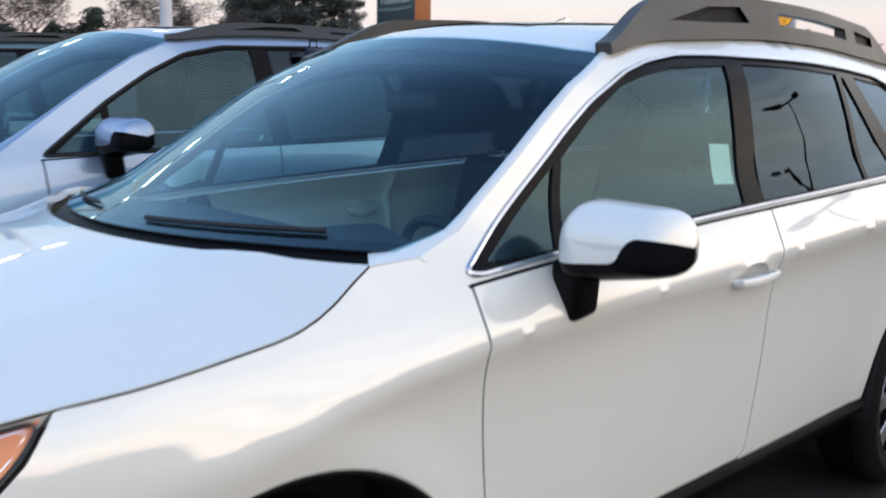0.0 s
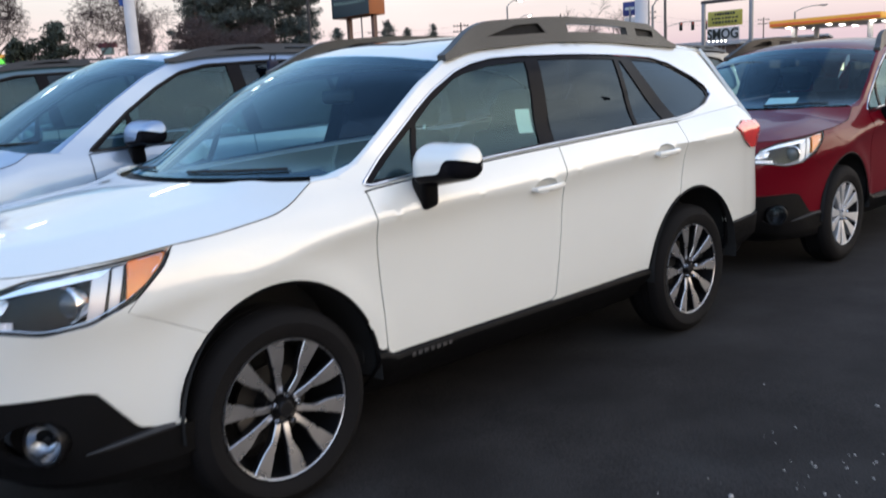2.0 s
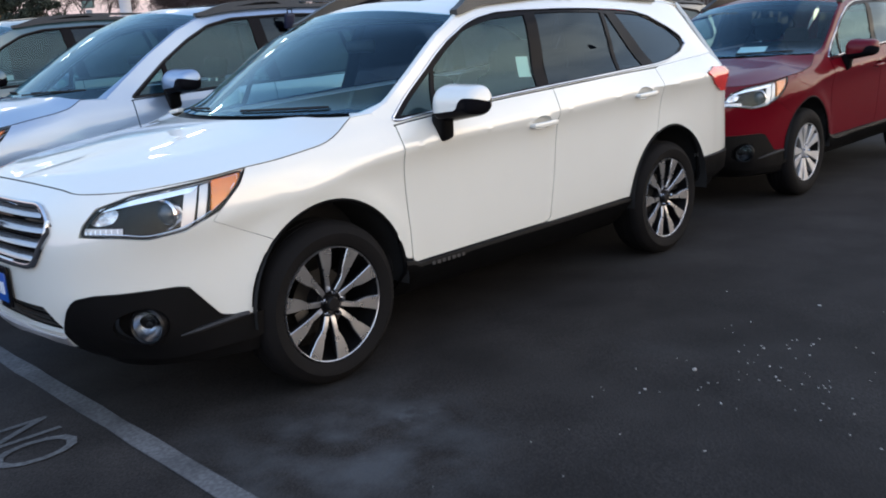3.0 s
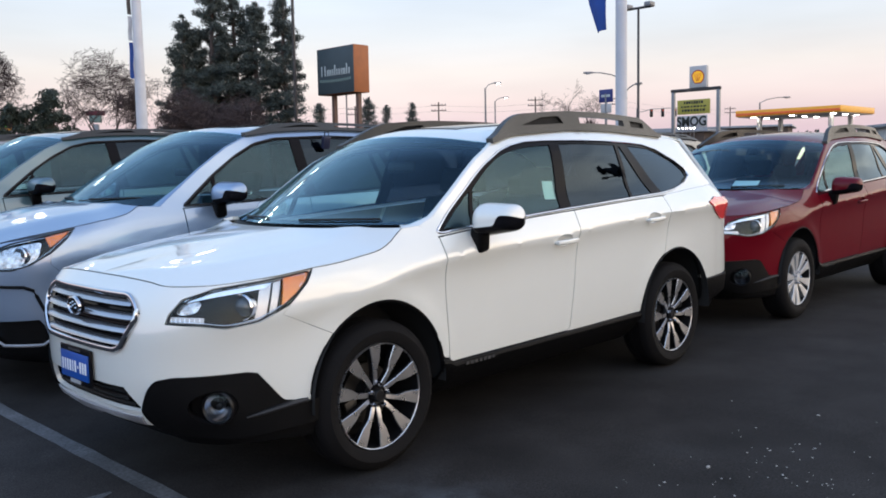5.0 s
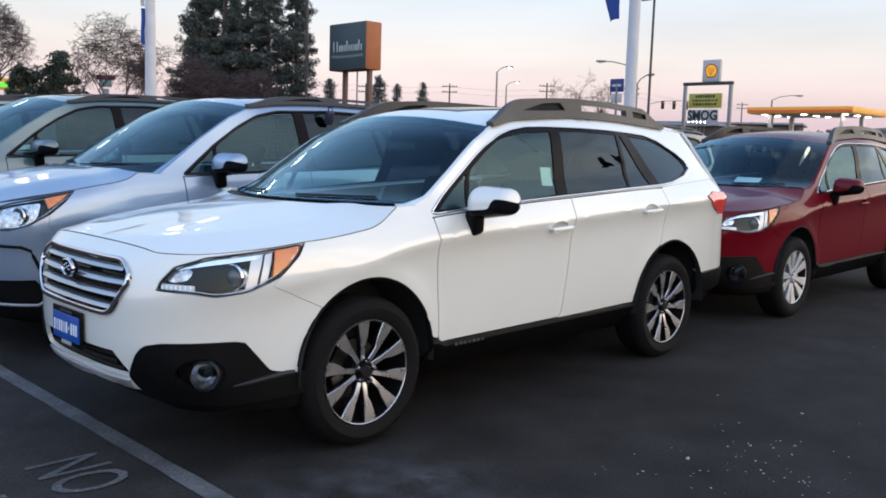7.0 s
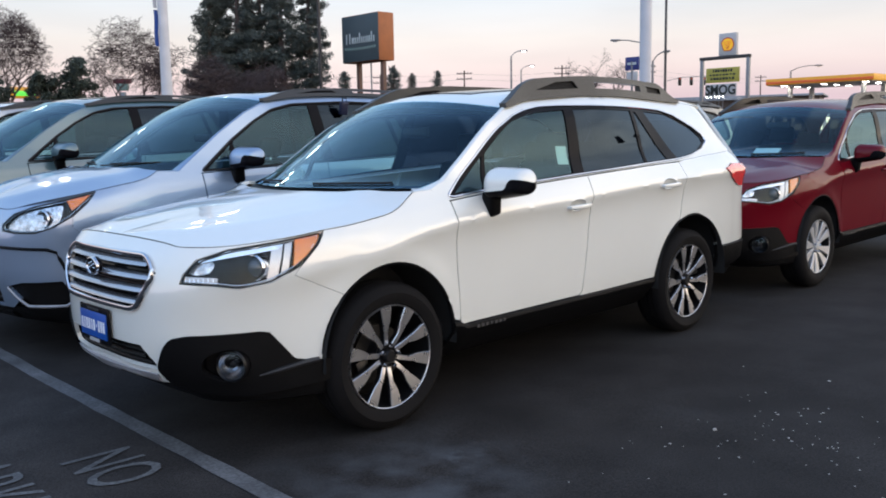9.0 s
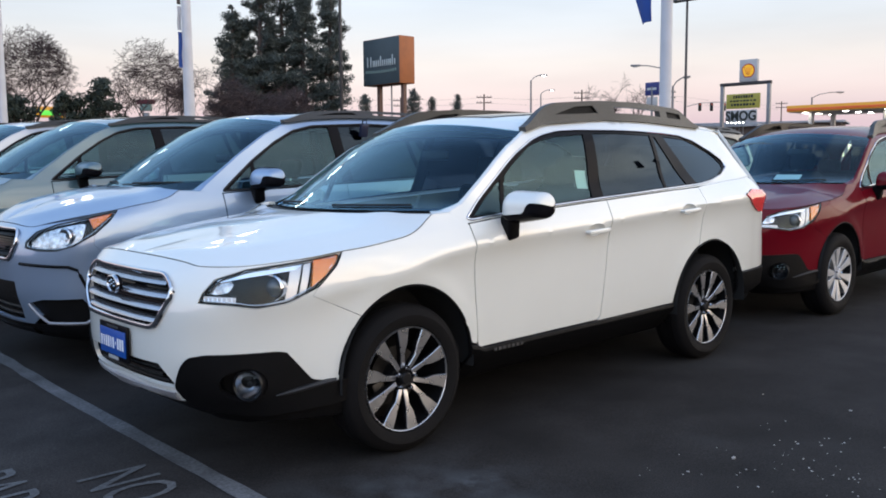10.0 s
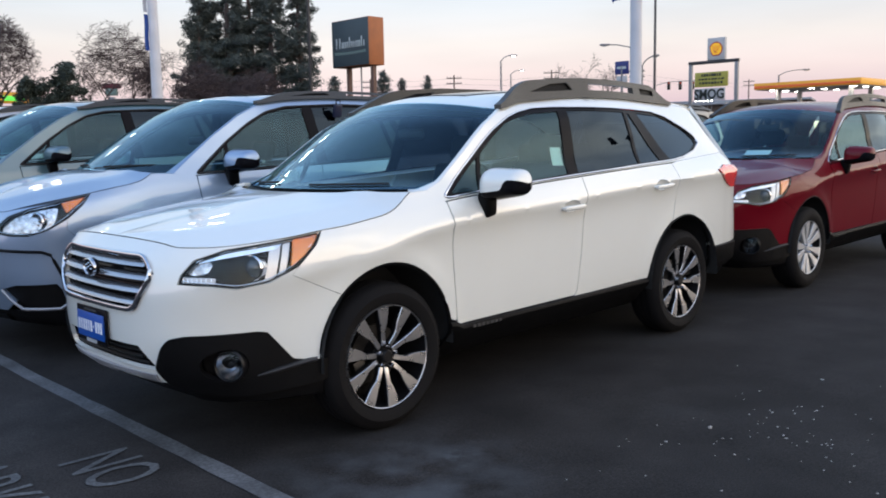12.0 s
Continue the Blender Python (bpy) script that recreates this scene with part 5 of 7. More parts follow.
def roof_rails(S, car, d):
    """Two dark rails, each a long bar on broad feet with slots."""
    x0, x1 = d.get("rail_x", (0.40, -1.72))
    hgt = d.get("rail_h", 0.105)

    def bottom(x):
        return S.roof_z(x) + 0.012

    for sg in (1, -1):
        sil_top, sil_low = [], []
        for k in range(41):
            f = k / 40
            x = x0 + (x1 - x0) * f
            rise = min(smooth(-0.03, 0.18, f), smooth(0, 0.16, 1 - f))
            sil_top.append((x, bottom(x) + 0.010 + hgt * rise))
            sil_low.append((x, bottom(x) - 0.012))
        mid = [(x0 + (x1 - x0) * f, bottom(x0 + (x1 - x0) * f)) for f in np.linspace(0.44, 0.72, 12)]
        slot = [(a, b + hgt * 0.36) for a, b in mid] + [(a, b + hgt * 0.74) for a, b in mid[::-1]]
        fr1 = [(x0 + (x1 - x0) * f, bottom(x0 + (x1 - x0) * f)) for f in (0.16, 0.26, 0.36)]
        s1 = [(fr1[0][0], fr1[0][1] + hgt * 0.42), (fr1[1][0], fr1[1][1] + hgt * 0.36), (fr1[2][0], fr1[2][1] + hgt * 0.36), (fr1[2][0] + 0.04, fr1[2][1] + hgt * 0.80), (fr1[1][0], fr1[1][1] + hgt * 0.80)]
        rr1 = [(x0 + (x1 - x0) * f, bottom(x0 + (x1 - x0) * f)) for f in (0.77, 0.87)]
        s2 = [(rr1[0][0], rr1[0][1] + hgt * 0.36), (rr1[1][0], rr1[1][1] + hgt * 0.36), (rr1[1][0], rr1[1][1] + hgt * 0.72), (rr1[0][0], rr1[0][1] + hgt * 0.78)]
        outer = sil_top[::-1] + sil_low

        def place(off):
            def fn(x, z):
                e = S.at(S.sx(x), S.roof_z(x))
                k = (z - bottom(x)) / hgt
                return Vector((x, sg * (e.y - 0.012 + off * (1.0 - 0.35 * k) - 0.02 * k), z))
            return fn
        if d.get("slim_rail"):
            e_pts = [Vector((x, sg * (S.at(S.sx(x), S.roof_z(x)).y - 0.03), z - 0.018)) for x, z in sil_top]
            rail = part("roof_rail", tube(e_pts, 0.017, 8), M_RAIL, car, "dark grey roof rail")
            for f in (1, 20, 39):
                part("rail_foot", box(e_pts[f].x, e_pts[f].y, S.roof_z(e_pts[f].x) + 0.02, 0.16, 0.04, 0.07, 0.012), M_RAIL, rail)
            continue
        rail = part("roof_rail", panel(outer[::-1], [slot, s1, s2], place(0.026), 0.05, 0.0, flip=sg > 0), M_RAIL, car, "dark brown-grey roof rail on broad feet")
        part("rail_inner_face", panel(outer[::-1], [slot, s1, s2], place(-0.026), 0.05, 0.0, flip=sg < 0), M_RAIL, rail)
        for lp in (outer, slot):
            dl = dense(lp, 0.05)
            part("rail_edge", grid_mesh([[place(0.026)(*p), place(-0.026)(*p)] for p in dl + dl[:1]], flip=sg < 0), M_RAIL, rail)
        for lp in (s1, s2):
            part("rail_recess", panel(lp, [], place(0.010), 0.06, 0.0, flip=sg > 0), M_CLAD, rail)


def text_mesh(body, size, depth=0.002, bold=0.0):
    """Letters in the built-in font as a bmesh, centred, in the xy plane."""
    cu = bpy.data.curves.new("letters", "FONT")
    cu.body, cu.size, cu.extrude, cu.align_x, cu.align_y, cu.resolution_u, cu.offset = body, size, depth, "CENTER", "CENTER", 3, bold
    ob = new("letters", cu)
    bpy.context.view_layer.update()
    me = bpy.data.meshes.new_from_object(ob.evaluated_get(bpy.context.evaluated_depsgraph_get()))
    bm = bmesh.new()
    bm.from_mesh(me)
    bpy.data.meshes.remove(me)
    bpy.data.objects.remove(ob)
    bpy.data.curves.remove(cu)
    return bm


def number_plate(S, car, plate, d):
    M_BLUE = mat("blue_plate_card", (0.005, 0.075, 0.36), rough=0.35, grain=0.05, scale=20)
    M_LETTER = mat("white_letters", (0.82, 0.84, 0.86), rough=0.5, grain=0.03, scale=20)
    M_FRAMEMARK = mat("grey_frame_marks", (0.40, 0.42, 0.44), rough=0.5, grain=0.05)
    c = S.at(0, 0.55, 0.018)
    pm = Matrix.Translation(c) @ Matrix(((0, 0, 1, 0), (1, 0, 0, 0), (0, 1, 0, 0), (0, 0, 0, 1)))
    fr = part("plate_frame", box(0, 0, -0.006, 0.325, 0.17, 0.012, 0.004, m=pm), M_GLOSSBLACK, car, "black plate frame")
    part("plate_card", box(0, -0.002, 0.003, 0.292, 0.120, 0.006, 0.001, m=pm), M_BLUE, fr, "blue dealer card with white letters")
    for k, w in enumerate((0.018, 0.012, 0.020, 0.022, 0.012, 0.024, 0.010, 0.022, 0.024, 0.026)):
        part("plate_mark", box(-0.122 + 0.0272 * k, -0.004, 0.007, w * 0.62, 0.052 if k != 6 else 0.014, 0.002, m=pm), M_LETTER, fr)
    part("frame_writing", box(0, 0.071, 0.002, 0.13, 0.010, 0.003, m=pm), M_MARK, fr)
    for k in range(6):
        part("frame_badge", box(-0.048 + 0.019 * k, -0.076, 0.002, 0.013, 0.017, 0.004, 0.001, m=pm), M_FRAMEMARK, fr)


# ---------------------------------------------------------------- the setting
def ground_mat(name, tone, stains=()):
    m = bpy.data.materials.new(name)
    m.use_nodes = True
    nt = m.node_tree
    b = nt.nodes["Principled BSDF"]
    tc = nt.nodes.new("ShaderNodeTexCoord")

    def noise_tex(scale, detail):
        n = nt.nodes.new("ShaderNodeTexNoise")
        n.inputs["Scale"].default_value, n.inputs["Detail"].default_value = scale, detail
        nt.links.new(tc.outputs["Object"], n.inputs["Vector"])
        return n

    big, midn, fine = noise_tex(0.55, 5), noise_tex(3.0, 6), noise_tex(130, 3)
    ramp = nt.nodes.new("ShaderNodeValToRGB")
    ramp.color_ramp.elements[0].position, ramp.color_ramp.elements[0].color = 0.35, (0.0135 * tone, 0.0120 * tone, 0.0116 * tone, 1)
    ramp.color_ramp.elements[1].position, ramp.color_ramp.elements[1].color = 0.75, (0.0275 * tone, 0.0250 * tone, 0.0238 * tone, 1)
    nt.links.new(big.outputs["Fac"], ramp.inputs["Fac"])
    mul = nt.nodes.new("ShaderNodeMapRange")
    mul.inputs["From Min"].default_value, mul.inputs["From Max"].default_value = 0.3, 0.72
    mul.inputs["To Min"].default_value, mul.inputs["To Max"].default_value = 0.75, 1.35
    nt.links.new(midn.outputs["Fac"], mul.inputs["Value"])
    mul2 = nt.nodes.new("ShaderNodeMapRange")
    mul2.inputs["From Min"].default_value, mul2.inputs["From Max"].default_value = 0.35, 0.7
    mul2.inputs["To Min"].default_value, mul2.inputs["To Max"].default_value = 0.6, 1.5
    nt.links.new(fine.outputs["Fac"], mul2.inputs["Value"])
    mm = nt.nodes.new("ShaderNodeMath")
    mm.operation = "MULTIPLY"
    nt.links.new(mul.outputs[0], mm.inputs[0])
    nt.links.new(mul2.outputs[0], mm.inputs[1])
    sc = nt.nodes.new("ShaderNodeVectorMath")
    sc.operation = "SCALE"
    nt.links.new(ramp.outputs["Color"], sc.inputs[0])
    nt.links.new(mm.outputs[0], sc.inputs["Scale"])
    # pale dusty scuffs with a shape of their own
    scuff = noise_tex(0.8, 7)
    sr = nt.nodes.new("ShaderNodeMapRange")
    sr.inputs["From Min"].default_value, sr.inputs["From Max"].default_value = 0.55, 0.74
    sr.inputs["To Min"].default_value, sr.inputs["To Max"].default_value = 0.0, 0.55
    nt.links.new(scuff.outputs["Fac"], sr.inputs["Value"])
    mixd = nt.nodes.new("ShaderNodeMix")
    mixd.data_type = "RGBA"
    mixd.inputs["B"].default_value = (0.045, 0.045, 0.045, 1)
    nt.links.new(sr.outputs[0], mixd.inputs["Factor"])
    nt.links.new(sc.outputs[0], mixd.inputs["A"])
    last = mixd.outputs["Result"]
    # dried pale spills with ragged edges
    for sx_, sy_, reach, strength in stains:
        off = nt.nodes.new("ShaderNodeVectorMath")
        off.operation = "SUBTRACT"
        off.inputs[1].default_value = (sx_, sy_, 0)
        nt.links.new(tc.outputs["Object"], off.inputs[0])
        far = nt.nodes.new("ShaderNodeVectorMath")
        far.operation = "LENGTH"
        nt.links.new(off.outputs[0], far.inputs[0])
        edge = nt.nodes.new("ShaderNodeMapRange")
        edge.inputs["From Min"].default_value, edge.inputs["From Max"].default_value = reach, reach * 0.25
        nt.links.new(far.outputs["Value"], edge.inputs["Value"])
        rag = noise_tex(3.0 / reach, 9)
        cut = nt.nodes.new("ShaderNodeMapRange")
        cut.inputs["From Min"].default_value, cut.inputs["From Max"].default_value = 0.40, 0.66
        nt.links.new(rag.outputs["Fac"], cut.inputs["Value"])
        pr = nt.nodes.new("ShaderNodeMath")
        pr.operation = "MULTIPLY"
        nt.links.new(edge.outputs[0], pr.inputs[0])
        nt.links.new(cut.outputs[0], pr.inputs[1])
        st_ = nt.nodes.new("ShaderNodeMath")
        st_.operation = "MULTIPLY"
        st_.inputs[1].default_value = strength
        nt.links.new(pr.outputs[0], st_.inputs[0])
        mx = nt.nodes.new("ShaderNodeMix")
        mx.data_type = "RGBA"
        mx.inputs["B"].default_value = (0.075, 0.080, 0.086, 1)
        nt.links.new(st_.outputs[0], mx.inputs["Factor"])
        nt.links.new(last, mx.inputs["A"])
        last = mx.outputs["Result"]
    nt.links.new(last, b.inputs["Base Color"])
    b.inputs["Roughness"].default_value = 0.85
    b.inputs["Specular IOR Level"].default_value = 0.16
    bu = nt.nodes.new("ShaderNodeBump")
    bu.inputs["Strength"].default_value, bu.inputs["Distance"].default_value = 0.5, 0.004
    nt.links.new(fine.outputs["Fac"], bu.inputs["Height"])
    nt.links.new(bu.outputs[0], b.inputs["Normal"])
    return m


M_ASPHALT = ground_mat("dark_asphalt", 1.13, ((1.78, 1.42, 0.75, 0.75), (1.41, 1.39, 0.16, 0.9)))
M_AISLE = ground_mat("pale_worn_asphalt", 1.45)
gm = bmesh.new()
ys_g = [1500, 300, 60, 20, 6, 1, -1.2, -1.6, -2.5, -4, -6, -8, -10, -12, -14, -40, -120, -400, -1500]
xs_g = [-1500, -300, -60, -20, -5, -1.4, 0, 1.4, 20, 60, 300, 1500]


def ground_z(y, x=1.4):
    """The lot rises a little past the parked row, and towards the tail of the white car."""
    rise = 0.021 * min(max(0.0, -y - 1.5), 10.5)
    back = 0.022 * min(max(0.0, (1.4 - x) / 2.8), 1.0) * min(max(0.0, (y + 1.6) / 0.4), 1.0)
    return rise + back - 0.028


g_rows = [[gm.verts.new((x, y, ground_z(y, x))) for x in xs_g] for y in ys_g]
for g_a, g_b in zip(g_rows, g_rows[1:]):
    for k in range(len(xs_g) - 1):
        gm.faces.new((g_a[k], g_b[k], g_b[k + 1], g_a[k + 1]))
tagged(part("ground", gm, M_ASPHALT), "dark worn asphalt of a car lot", "ground", kind="structure")
am_ = bmesh.new()
a_rows = [[am_.verts.new((x, y, ground_z(y) + 0.003)) for x in (2.24, 6, 14, 40)] for y in (60, 20, 6, 1, -1.5, -2.5, -4, -6, -8, -10, -12, -40)]
for g_a, g_b in zip(a_rows, a_rows[1:]):
    for k in range(3):
        am_.faces.new((g_a[k], g_b[k], g_b[k + 1], g_a[k + 1]))
tagged(part("road", am_, M_AISLE), "paler worn asphalt of the drive aisle", "road", kind="structure")

# ---------------------------------------------------------------- cars
build_car(LONG_ESTATE, M_WHITE, "machined", pose(0, 0, 0), "pearl white estate car with black cladding, parked on asphalt", plate=True)
BASE_ESTATE = dict(LONG_ESTATE, rim_r=0.243, rear_drop=0.028, sunroof=False)
build_car(BASE_ESTATE, M_RED, "silver", pose(-5.09, -0.13, 0.022), "dark red estate car with silver wheels, parked nose to tail", paper=True, sticker=False)
silver_car = build_car(COMPACT_ESTATE, M_SILVER, "silver", pose(0.10, -2.50, ground_z(-2.5)), "ice silver compact estate car with black trim lines", group="parked row", sticker=False, kind="compact")


def repaint(car, old, fresh):
    for o in car.children_recursive:
        for slot in o.material_slots:
            if slot.material == old:
                slot.link = "OBJECT"
                slot.material = fresh
    return car


def another(x, y, fresh, label, turn=0, z=None):
    c = copy_thing(silver_car, pose(x, y, ground_z(y) if z is None else z, 0, 0, turn))
    repaint(c, M_SILVER, fresh)
    return tagged(c, label)


lock = empty("key_lock_box", pose(-0.365, -1.735, 1.632, -14, 0, 0))
part("case", box(0, 0, 0, 0.075, 0.034, 0.105, 0.010, 3), M_LOCK, lock, "dark blue plastic case")
part("hook", tube([(-0.02, 0.0, 0.05), (-0.02, -0.006, 0.085), (0.02, -0.006, 0.085), (0.02, 0.0, 0.05)], 0.006, 6), M_CLAD, lock)
tagged(lock, "dark blue key box hung on a car window", "key box")

another(0.44, -5.05, M_GREEN, "grey-green compact estate car with black roof rails")
another(0.42, -7.6, M_GREY, "light grey compact estate car with black roof rails")
another(0.42, -10.2, M_SILVER, "silver compact estate car with roof rails")
another(-5.3, -2.8, M_BLACKPAINT, "black compact estate car behind the white car")
another(-53.6, -13.3, M_BLACKPAINT, "black compact estate car parked far across the lot", 60)
# ---------------------------------------------------------------- painted markings and grit on the asphalt
M_LINE = mat("worn_road_paint", (0.088, 0.090, 0.095), rough=0.8, grain=0.35, scale=5, fine=0.35, fine_scale=60)
M_LETTERPAINT = mat("faded_letter_paint", (0.085, 0.087, 0.09), rough=0.8, grain=0.35, scale=6, fine=0.4, fine_scale=70)
M_GRIT = mat("pale_grit", (0.38, 0.37, 0.35), rough=0.9, grain=0.3, scale=40)


def flat_strip(x0, y0, x1, y1, z=0.007):
    bm = bmesh.new()
    n = max(2, int(abs(y1 - y0) / 0.25))
    rows = []
    for k in range(n + 1):
        y = y0 + (y1 - y0) * k / n
        w = 0.004 * math.sin(y * 13.0) + 0.003 * math.sin(y * 41.0)
        rows.append([bm.verts.new((x0 + w, y, z + ground_z(y))), bm.verts.new((x1 - w, y, z + ground_z(y)))])
    for a, b in zip(rows, rows[1:]):
        bm.faces.new((a[0], b[0], b[1], a[1]) if y1 < y0 else (a[0], a[1], b[1], b[0]))
    return bm


line = part("painted_line", flat_strip(2.195, -16.0, 2.287, 4.5), M_LINE)
tagged(line, "worn pale parking line painted on asphalt", "road marking", kind="structure")
for word, cx, cy, sz, sx in (("NO", 2.575, 0.375, 0.46, 0.62), ("PARKING", 3.05, 0.375, 0.46, 0.62)):
    t = text_mesh(word, sz, 0.0)
    t.transform(Matrix.Translation((cx, cy, 0.008 + ground_z(cy))) @ Matrix(((0, -1, 0, 0), (1, 0, 0, 0), (0, 0, 1, 0), (0, 0, 0, 1))) @ Matrix.Diagonal((sx, 1.0, 1, 1)))
    tagged(part("painted_letters", t, M_LETTERPAINT, smooth=False), "faded white letters painted on asphalt", "road marking", kind="structure")

rng = random.Random(4)
grit = bmesh.new()
for k in range(120):
    if k < 85:
        x, y = rng.gauss(0.20, 0.42), rng.gauss(2.30, 0.30)
    else:
        x, y = rng.uniform(-4, 3.2), rng.uniform(1.2, 6)
    if y < 1.05:
        continue
    r = rng.choice((0.002, 0.003, 0.0035, 0.0045)) * (1.9 if rng.random() < 0.05 else 1)
    m4 = Matrix.Translation((x, y, ground_z(y, x) + r * 0.4)) @ Matrix.Rotation(rng.uniform(0, 6.3), 4, "Z") @ Matrix.Diagonal((r * rng.uniform(0.8, 2.2), r, r * 0.6, 1))
    bmesh.ops.create_icosphere(grit, subdivisions=1, radius=1.0, matrix=m4)
tagged(part("grit", grit, M_GRIT, smooth=False), "pale bits of grit scattered on asphalt", "grit", kind="stuff")
stone = bmesh.new()
bmesh.ops.create_icosphere(stone, subdivisions=2, radius=0.012, matrix=Matrix.Translation((0.337, 2.022, ground_z(2.0, 0.34) + 0.005)) @ Matrix.Diagonal((1.0, 0.7, 0.6, 1)))
tagged(part("stone", stone, M_GRIT), "small pale stone on the asphalt", "stone")

# ---------------------------------------------------------------- poles, banners and street lamps
M_POLE = mat("white_painted_steel", (0.55, 0.56, 0.60), rough=0.45, grain=0.08, scale=2, fine=0.05)
M_DARKPOLE = mat("dark_bronze_steel", (0.05, 0.045, 0.045), rough=0.5, metal=0.3, grain=0.15, scale=4)
M_GALV = mat("galvanised_steel", (0.22, 0.22, 0.23), rough=0.5, metal=0.5, grain=0.1, scale=4)
M_BLUECLOTH = mat("blue_banner_cloth", (0.02, 0.07, 0.30), rough=0.8, grain=0.12, scale=3, bump=0.2, bump_scale=30)
M_PALECLOTH = mat("pale_banner_cloth", (0.45, 0.47, 0.52), rough=0.8, grain=0.1, scale=3)
M_LAMPLIT = mat("lit_lamp_white", (0.9, 0.9, 0.9), rough=0.4, emit=(1.0, 0.95, 0.85), emit_power=25.0)
M_CONCRETE = mat("concrete", (0.32, 0.31, 0.30), rough=0.9, grain=0.15, scale=5, bump=0.3, bump_scale=80)
M_WOODPOLE = mat("weathered_wood_pole", (0.10, 0.075, 0.06), rough=0.9, grain=0.2, scale=3)


def pole(name, x, y, h, r0, r1, material, label, base=True):
    z0 = ground_z(y)
    p = empty(name, pose(x, y, z0))
    part("shaft", lathe([(r0 * 1.0, 0.0), (r0, 0.4), (r1, h), (r1 * 0.6, h + 0.03), (0, h + 0.03)], 18), material, p)
    if base:
        part("base", lathe([(r0 * 2.2, 0.0), (r0 * 2.2, 0.35), (r0 * 1.9, 0.42), (0, 0.42)], 20), M_CONCRETE, p)
        part("collar", lathe([(r0 * 1.35, 0.42), (r0 * 1.35, 0.47), (r0 * 1.05, 0.50)], 18), material, p)
    return tagged(p, label, "pole")


def cloth(name, rows, material, parent, label=""):
    return part(name, grid_mesh(rows, thick=0.012), material, parent, label, sharp=60)


def lot_heads(p, h, angle, arms=2):
    """Flat lit lamp heads on short arms at the pole's top."""
    for k in range(arms):
        a = radians(angle) + k * 2 * math.pi / arms
        m4 = Matrix.Translation((0, 0, h - 0.1)) @ Matrix.Rotation(a, 4, "Z")
        head = part("lamp_head", box(0.75, 0, 0.0, 0.75, 0.42, 0.14, 0.04, m=m4), M_DARKPOLE, p, "dark lamp head")
        part("arm", tube([m4 @ Vector((0, 0, 0)), m4 @ Vector((0.4, 0, 0.0))], 0.035, 8), M_DARKPOLE, p)
        part("diffuser", box(0.75, 0, -0.075, 0.62, 0.32, 0.012, 0.003, m=m4), M_LAMPLIT, head, "lit white lamp glass")


p1 = pole("lot_light_pole", -9.3, -4.79, 7.6, 0.105, 0.095, M_POLE, "tall white steel pole with a blue banner")
rows = []
for k in range(9):
    f = k / 8
    z = 3.74 + 1.9 * f
    wd = 0.16 + 0.40 * min(1, f * 3) * (1 - 0.2 * f)
    rows.append([(0.08 * math.sin(f * 5 + u * 3), -0.10 - 0.05 - wd * u - 0.16 * (1 - f), z + 0.18 * u - 0.22 * (1 - f) * u) for u in np.linspace(0, 1, 6)])
cloth("banner", rows, M_BLUECLOTH, p1, "hanging blue banner")
p2 = pole("lot_light_pole", -6.62, -17.45, 7.6, 0.155, 0.10, M_POLE, "tall tapered white pole with a narrow blue banner")
for z0, z1, mm, nm in ((3.6, 4.5, M_BLUECLOTH, "lower blue banner"), (4.55, 5.15, M_PALECLOTH, "pale banner"), (5.2, 6.4, M_DARKPOLE, "dark banner")):
    cloth("banner", [[(0.12 + 0.10 * u, -0.06 - 0.02 * math.sin(k), z0 + (z1 - z0) * k / 6) for u in (0, 0.5, 1)] for k in range(7)], mm, p2, nm)
p0 = pole("lot_light_pole", -3.08, -20.95, 7.6, 0.115, 0.085, M_POLE, "tall white pole with a blue and white banner")
for z0, z1, mm, nm in ((3.45, 4.1, M_BLUECLOTH, "blue banner"), (4.1, 4.6, M_PALECLOTH, "white banner"), (4.6, 5.6, M_BLUECLOTH, "blue banner")):
    cloth("banner", [[(0.08 + 0.22 * u, 0.02 * math.sin(k), z0 + (z1 - z0) * k / 6) for u in (0, 0.5, 1)] for k in range(7)], mm, p0, nm)

for pp_ in (p2, p0):
    lot_heads(pp_, 7.7, 20)
lp = pole("street_lamp", -29.75, -17.35, 7.85, 0.06, 0.05, M_DARKPOLE, "dark lamp post with two box heads")
part("crossarm", box(0, 0, 7.93, 0.12, 1.3, 0.10, 0.03), M_DARKPOLE, lp)
for sy_ in (-0.55, 0.55):
    part("lamp_head", box(0, sy_, 8.02, 0.40, 0.34, 0.22, 0.05), M_GALV, lp, "grey box lamp head")
bp_ = pole("street_lamp", -13.9, 6.5, 5.5, 0.06, 0.05, M_DARKPOLE, "dark unlit lamp post with two box heads")
part("crossarm", box(0, 0, 5.55, 0.12, 1.9, 0.10, 0.03), M_DARKPOLE, bp_)
for sy_ in (-0.9, 0.9):
    part("lamp_head", box(0, sy_, 5.60, 0.42, 0.60, 0.22, 0.05), M_DARKPOLE, bp_, "dark box lamp head")
pole("light_pole", -31.07, -44.6, 16.0, 0.12, 0.09, M_DARKPOLE, "tall thin dark pole beside pine trees")


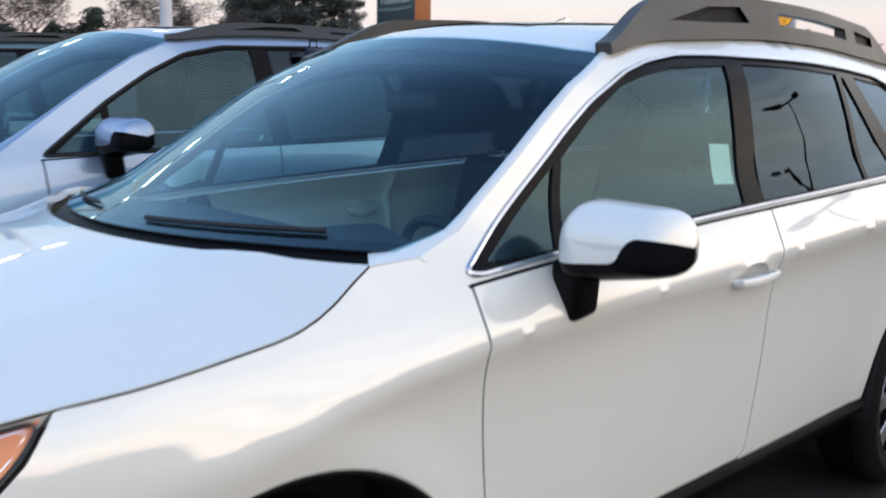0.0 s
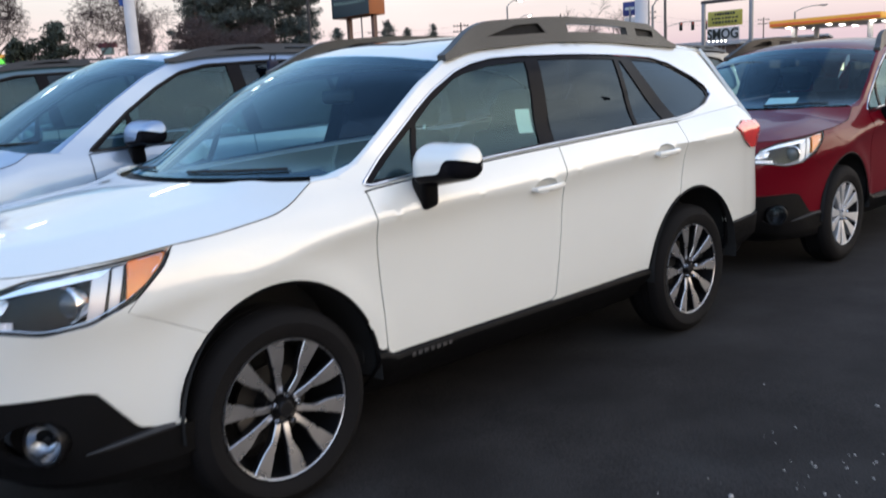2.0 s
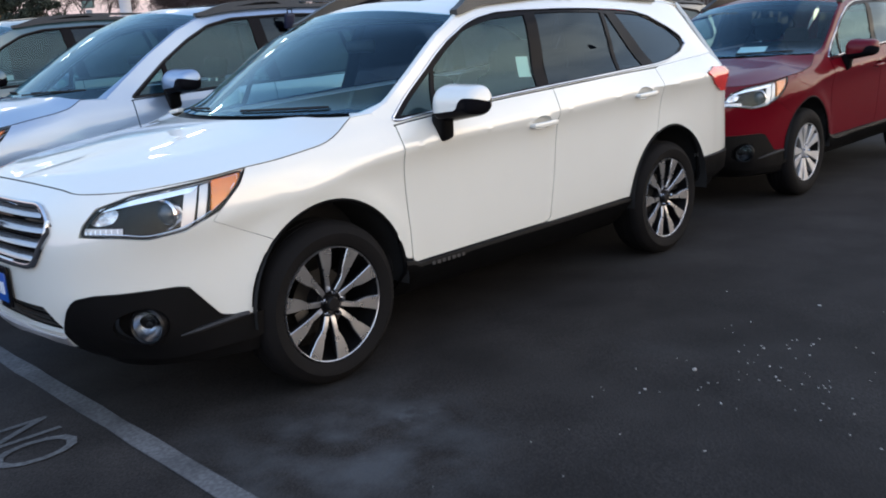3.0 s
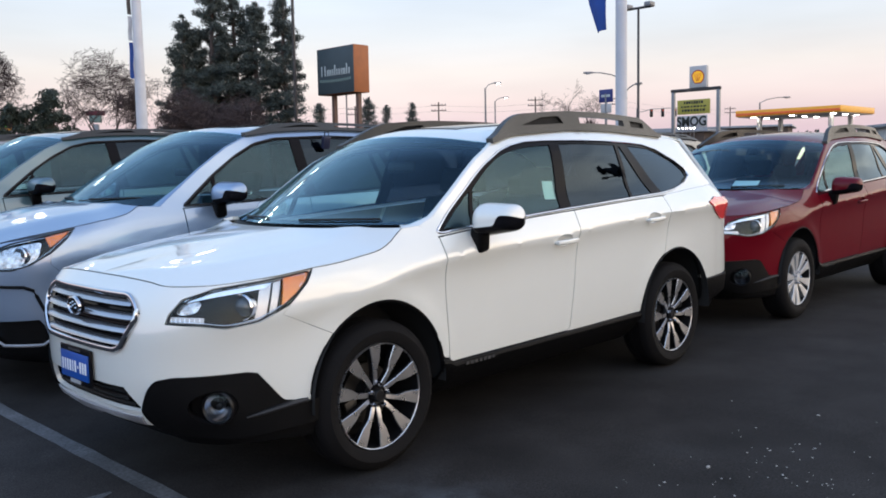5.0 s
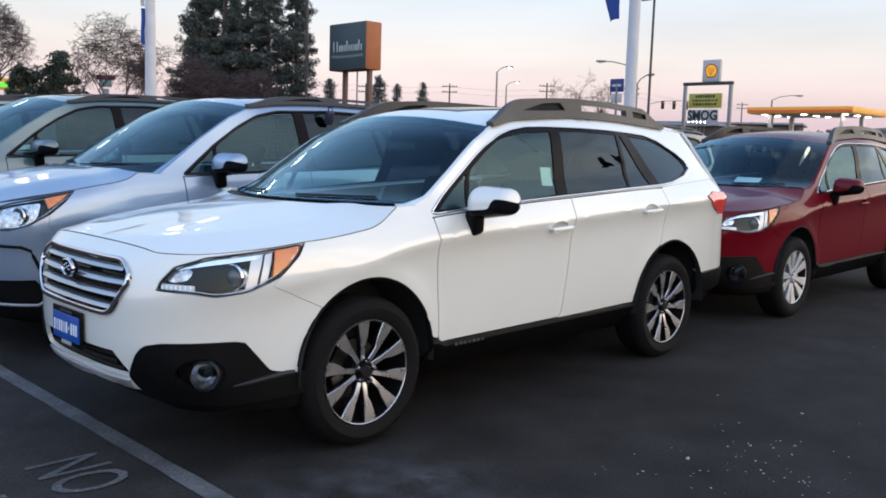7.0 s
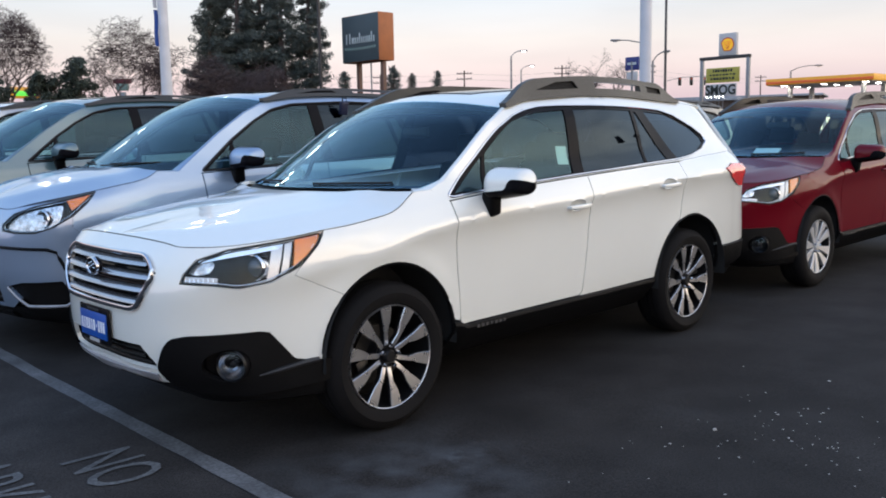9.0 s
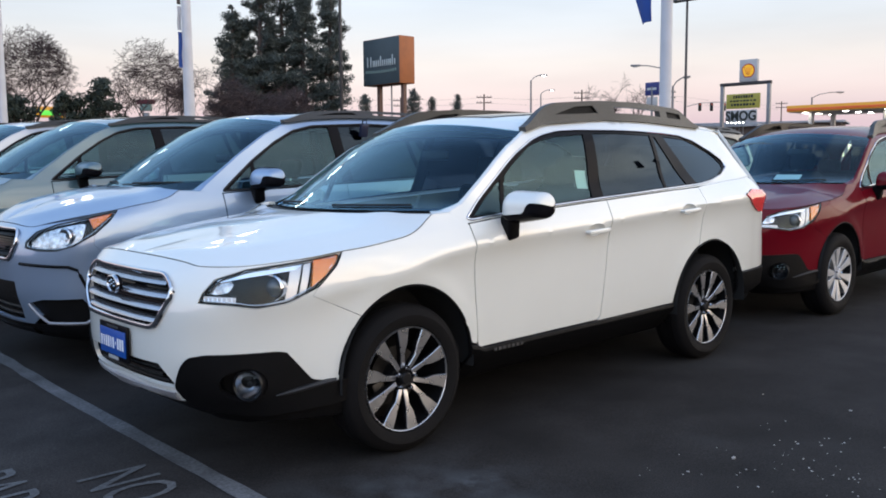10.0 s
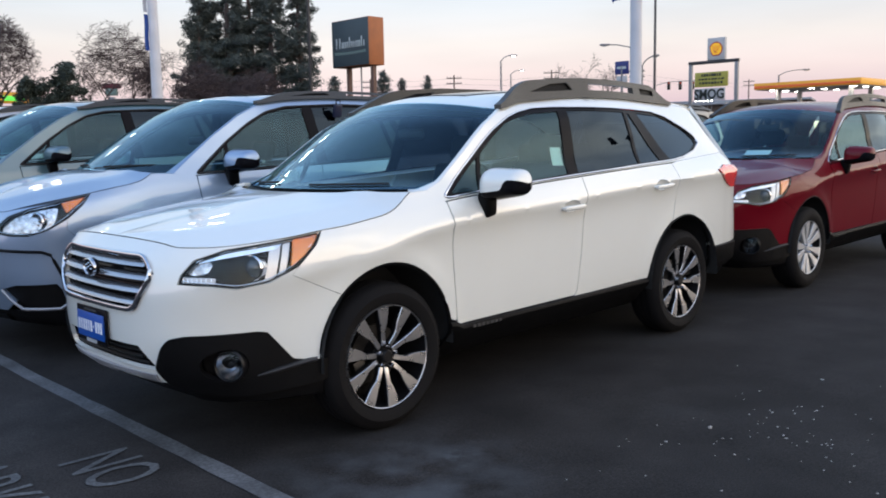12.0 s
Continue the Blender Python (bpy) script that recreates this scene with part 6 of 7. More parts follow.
def cobra_lamp(x, y, h, reach, turn, lit, label):
    z0 = ground_z(y)
    p = empty("street_lamp", pose(x, y, z0, 0, 0, turn))
    part("shaft", lathe([(0.14, 0), (0.08, h)], 12), M_GALV, p)
    part("arm", tube([(0, 0, h - 0.05), (reach * 0.3, 0, h + 0.30), (reach * 0.7, 0, h + 0.48), (reach, 0, h + 0.5)], 0.045, 6), M_GALV, p)
    head = part("lamp_head", box(reach + 0.25, 0, h + 0.50, 0.75, 0.28, 0.14, 0.05), M_GALV, p)
    part("diffuser", box(reach + 0.28, 0, h + 0.41, 0.34, 0.20, 0.08, 0.03), M_LAMPLIT if lit else M_PALECLOTH, head, "lit lamp glass" if lit else "unlit lamp glass")
    return tagged(p, label, "street lamp")


cobra_lamp(-62.86, -56.15, 9.0, 1.0, 128, True, "grey street lamp with a lit head")
cobra_lamp(-86.0, -75.2, 9.8, 1.2, 128, True, "grey street lamp with a lit head")
cobra_lamp(-54.5, -34.5, 7.7, 2.3, -45, False, "grey street lamp with a long curved arm")
cobra_lamp(-54.6, -34.2, 6.6, 1.9, 60, False, "grey street lamp with a long curved arm")
cobra_lamp(-84.9, -37.5, 7.2, 2.6, 138, False, "grey street lamp with a long arm")
cobra_lamp(-95.0, -12.0, 8.0, 2.4, 100, False, "grey street lamp with a long arm")


def utility_pole(x, y, h):
    p = empty("utility_pole", pose(x, y, ground_z(y), 0, 0, 40))
    part("shaft", lathe([(0.17, 0), (0.12, h), (0, h)], 10), M_WOODPOLE, p)
    for dz in (0.5, 1.4):
        arm = part("crossarm", box(0, 0, h - dz, 0.12, 2.6, 0.14, 0.02), M_WOODPOLE, p)
        for yy in (-1.15, -0.6, 0.6, 1.15):
            part("insulator", lathe([(0.05, 0), (0.07, 0.1), (0.04, 0.2), (0, 0.2)], 8, Matrix.Translation((0, yy, h - dz + 0.07))), M_GALV, arm)
    return tagged(p, "weathered wooden utility pole with crossarms", "utility pole", "utility poles")


for ux, uy, uh in ((-102, -102, 12.0), (-113, -89.9, 12.5), (-121, -78.5, 12.3), (-92, -112, 11.6), (-192.4, -94.9, 13.9), (-80, -128, 11.5)):
    utility_pole(ux, uy, uh)
for za in (11.6, 10.7):
    wire = tube([(-80, -128, za), (-86, -120, za - 0.4), (-92, -112, za), (-97, -107, za - 0.3), (-102, -102, za), (-108, -96, za - 0.4), (-113, -89.9, za), (-117, -84, za - 0.4), (-121, -78.5, za), (-156, -87, za + 0.2), (-192.4, -94.9, za + 1.6)], 0.011, 4)
    tagged(part("power_line", wire, M_RUBBER), "thin black power line between poles", "cable")

# ---------------------------------------------------------------- signs
M_SIGNGREEN = mat("dark_green_sign_face", (0.038, 0.058, 0.066), rough=0.55, grain=0.12, scale=1.2, fine=0.08)
M_SIGNORANGE = mat("orange_brown_sign_side", (0.36, 0.115, 0.035), rough=0.6, grain=0.12, scale=1.5)
M_SIGNPALE = mat("pale_sign_lettering", (0.50, 0.54, 0.52), rough=0.6, grain=0.05)
M_SIGNMUTED = mat("muted_sign_lettering", (0.17, 0.24, 0.21), rough=0.6, grain=0.05)
M_BROWNPOST = mat("brown_steel_post", (0.12, 0.06, 0.04), rough=0.6, grain=0.15)
M_SIGNYELLOW = mat("faded_yellow_board", (0.42, 0.36, 0.06), rough=0.6, grain=0.15, scale=1.0)
M_SIGNDARK = mat("dark_sign_letters", (0.02, 0.025, 0.02), rough=0.6, grain=0.1)
M_SIGNWHITE = mat("grey_white_sign_board", (0.50, 0.48, 0.47), rough=0.6, grain=0.06)
M_LOGOYELLOW = mat("lit_yellow_sign_shape", (0.80, 0.42, 0.02), rough=0.5, emit=(1.0, 0.45, 0.02), emit_power=0.45)
M_LOGORED = mat("red_sign_shape", (0.45, 0.05, 0.02), rough=0.5, grain=0.05)
M_SIGNBLUE = mat("dark_blue_sign_face", (0.02, 0.03, 0.16), rough=0.5, grain=0.1)

og = empty("pylon_sign", pose(-32.3, -39.9, ground_z(-39.9)))
ZB, ZT = 6.08, 9.10
part("cabinet", box(-0.635, -1.92, (ZB + ZT) / 2, 1.26, 3.82, ZT - ZB, 0.04), M_SIGNORANGE, og, "orange-brown sign cabinet")
part("face", box(0.010, -1.92, (ZB + ZT) / 2, 0.05, 3.76, ZT - ZB - 0.06, 0.01), M_SIGNGREEN, og, "dark green sign face")
lx0 = -3.42
for wd, tall in ((0.62, 0.66), (0.30, 0.40), (0.38, 0.40), (0.40, 0.66), (0.40, 0.40), (0.30, 0.40), (0.42, 0.66)):
    low = 7.28
    part("lettering_bar", box(0.045, lx0 + wd * 0.18, low + tall / 2, 0.02, 0.10, tall, 0.008), M_SIGNPALE, og)
    part("lettering_bar", box(0.045, lx0 + wd * 0.74, low + min(tall, 0.40 if wd < 0.6 else 0.66) / 2, 0.02, 0.10, min(tall, 0.40 if wd < 0.6 else 0.66), 0.008), M_SIGNPALE, og)
    lx0 += wd + 0.04
for k in range(14):
    part("lettering_bar", box(0.045, -3.45 + 0.235 * k, 6.98 - 0.05 * math.sin(math.pi * k / 13), 0.02, 0.15, 0.17, 0.006), M_SIGNMUTED, og)
for yy in (-2.85, -0.35):
    part("post", box(-0.6, yy, ZB / 2, 0.28, 0.28, ZB, 0.02), M_BROWNPOST, og)
part("cable_post", tube([(-0.6, -1.6, 0), (-0.6, -1.6, ZB)], 0.05, 6), M_GALV, og)
tagged(og, "large dark green pylon sign with orange-brown sides", "sign")

fs = empty("frame_sign", pose(-66.2, -34.6, ground_z(-34.6)))
for yy in (-2.15, 2.15):
    part("post", box(0, yy, 3.7, 0.28, 0.28, 7.4, 0.03), M_GALV, fs)
part("crossbar", box(0, 0, 7.42, 0.28, 4.7, 0.28, 0.03), M_DARKPOLE, fs)
yb = part("yellow_board", box(0.05, -0.15, 5.95, 0.14, 3.1, 1.25, 0.02), M_SIGNYELLOW, fs, "faded yellow notice board")
for zz, ww, hh in ((6.33, 1.9, 0.24), (5.98, 2.5, 0.14), (5.66, 2.3, 0.20)):
    for k in range(8):
        part("writing_bar", box(0.13, -0.15 - ww / 2 + ww * (k + 0.5) / 8, zz, 0.02, ww / 8 * (0.8 if k % 3 else 0.55), hh, 0.004), M_SIGNDARK, yb)
tb = part("letter_board", box(0.05, -0.3, 4.68, 0.10, 2.9, 1.05, 0.02), M_SIGNWHITE, fs, "pale letter board")
t = text_mesh("SMOG", 1.22, 0.02, 0.035)
t.transform(Matrix.Translation((0.125, -0.3, 4.66)) @ Matrix(((0, 0, 1, 0), (1, 0, 0, 0), (0, 1, 0, 0), (0, 0, 0, 1))) @ Matrix.Diagonal((0.84, 0.95, 1, 1)))
part("lettering", t, M_SIGNDARK, tb, smooth=False)
lb = part("logo_board", box(0.0, 0.30, 8.50, 0.35, 1.62, 1.85, 0.03), M_SIGNWHITE, fs, "square white sign box")
outline_pts = [(0.30 + 0.62 * math.cos(radians(a)) * (1.0 if a <= 180 else 0.86), 8.48 + 0.60 * math.sin(radians(a)) * (1.0 if a <= 180 else 1.0)) for a in range(-40, 221, 13)] + [(0.0, 7.92), (0.60, 7.92)]
part("red_outline", panel(outline_pts, [], lambda y, z: Vector((0.19, y, z)), 0.3, 0.01), M_LOGORED, lb)
part("yellow_shape", panel([(0.30 + (y - 0.30) * 0.84, 8.44 + (z - 8.44) * 0.84) for y, z in outline_pts], [], lambda y, z: Vector((0.205, y, z)), 0.3, 0.01), M_LOGOYELLOW, lb, "lit yellow shape")
for k in range(-2, 3):
    part("red_rib", tube([(0.21, 0.30 + 0.05 * k, 8.12), (0.21, 0.30 + 0.17 * k, 8.78)], 0.018, 4), M_LOGORED, lb)
tagged(fs, "grey frame sign with yellow board and letter board", "sign")

bs_ = empty("road_sign", pose(-24.85, -15.7, ground_z(-15.7)))
part("post", lathe([(0.05, 0), (0.05, 3.9)], 10), M_GALV, bs_)
part("panel", box(0.0, 0, 3.82, 0.06, 0.62, 0.50, 0.02), M_SIGNBLUE, bs_, "dark blue sign panel")
part("writing_bar", box(0.035, 0, 3.82, 0.01, 0.40, 0.09), M_SIGNPALE, bs_)
part("small_panel", box(0.0, 0, 3.34, 0.05, 0.50, 0.36, 0.02), M_SIGNWHITE, bs_, "pale small panel")
tagged(bs_, "small blue sign over a pale panel on a post", "sign")

rs_ = empty("roadside_sign", pose(-23.9, -59.3, ground_z(-59.3), 0, 0, 45))
part("post", box(0, 0, 2.38, 0.35, 0.35, 4.76, 0.02), M_GALV, rs_)
part("cap", box(0, 0, 5.56, 0.4, 1.3, 0.36, 0.05), mat("dark_red_sign_cap", (0.16, 0.03, 0.04), rough=0.6, grain=0.1), rs_, "dark red sign cap")
part("panel", box(0.05, 0, 5.13, 0.4, 0.8, 0.5, 0.03), M_SIGNMUTED, rs_, "grey sign panel")
tagged(rs_, "small dark red sign over a grey panel on a post", "sign")

def traffic_mast(x, y, turn, reach):
    """A signal post with a long arm that carries three hanging signal heads."""
    tr = empty("traffic_light", pose(x, y, ground_z(y), 0, 0, turn))
    part("post", lathe([(0.16, 0), (0.11, 8.3), (0, 8.32)], 10), M_GALV, tr)
    part("mast_arm", tube([(0, 0, 7.75), (reach * 0.4, 0, 8.22), (reach + 0.3, 0, 8.34)], 0.045, 6), M_GALV, tr)
    for xx in (reach * 0.37, reach * 0.67, reach):
        hd = part("signal_head", box(xx, -0.1, 7.70, 0.38, 0.30, 1.05, 0.05), M_SIGNDARK, tr, "black signal head")
        for q in (-0.33, 0, 0.33):
            part("lens", lathe([(0, 0.03), (0.12, 0.0)], 12, Matrix.Translation((xx, -0.26, 7.70 + q)) @ Matrix.Rotation(radians(90), 4, "X")), M_LOGORED if q > 0 else M_GLOSSBLACK, hd)
    return tagged(tr, "traffic signals hanging from a grey mast arm", "traffic light")


traffic_mast(-97.4, -60.2, 137, 5.05)

# ---------------------------------------------------------------- filling station and low buildings
M_CANOPY = mat("yellow_canopy_panel", (0.75, 0.36, 0.03), rough=0.45, grain=0.06, scale=1.0, emit=(1.0, 0.40, 0.03), emit_power=0.12)
M_CANOPYRED = mat("red_canopy_stripe", (0.70, 0.13, 0.03), rough=0.45, grain=0.06, emit=(1.0, 0.16, 0.02), emit_power=0.1)
M_STUCCO = mat("pale_stucco", (0.48, 0.47, 0.45), rough=0.9, grain=0.1, scale=0.8, bump=0.2, bump_scale=20)
M_DARKWALL = mat("dark_brown_stucco", (0.085, 0.062, 0.052), rough=0.9, grain=0.15, scale=0.8)
M_ROOF = mat("grey_roof_sheet", (0.30, 0.31, 0.33), rough=0.6, grain=0.1, scale=1.5)
M_WINDOWDARK = mat("dark_window_glass", (0.02, 0.025, 0.03), rough=0.08, grain=0.1)
M_LITWINDOW = mat("lit_shop_window", (0.5, 0.45, 0.35), rough=0.4, emit=(1.0, 0.82, 0.55), emit_power=1.6)
M_GREENLIT = mat("green_lit_sign", (0.1, 0.5, 0.08), rough=0.5, emit=(0.15, 0.9, 0.08), emit_power=0.7)

st = empty("station_canopy", pose(-86.0, -33.25, ground_z(-30)))
part("roof", box(0, 0, 5.95, 9.0, 10.5, 0.62, 0.06), M_CANOPY, st, "yellow canopy roof")
part("stripe", box(4.53, 0, 5.86, 0.05, 10.4, 0.24, 0.01), M_CANOPYRED, st)
part("soffit", box(0, 0, 5.60, 8.6, 10.2, 0.06, 0.01), M_SIGNWHITE, st)
for xx in (-2.5, 2.5):
    for yy in (-3.6, 3.6):
        part("column", box(xx, yy, 2.8, 0.4, 0.4, 5.6, 0.03), M_SIGNWHITE, st)
for xx in (-3, 0, 3):
    for yy in (-4.0, 0.0, 4.0):
        part("canopy_light", box(xx, yy, 5.56, 0.42, 0.42, 0.04, 0.01), M_LAMPLIT, st)
tagged(st, "yellow filling station canopy on white columns", "canopy")
for xx in (-88.5, -83.5):
    for yy in (-37, -31):
        pm_ = empty("fuel_pump", pose(xx, yy + 1.2, ground_z(yy)))
        part("body", box(0, 0, 1.0, 0.6, 1.0, 2.0, 0.05), M_SIGNWHITE, pm_)
        part("display", box(0.31, 0, 1.45, 0.02, 0.7, 0.6, 0.01), M_LITWINDOW, pm_)
        tagged(pm_, "white fuel pump under the canopy", "fuel pump", "fuel pumps")


def low_building(x, y, sx_, sy_, h, wall, turn, label, windows=6, lit=False, eave=0.5):
    b = empty("building", pose(x, y, ground_z(y), 0, 0, turn))
    part("wall", box(0, 0, h / 2, sx_, sy_, h, 0.02), wall, b)
    rf = bmesh.new()
    box(0, 0, h + 0.14, sx_ + eave * 2, sy_ + eave * 2, 0.28, 0.04, bm=rf)
    part("roof", rf, M_ROOF, b)
    for k in range(windows):
        yy = -sy_ / 2 + sy_ * (k + 0.5) / windows
        wn = part("window", box(sx_ / 2 + 0.01, yy, h * 0.52, 0.06, sy_ / windows * 0.62, h * 0.42, 0.01), M_DARKPOLE, b)
        part("pane", box(sx_ / 2 + 0.045, yy, h * 0.52, 0.02, sy_ / windows * 0.54, h * 0.36, 0.004), M_LITWINDOW if lit and k % 3 != 1 else M_WINDOWDARK, wn)
    return tagged(b, label, "building")


low_building(-98, -32, 8, 22, 3.6, M_STUCCO, 0, "pale station shop with lit windows", 9, True)
low_building(-77.7, -16.6, 8, 22, 3.9, M_STUCCO, -47, "long pale building with a grey roof", 7)
low_building(-112, -60, 10, 26, 5.6, M_DARKWALL, 20, "low dark building far behind the lot", 11, True)
low_building(-80, -46, 6, 11, 4.2, M_DARKWALL, 10, "low dark shop with lit windows", 8, True)
for k in range(6):
    bl_ = empty("lot_lamp", pose(-72.68 - 0.28 * k, -40.36 + 0.26 * k, ground_z(-40)))
    part("post", lathe([(0.03, 0), (0.025, 4.38)], 6), M_GALV, bl_)
    part("bulb", lathe([(0.0, 4.37), (0.05, 4.40), (0.065, 4.45), (0.045, 4.50), (0.0, 4.52)], 10), M_LAMPLIT, bl_, "lit white bulb")
    tagged(bl_, "small lit lamp on a thin post", "lamp", "lot lamps")
gs = empty("lit_sign", pose(-18.1, -62.4, ground_z(-62)))
part("post", box(0, 0, 2.2, 0.3, 0.3, 4.4, 0.02), M_GALV, gs)
part("panel", box(0, 0, 4.75, 2.5, 0.3, 0.80, 0.03), M_CANOPY, gs, "orange lit panel")
part("green_panel", box(0.1, 0.17, 4.70, 1.5, 0.05, 0.36, 0.02), M_GREENLIT, gs, "green lit panel")
tagged(gs, "small orange and green lit sign behind trees", "sign")

# ---------------------------------------------------------------- trees
M_BARK = mat("grey_brown_bark", (0.085, 0.062, 0.055), rough=0.95, grain=0.25, scale=6, bump=0.5, bump_scale=40)
M_TWIG = mat("brown_twigs", (0.060, 0.042, 0.042), rough=0.95, grain=0.2, scale=3)


def leaf_mat(name, dark, light):
    m = mat(name, dark, rough=0.75, grain=0.3, scale=0.9)
    nt = m.node_tree
    b = nt.nodes["Principled BSDF"]
    geo = nt.nodes.new("ShaderNodeNewGeometry")
    rp = nt.nodes.new("ShaderNodeValToRGB")
    rp.color_ramp.elements[0].color, rp.color_ramp.elements[1].color = (*dark, 1), (*light, 1)
    nt.links.new(geo.outputs["Random Per Island"], rp.inputs["Fac"])
    nt.links.new(rp.outputs["Color"], b.inputs["Base Color"])
    return m


M_NEEDLE = leaf_mat("pine_needles", (0.040, 0.055, 0.050), (0.090, 0.105, 0.092))
M_LEAF = leaf_mat("dark_evergreen_leaves", (0.017, 0.027, 0.019), (0.042, 0.056, 0.042))
M_DRYLEAF = leaf_mat("brown_dry_brush", (0.060, 0.043, 0.042), (0.105, 0.078, 0.076))
M_DRYTWIG = mat("purple_brown_twigs", (0.070, 0.050, 0.050), rough=0.95, grain=0.2, scale=3)


def sticks(runs, sides=3):
    """Thin tapering limbs, each a run of (point, radius) pairs, as one bmesh."""
    verts, faces = [], []
    for run in runs:
        base = len(verts)
        for i, (p, rad) in enumerate(run):
            d = (run[min(i + 1, len(run) - 1)][0] - run[max(i - 1, 0)][0]).normalized()
            u = d.cross(Vector((0, 0, 1)) if abs(d.z) < 0.9 else Vector((1, 0, 0))).normalized()
            v = d.cross(u)
            for k in range(sides):
                a = 2 * math.pi * k / sides
                verts.append(p + (u * math.cos(a) + v * math.sin(a)) * rad)
        for i in range(len(run) - 1):
            for k in range(sides):
                q = (k + 1) % sides
                faces.append((base + i * sides + k, base + i * sides + q, base + (i + 1) * sides + q, base + (i + 1) * sides + k))
    me = bpy.data.meshes.new("sticks")
    me.from_pydata([tuple(v) for v in verts], [], faces)
    bm = bmesh.new()
    bm.from_mesh(me)
    bpy.data.meshes.remove(me)
    return bm


def leaves(centres, radius, per, size, seed, stretch=1.0, width=0.45):
    """Small leaf blades, in clumps round the given centres, as one bmesh."""
    r = np.random.RandomState(seed)
    n = len(centres) * per
    c = np.repeat(np.array(centres), per, 0)
    rad = np.repeat(np.array(radius), per)[:, None] if np.ndim(radius) else radius
    d = r.normal(size=(n, 3))
    d /= np.linalg.norm(d, axis=1)[:, None]
    p = c + d * rad * (r.rand(n, 1) ** 0.5) * (1, 1, 0.75)
    a = r.normal(size=(n, 3))
    a /= np.linalg.norm(a, axis=1)[:, None]
    b = np.cross(a, r.normal(size=(n, 3)))
    b /= np.linalg.norm(b, axis=1)[:, None]
    s = size * (0.6 + 0.8 * r.rand(n, 1))
    quad = np.stack([p - a * s * stretch, p + b * s * width, p + a * s * stretch, p - b * s * width], 1).reshape(-1, 3)
    me = bpy.data.meshes.new("leaves")
    me.from_pydata(quad.tolist(), [], np.arange(len(quad)).reshape(-1, 4).tolist())
    bm = bmesh.new()
    bm.from_mesh(me)
    bpy.data.meshes.remove(me)
    return bm


def pine(x, y, h, w, seed, label, per=85):
    r = random.Random(seed)
    t = empty("pine_tree", pose(x, y, ground_z(y), 0, 0, r.uniform(0, 360)))
    trunk = [(Vector((0.1 * math.sin(k), 0.08 * math.cos(k * 1.7), h * k / 8)), 0.30 * (1 - k / 9.5) + 0.03) for k in range(9)]
    runs, centres, rad = [], [], []
    z = h * 0.10
    while z < h * 0.985:
        f = z / h
        # uneven storeys: long limbs, short limbs and bare gaps
        ln = w * min(1.0, (1.0 - f) * 1.75) ** 0.9 * r.choice((1.0, 0.9, 0.75, 0.55)) + 0.22
        for k in range(r.choice((3, 4, 5))):
            a = r.uniform(0, 6.283)
            lk = ln * r.uniform(0.5, 1.12)
            tip = Vector((lk * math.cos(a), lk * math.sin(a), z + lk * r.uniform(-0.10, 0.40)))
            runs.append([(Vector((0, 0, z)), 0.05), (Vector((tip.x * 0.5, tip.y * 0.5, z + 0.04)), 0.035), (tip, 0.012)])
            m_ = max(2, int(lk / 0.42))
            for q in range(m_):
                g = 0.30 + 0.70 * (q + 1) / m_
                centres.append((tip.x * g + r.gauss(0, 0.10), tip.y * g + r.gauss(0, 0.10), z + (tip.z - z) * g + r.gauss(0.05, 0.10)))
                rad.append(r.uniform(0.26, 0.54))
        z += r.uniform(0.24, 0.50)
    centres.append((0, 0, h))
    rad.append(0.22)
    part("trunk", sticks([trunk] + runs, 5), M_BARK, t)
    part("crown", leaves(centres, rad, per, 0.115, seed, 1.25, 0.22), M_NEEDLE, t, "dark green needle foliage", smooth=False)
    return tagged(t, label, "tree", "pine trees")


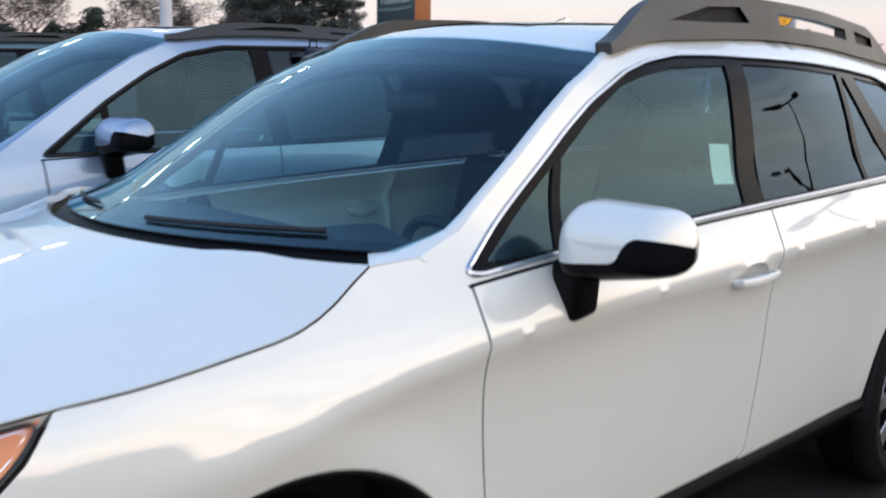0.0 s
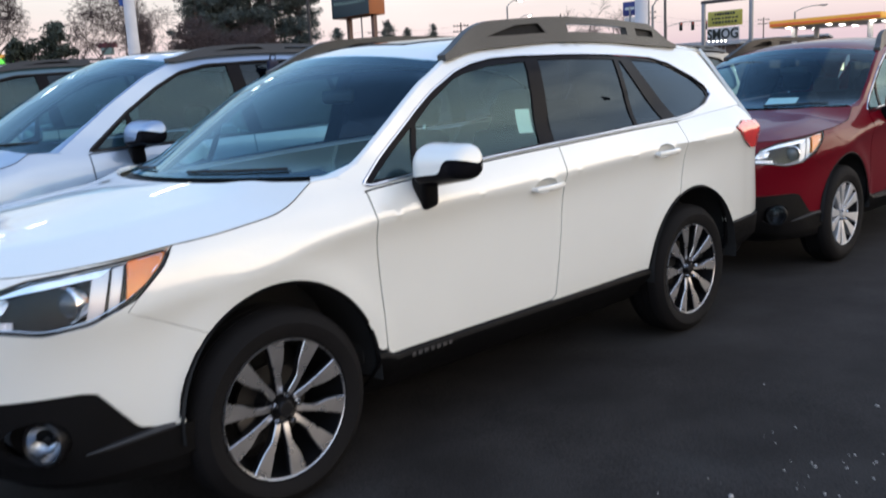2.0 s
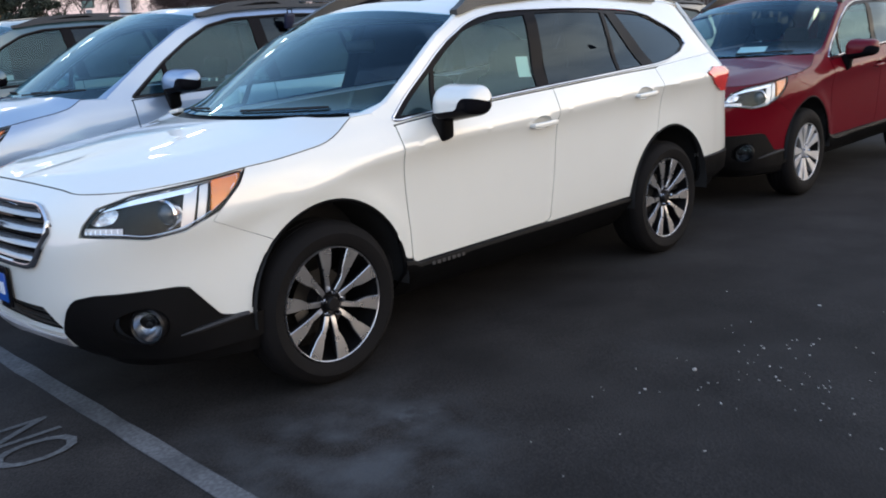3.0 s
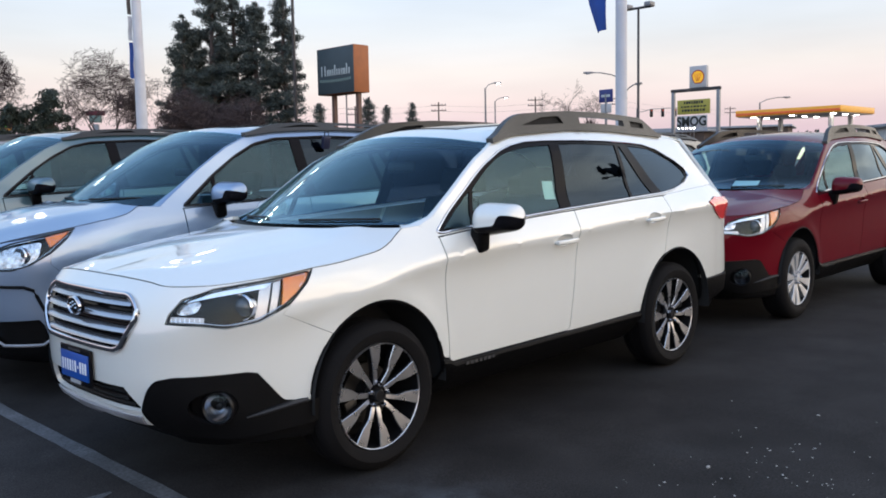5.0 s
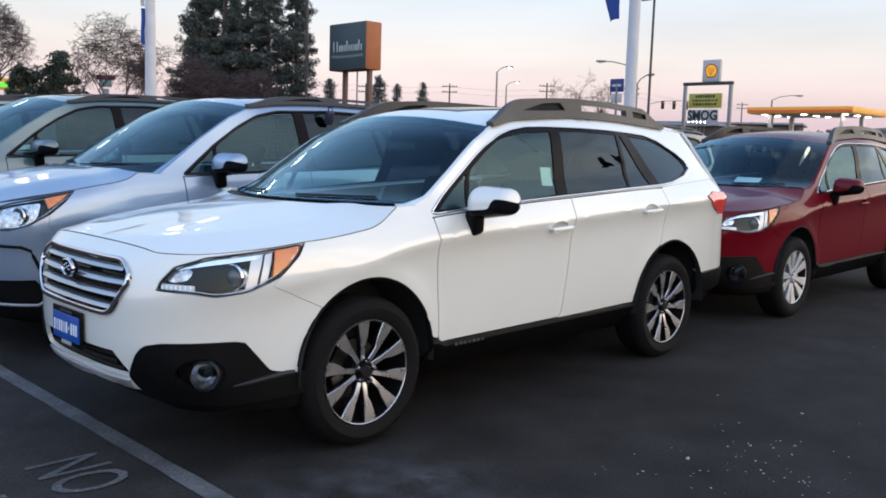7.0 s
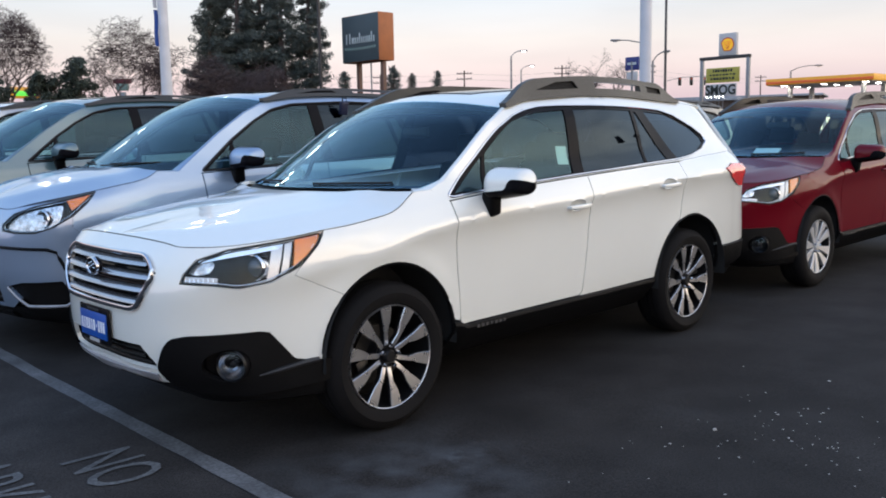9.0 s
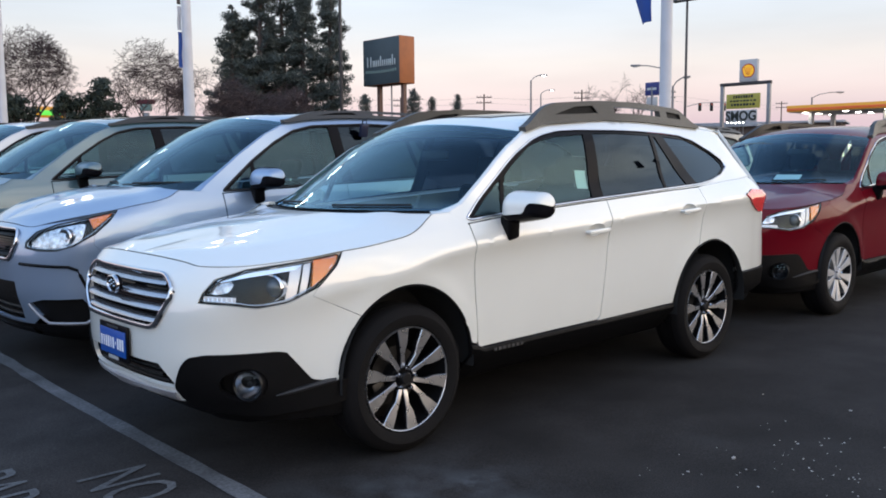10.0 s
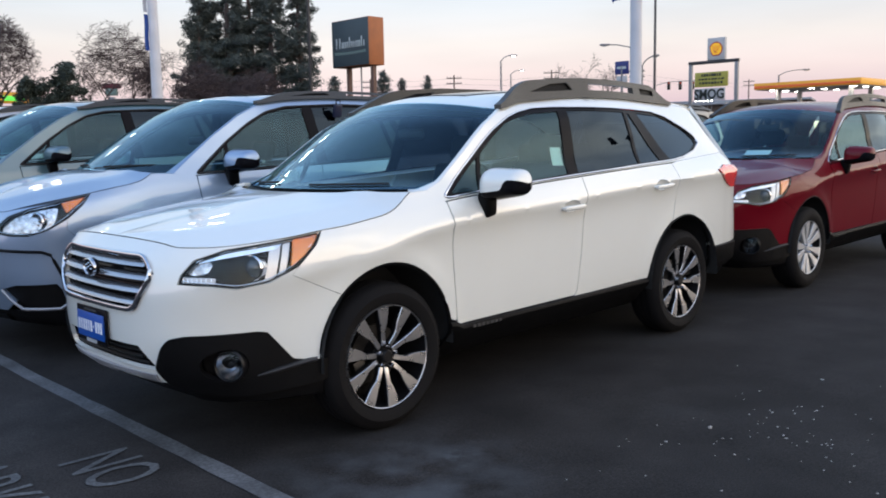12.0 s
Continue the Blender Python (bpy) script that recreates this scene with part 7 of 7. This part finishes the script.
def bare_tree(x, y, h, w, seed, label, material=None, spread=0.8, depth=8):
    """A leafless tree whose limbs fork again and again inside a domed outline of width w."""
    r = random.Random(seed)
    t = empty("bare_tree", pose(x, y, ground_z(y)))
    limb, twig = [], []

    def outside(p):
        k = 0.40 if p.z > 0.60 * h else 0.34
        return (p.x**2 + p.y**2) / (w / 2) ** 2 + ((p.z - 0.60 * h) / (k * h)) ** 2 > 1.0 + r.uniform(-0.12, 0.10)

    def grow(p, d, ln, rad, level):
        n = 4 if level < 3 else 3
        q, dd, pts, cut = p.copy(), d.copy(), [(p, rad)], False
        for k in range(n):
            dd = (dd + Vector((r.gauss(0, 0.22), r.gauss(0, 0.22), r.gauss(0.05 if level < 3 else -0.07, 0.16)))).normalized()
            q = q + dd * (ln / n)
            pts.append((q.copy(), max(rad * (1 - 0.42 * (k + 1) / n), 0.009)))
            if level >= 2 and outside(q):
                cut = True
                break
        (limb if level < 3 else twig).append(pts)
        if level >= depth - (r.random() < 0.5) or (cut and level > 5):
            return
        kids = r.choice((4, 5)) if level == 0 else r.choice((2, 3, 3) if level < 3 else (3, 3, 4))
        turn = r.uniform(0, 6.283)
        for k in range(kids):
            az = turn + 6.283 * k / kids + r.gauss(0, 0.35)
            side = Vector((math.cos(az), math.sin(az), r.gauss(0.35 if level < 3 else 0.05, 0.35))).normalized()
            if cut:
                side = (side + Vector((-q.x, -q.y, 0.62 * h - q.z)).normalized() * 0.9).normalized()
            nd = (dd * (0.80 if level else 0.62) + side * spread * (0.85 if level else 1.0)).normalized()
            b0 = pts[-1] if k < 2 or level == 0 else pts[-2]
            grow(b0[0], nd, ln * r.uniform(0.68, 0.86), b0[1] * (0.66 if level == 0 else 0.78), level + 1)

    grow(Vector((0, 0, 0)), Vector((r.gauss(0, 0.05), r.gauss(0, 0.05), 1)), h * 0.30, h * 0.026, 0)
    part("trunk", sticks(limb, 6), M_BARK, t)
    part("twig_crown", sticks(twig), material or M_TWIG, t, "fine bare twigs", smooth=False)
    return tagged(t, label, "tree", "bare trees")


def bush(x, y, w, h, seed, material, label, name="bush", cat="bush", size=0.10, per=90, stretch=1.2, width=0.40):
    r = random.Random(seed)
    t = empty(name, pose(x, y, ground_z(y)))
    runs, centres, rad = [], [], []
    for k in range(max(14, int(w * h * 8))):
        a, rr, zz = r.uniform(0, 6.283), math.sqrt(r.random()), r.random()
        prof = max((1 - abs(2 * zz - 0.8) ** 2.2 * 0.55) if zz < 0.9 else 0.5, 0.2) * r.uniform(0.75, 1.12)
        c = Vector((w / 2 * rr * math.cos(a) * prof, w / 2 * rr * math.sin(a) * prof, h * (0.05 + 0.93 * zz)))
        centres.append(tuple(c))
        rad.append(r.uniform(0.22, 0.52))
        runs.append([(Vector((c.x * 0.15, c.y * 0.15, 0)), 0.05), (Vector((c.x * 0.6, c.y * 0.6, c.z * 0.6)), 0.03), (c, 0.01)])
    part("branchwork", sticks(runs), M_BARK, t, smooth=False)
    part("foliage", leaves(centres, rad, per, size, seed, stretch, width), material, t, smooth=False)
    return tagged(t, label, cat)


pine(-27.6, -52.9, 12.0, 1.9, 11, "tall slender dark green pine tree")
pine(-29.3, -51.8, 15.0, 2.7, 12, "tall broad dark green pine tree")
pine(-30.9, -51.6, 14.4, 2.6, 15, "tall dark green pine tree in a clump")
pine(-28.7, -53.4, 11.2, 2.0, 16, "dark green pine tree in a clump")
pine(-31.4, -49.5, 12.8, 1.9, 13, "tall dark green pine tree with a pointed top")
pine(-32.8, -48.2, 13.1, 2.0, 14, "tall open-crowned dark green pine tree")
bare_tree(-12.3, -48.4, 8.9, 5.0, 109, "broad leafless tree with spreading limbs")
bare_tree(-18.6, -46.2, 8.7, 4.6, 153, "round leafless tree with fine twigs")
bare_tree(-23.0, -48.4, 7.2, 3.4, 201, "small leafless tree beside pines")
bare_tree(-9.4, -49.0, 7.5, 4.4, 113, "leafless tree at the edge of the lot")
bare_tree(-24.9, -48.0, 6.6, 3.8, 240, "brown leafless tree in front of pines", M_DRYTWIG)
bare_tree(-27.6, -46.4, 6.4, 4.0, 244, "brown leafless tree in front of pines", M_DRYTWIG)
bush(-25.6, -48.8, 5.2, 5.6, 31, M_DRYLEAF, "brown leafless thicket in front of pines", "thicket", "thicket", 0.12, 45, 2.2, 0.08)
bush(-28.0, -47.2, 4.6, 5.4, 33, M_DRYLEAF, "brown leafless thicket in front of pines", "thicket", "thicket", 0.12, 45, 2.2, 0.08)
bush(-12.6, -43.0, 2.4, 4.7, 41, M_LEAF, "dense dark evergreen bush")
bush(-14.2, -42.5, 2.5, 5.6, 42, M_LEAF, "tall dense dark evergreen bush")
bush(-10.3, -44.5, 3.4, 4.6, 43, M_LEAF, "low dark evergreen bush")
for (cx_, cy_, ch_, cw_, sd) in ((-67.3, -79.6, 9.8, 2.6, 51), (-82.3, -93.1, 10.2, 1.6, 52), (-78.2, -83.3, 9.8, 1.8, 53), (-75.0, -86.0, 7.0, 1.8, 54), (-56.6, -75.4, 8.3, 3.0, 55), (-53.0, -77.0, 7.5, 3.2, 56)):
    pine(cx_, cy_, ch_, cw_ * 0.75, sd, "small dark conifer on the far side", 40)
bare_tree(-92.5, -67.3, 13.2, 3.6, 61, "upright leafless tree far behind", None, 0.45, 7)
bare_tree(-89.5, -69.0, 11.6, 3.0, 62, "upright leafless tree far behind", None, 0.45, 7)
bare_tree(-94.0, -65.2, 11.8, 2.4, 63, "slim leafless tree far behind", None, 0.45, 7)

far = []
r_far = random.Random(9)
for k in range(900):
    a = radians(150 + 130 * k / 900)
    d_ = r_far.uniform(190, 240)
    far.append((d_ * math.cos(a), d_ * math.sin(a), r_far.uniform(0.5, 6.5) * (1.3 if r_far.random() < 0.15 else 1)))
tagged(part("far_trees", leaves(far, 2.2, 40, 0.6, 77), M_LEAF, smooth=False), "dark line of far trees along the horizon", "trees", kind="stuff")
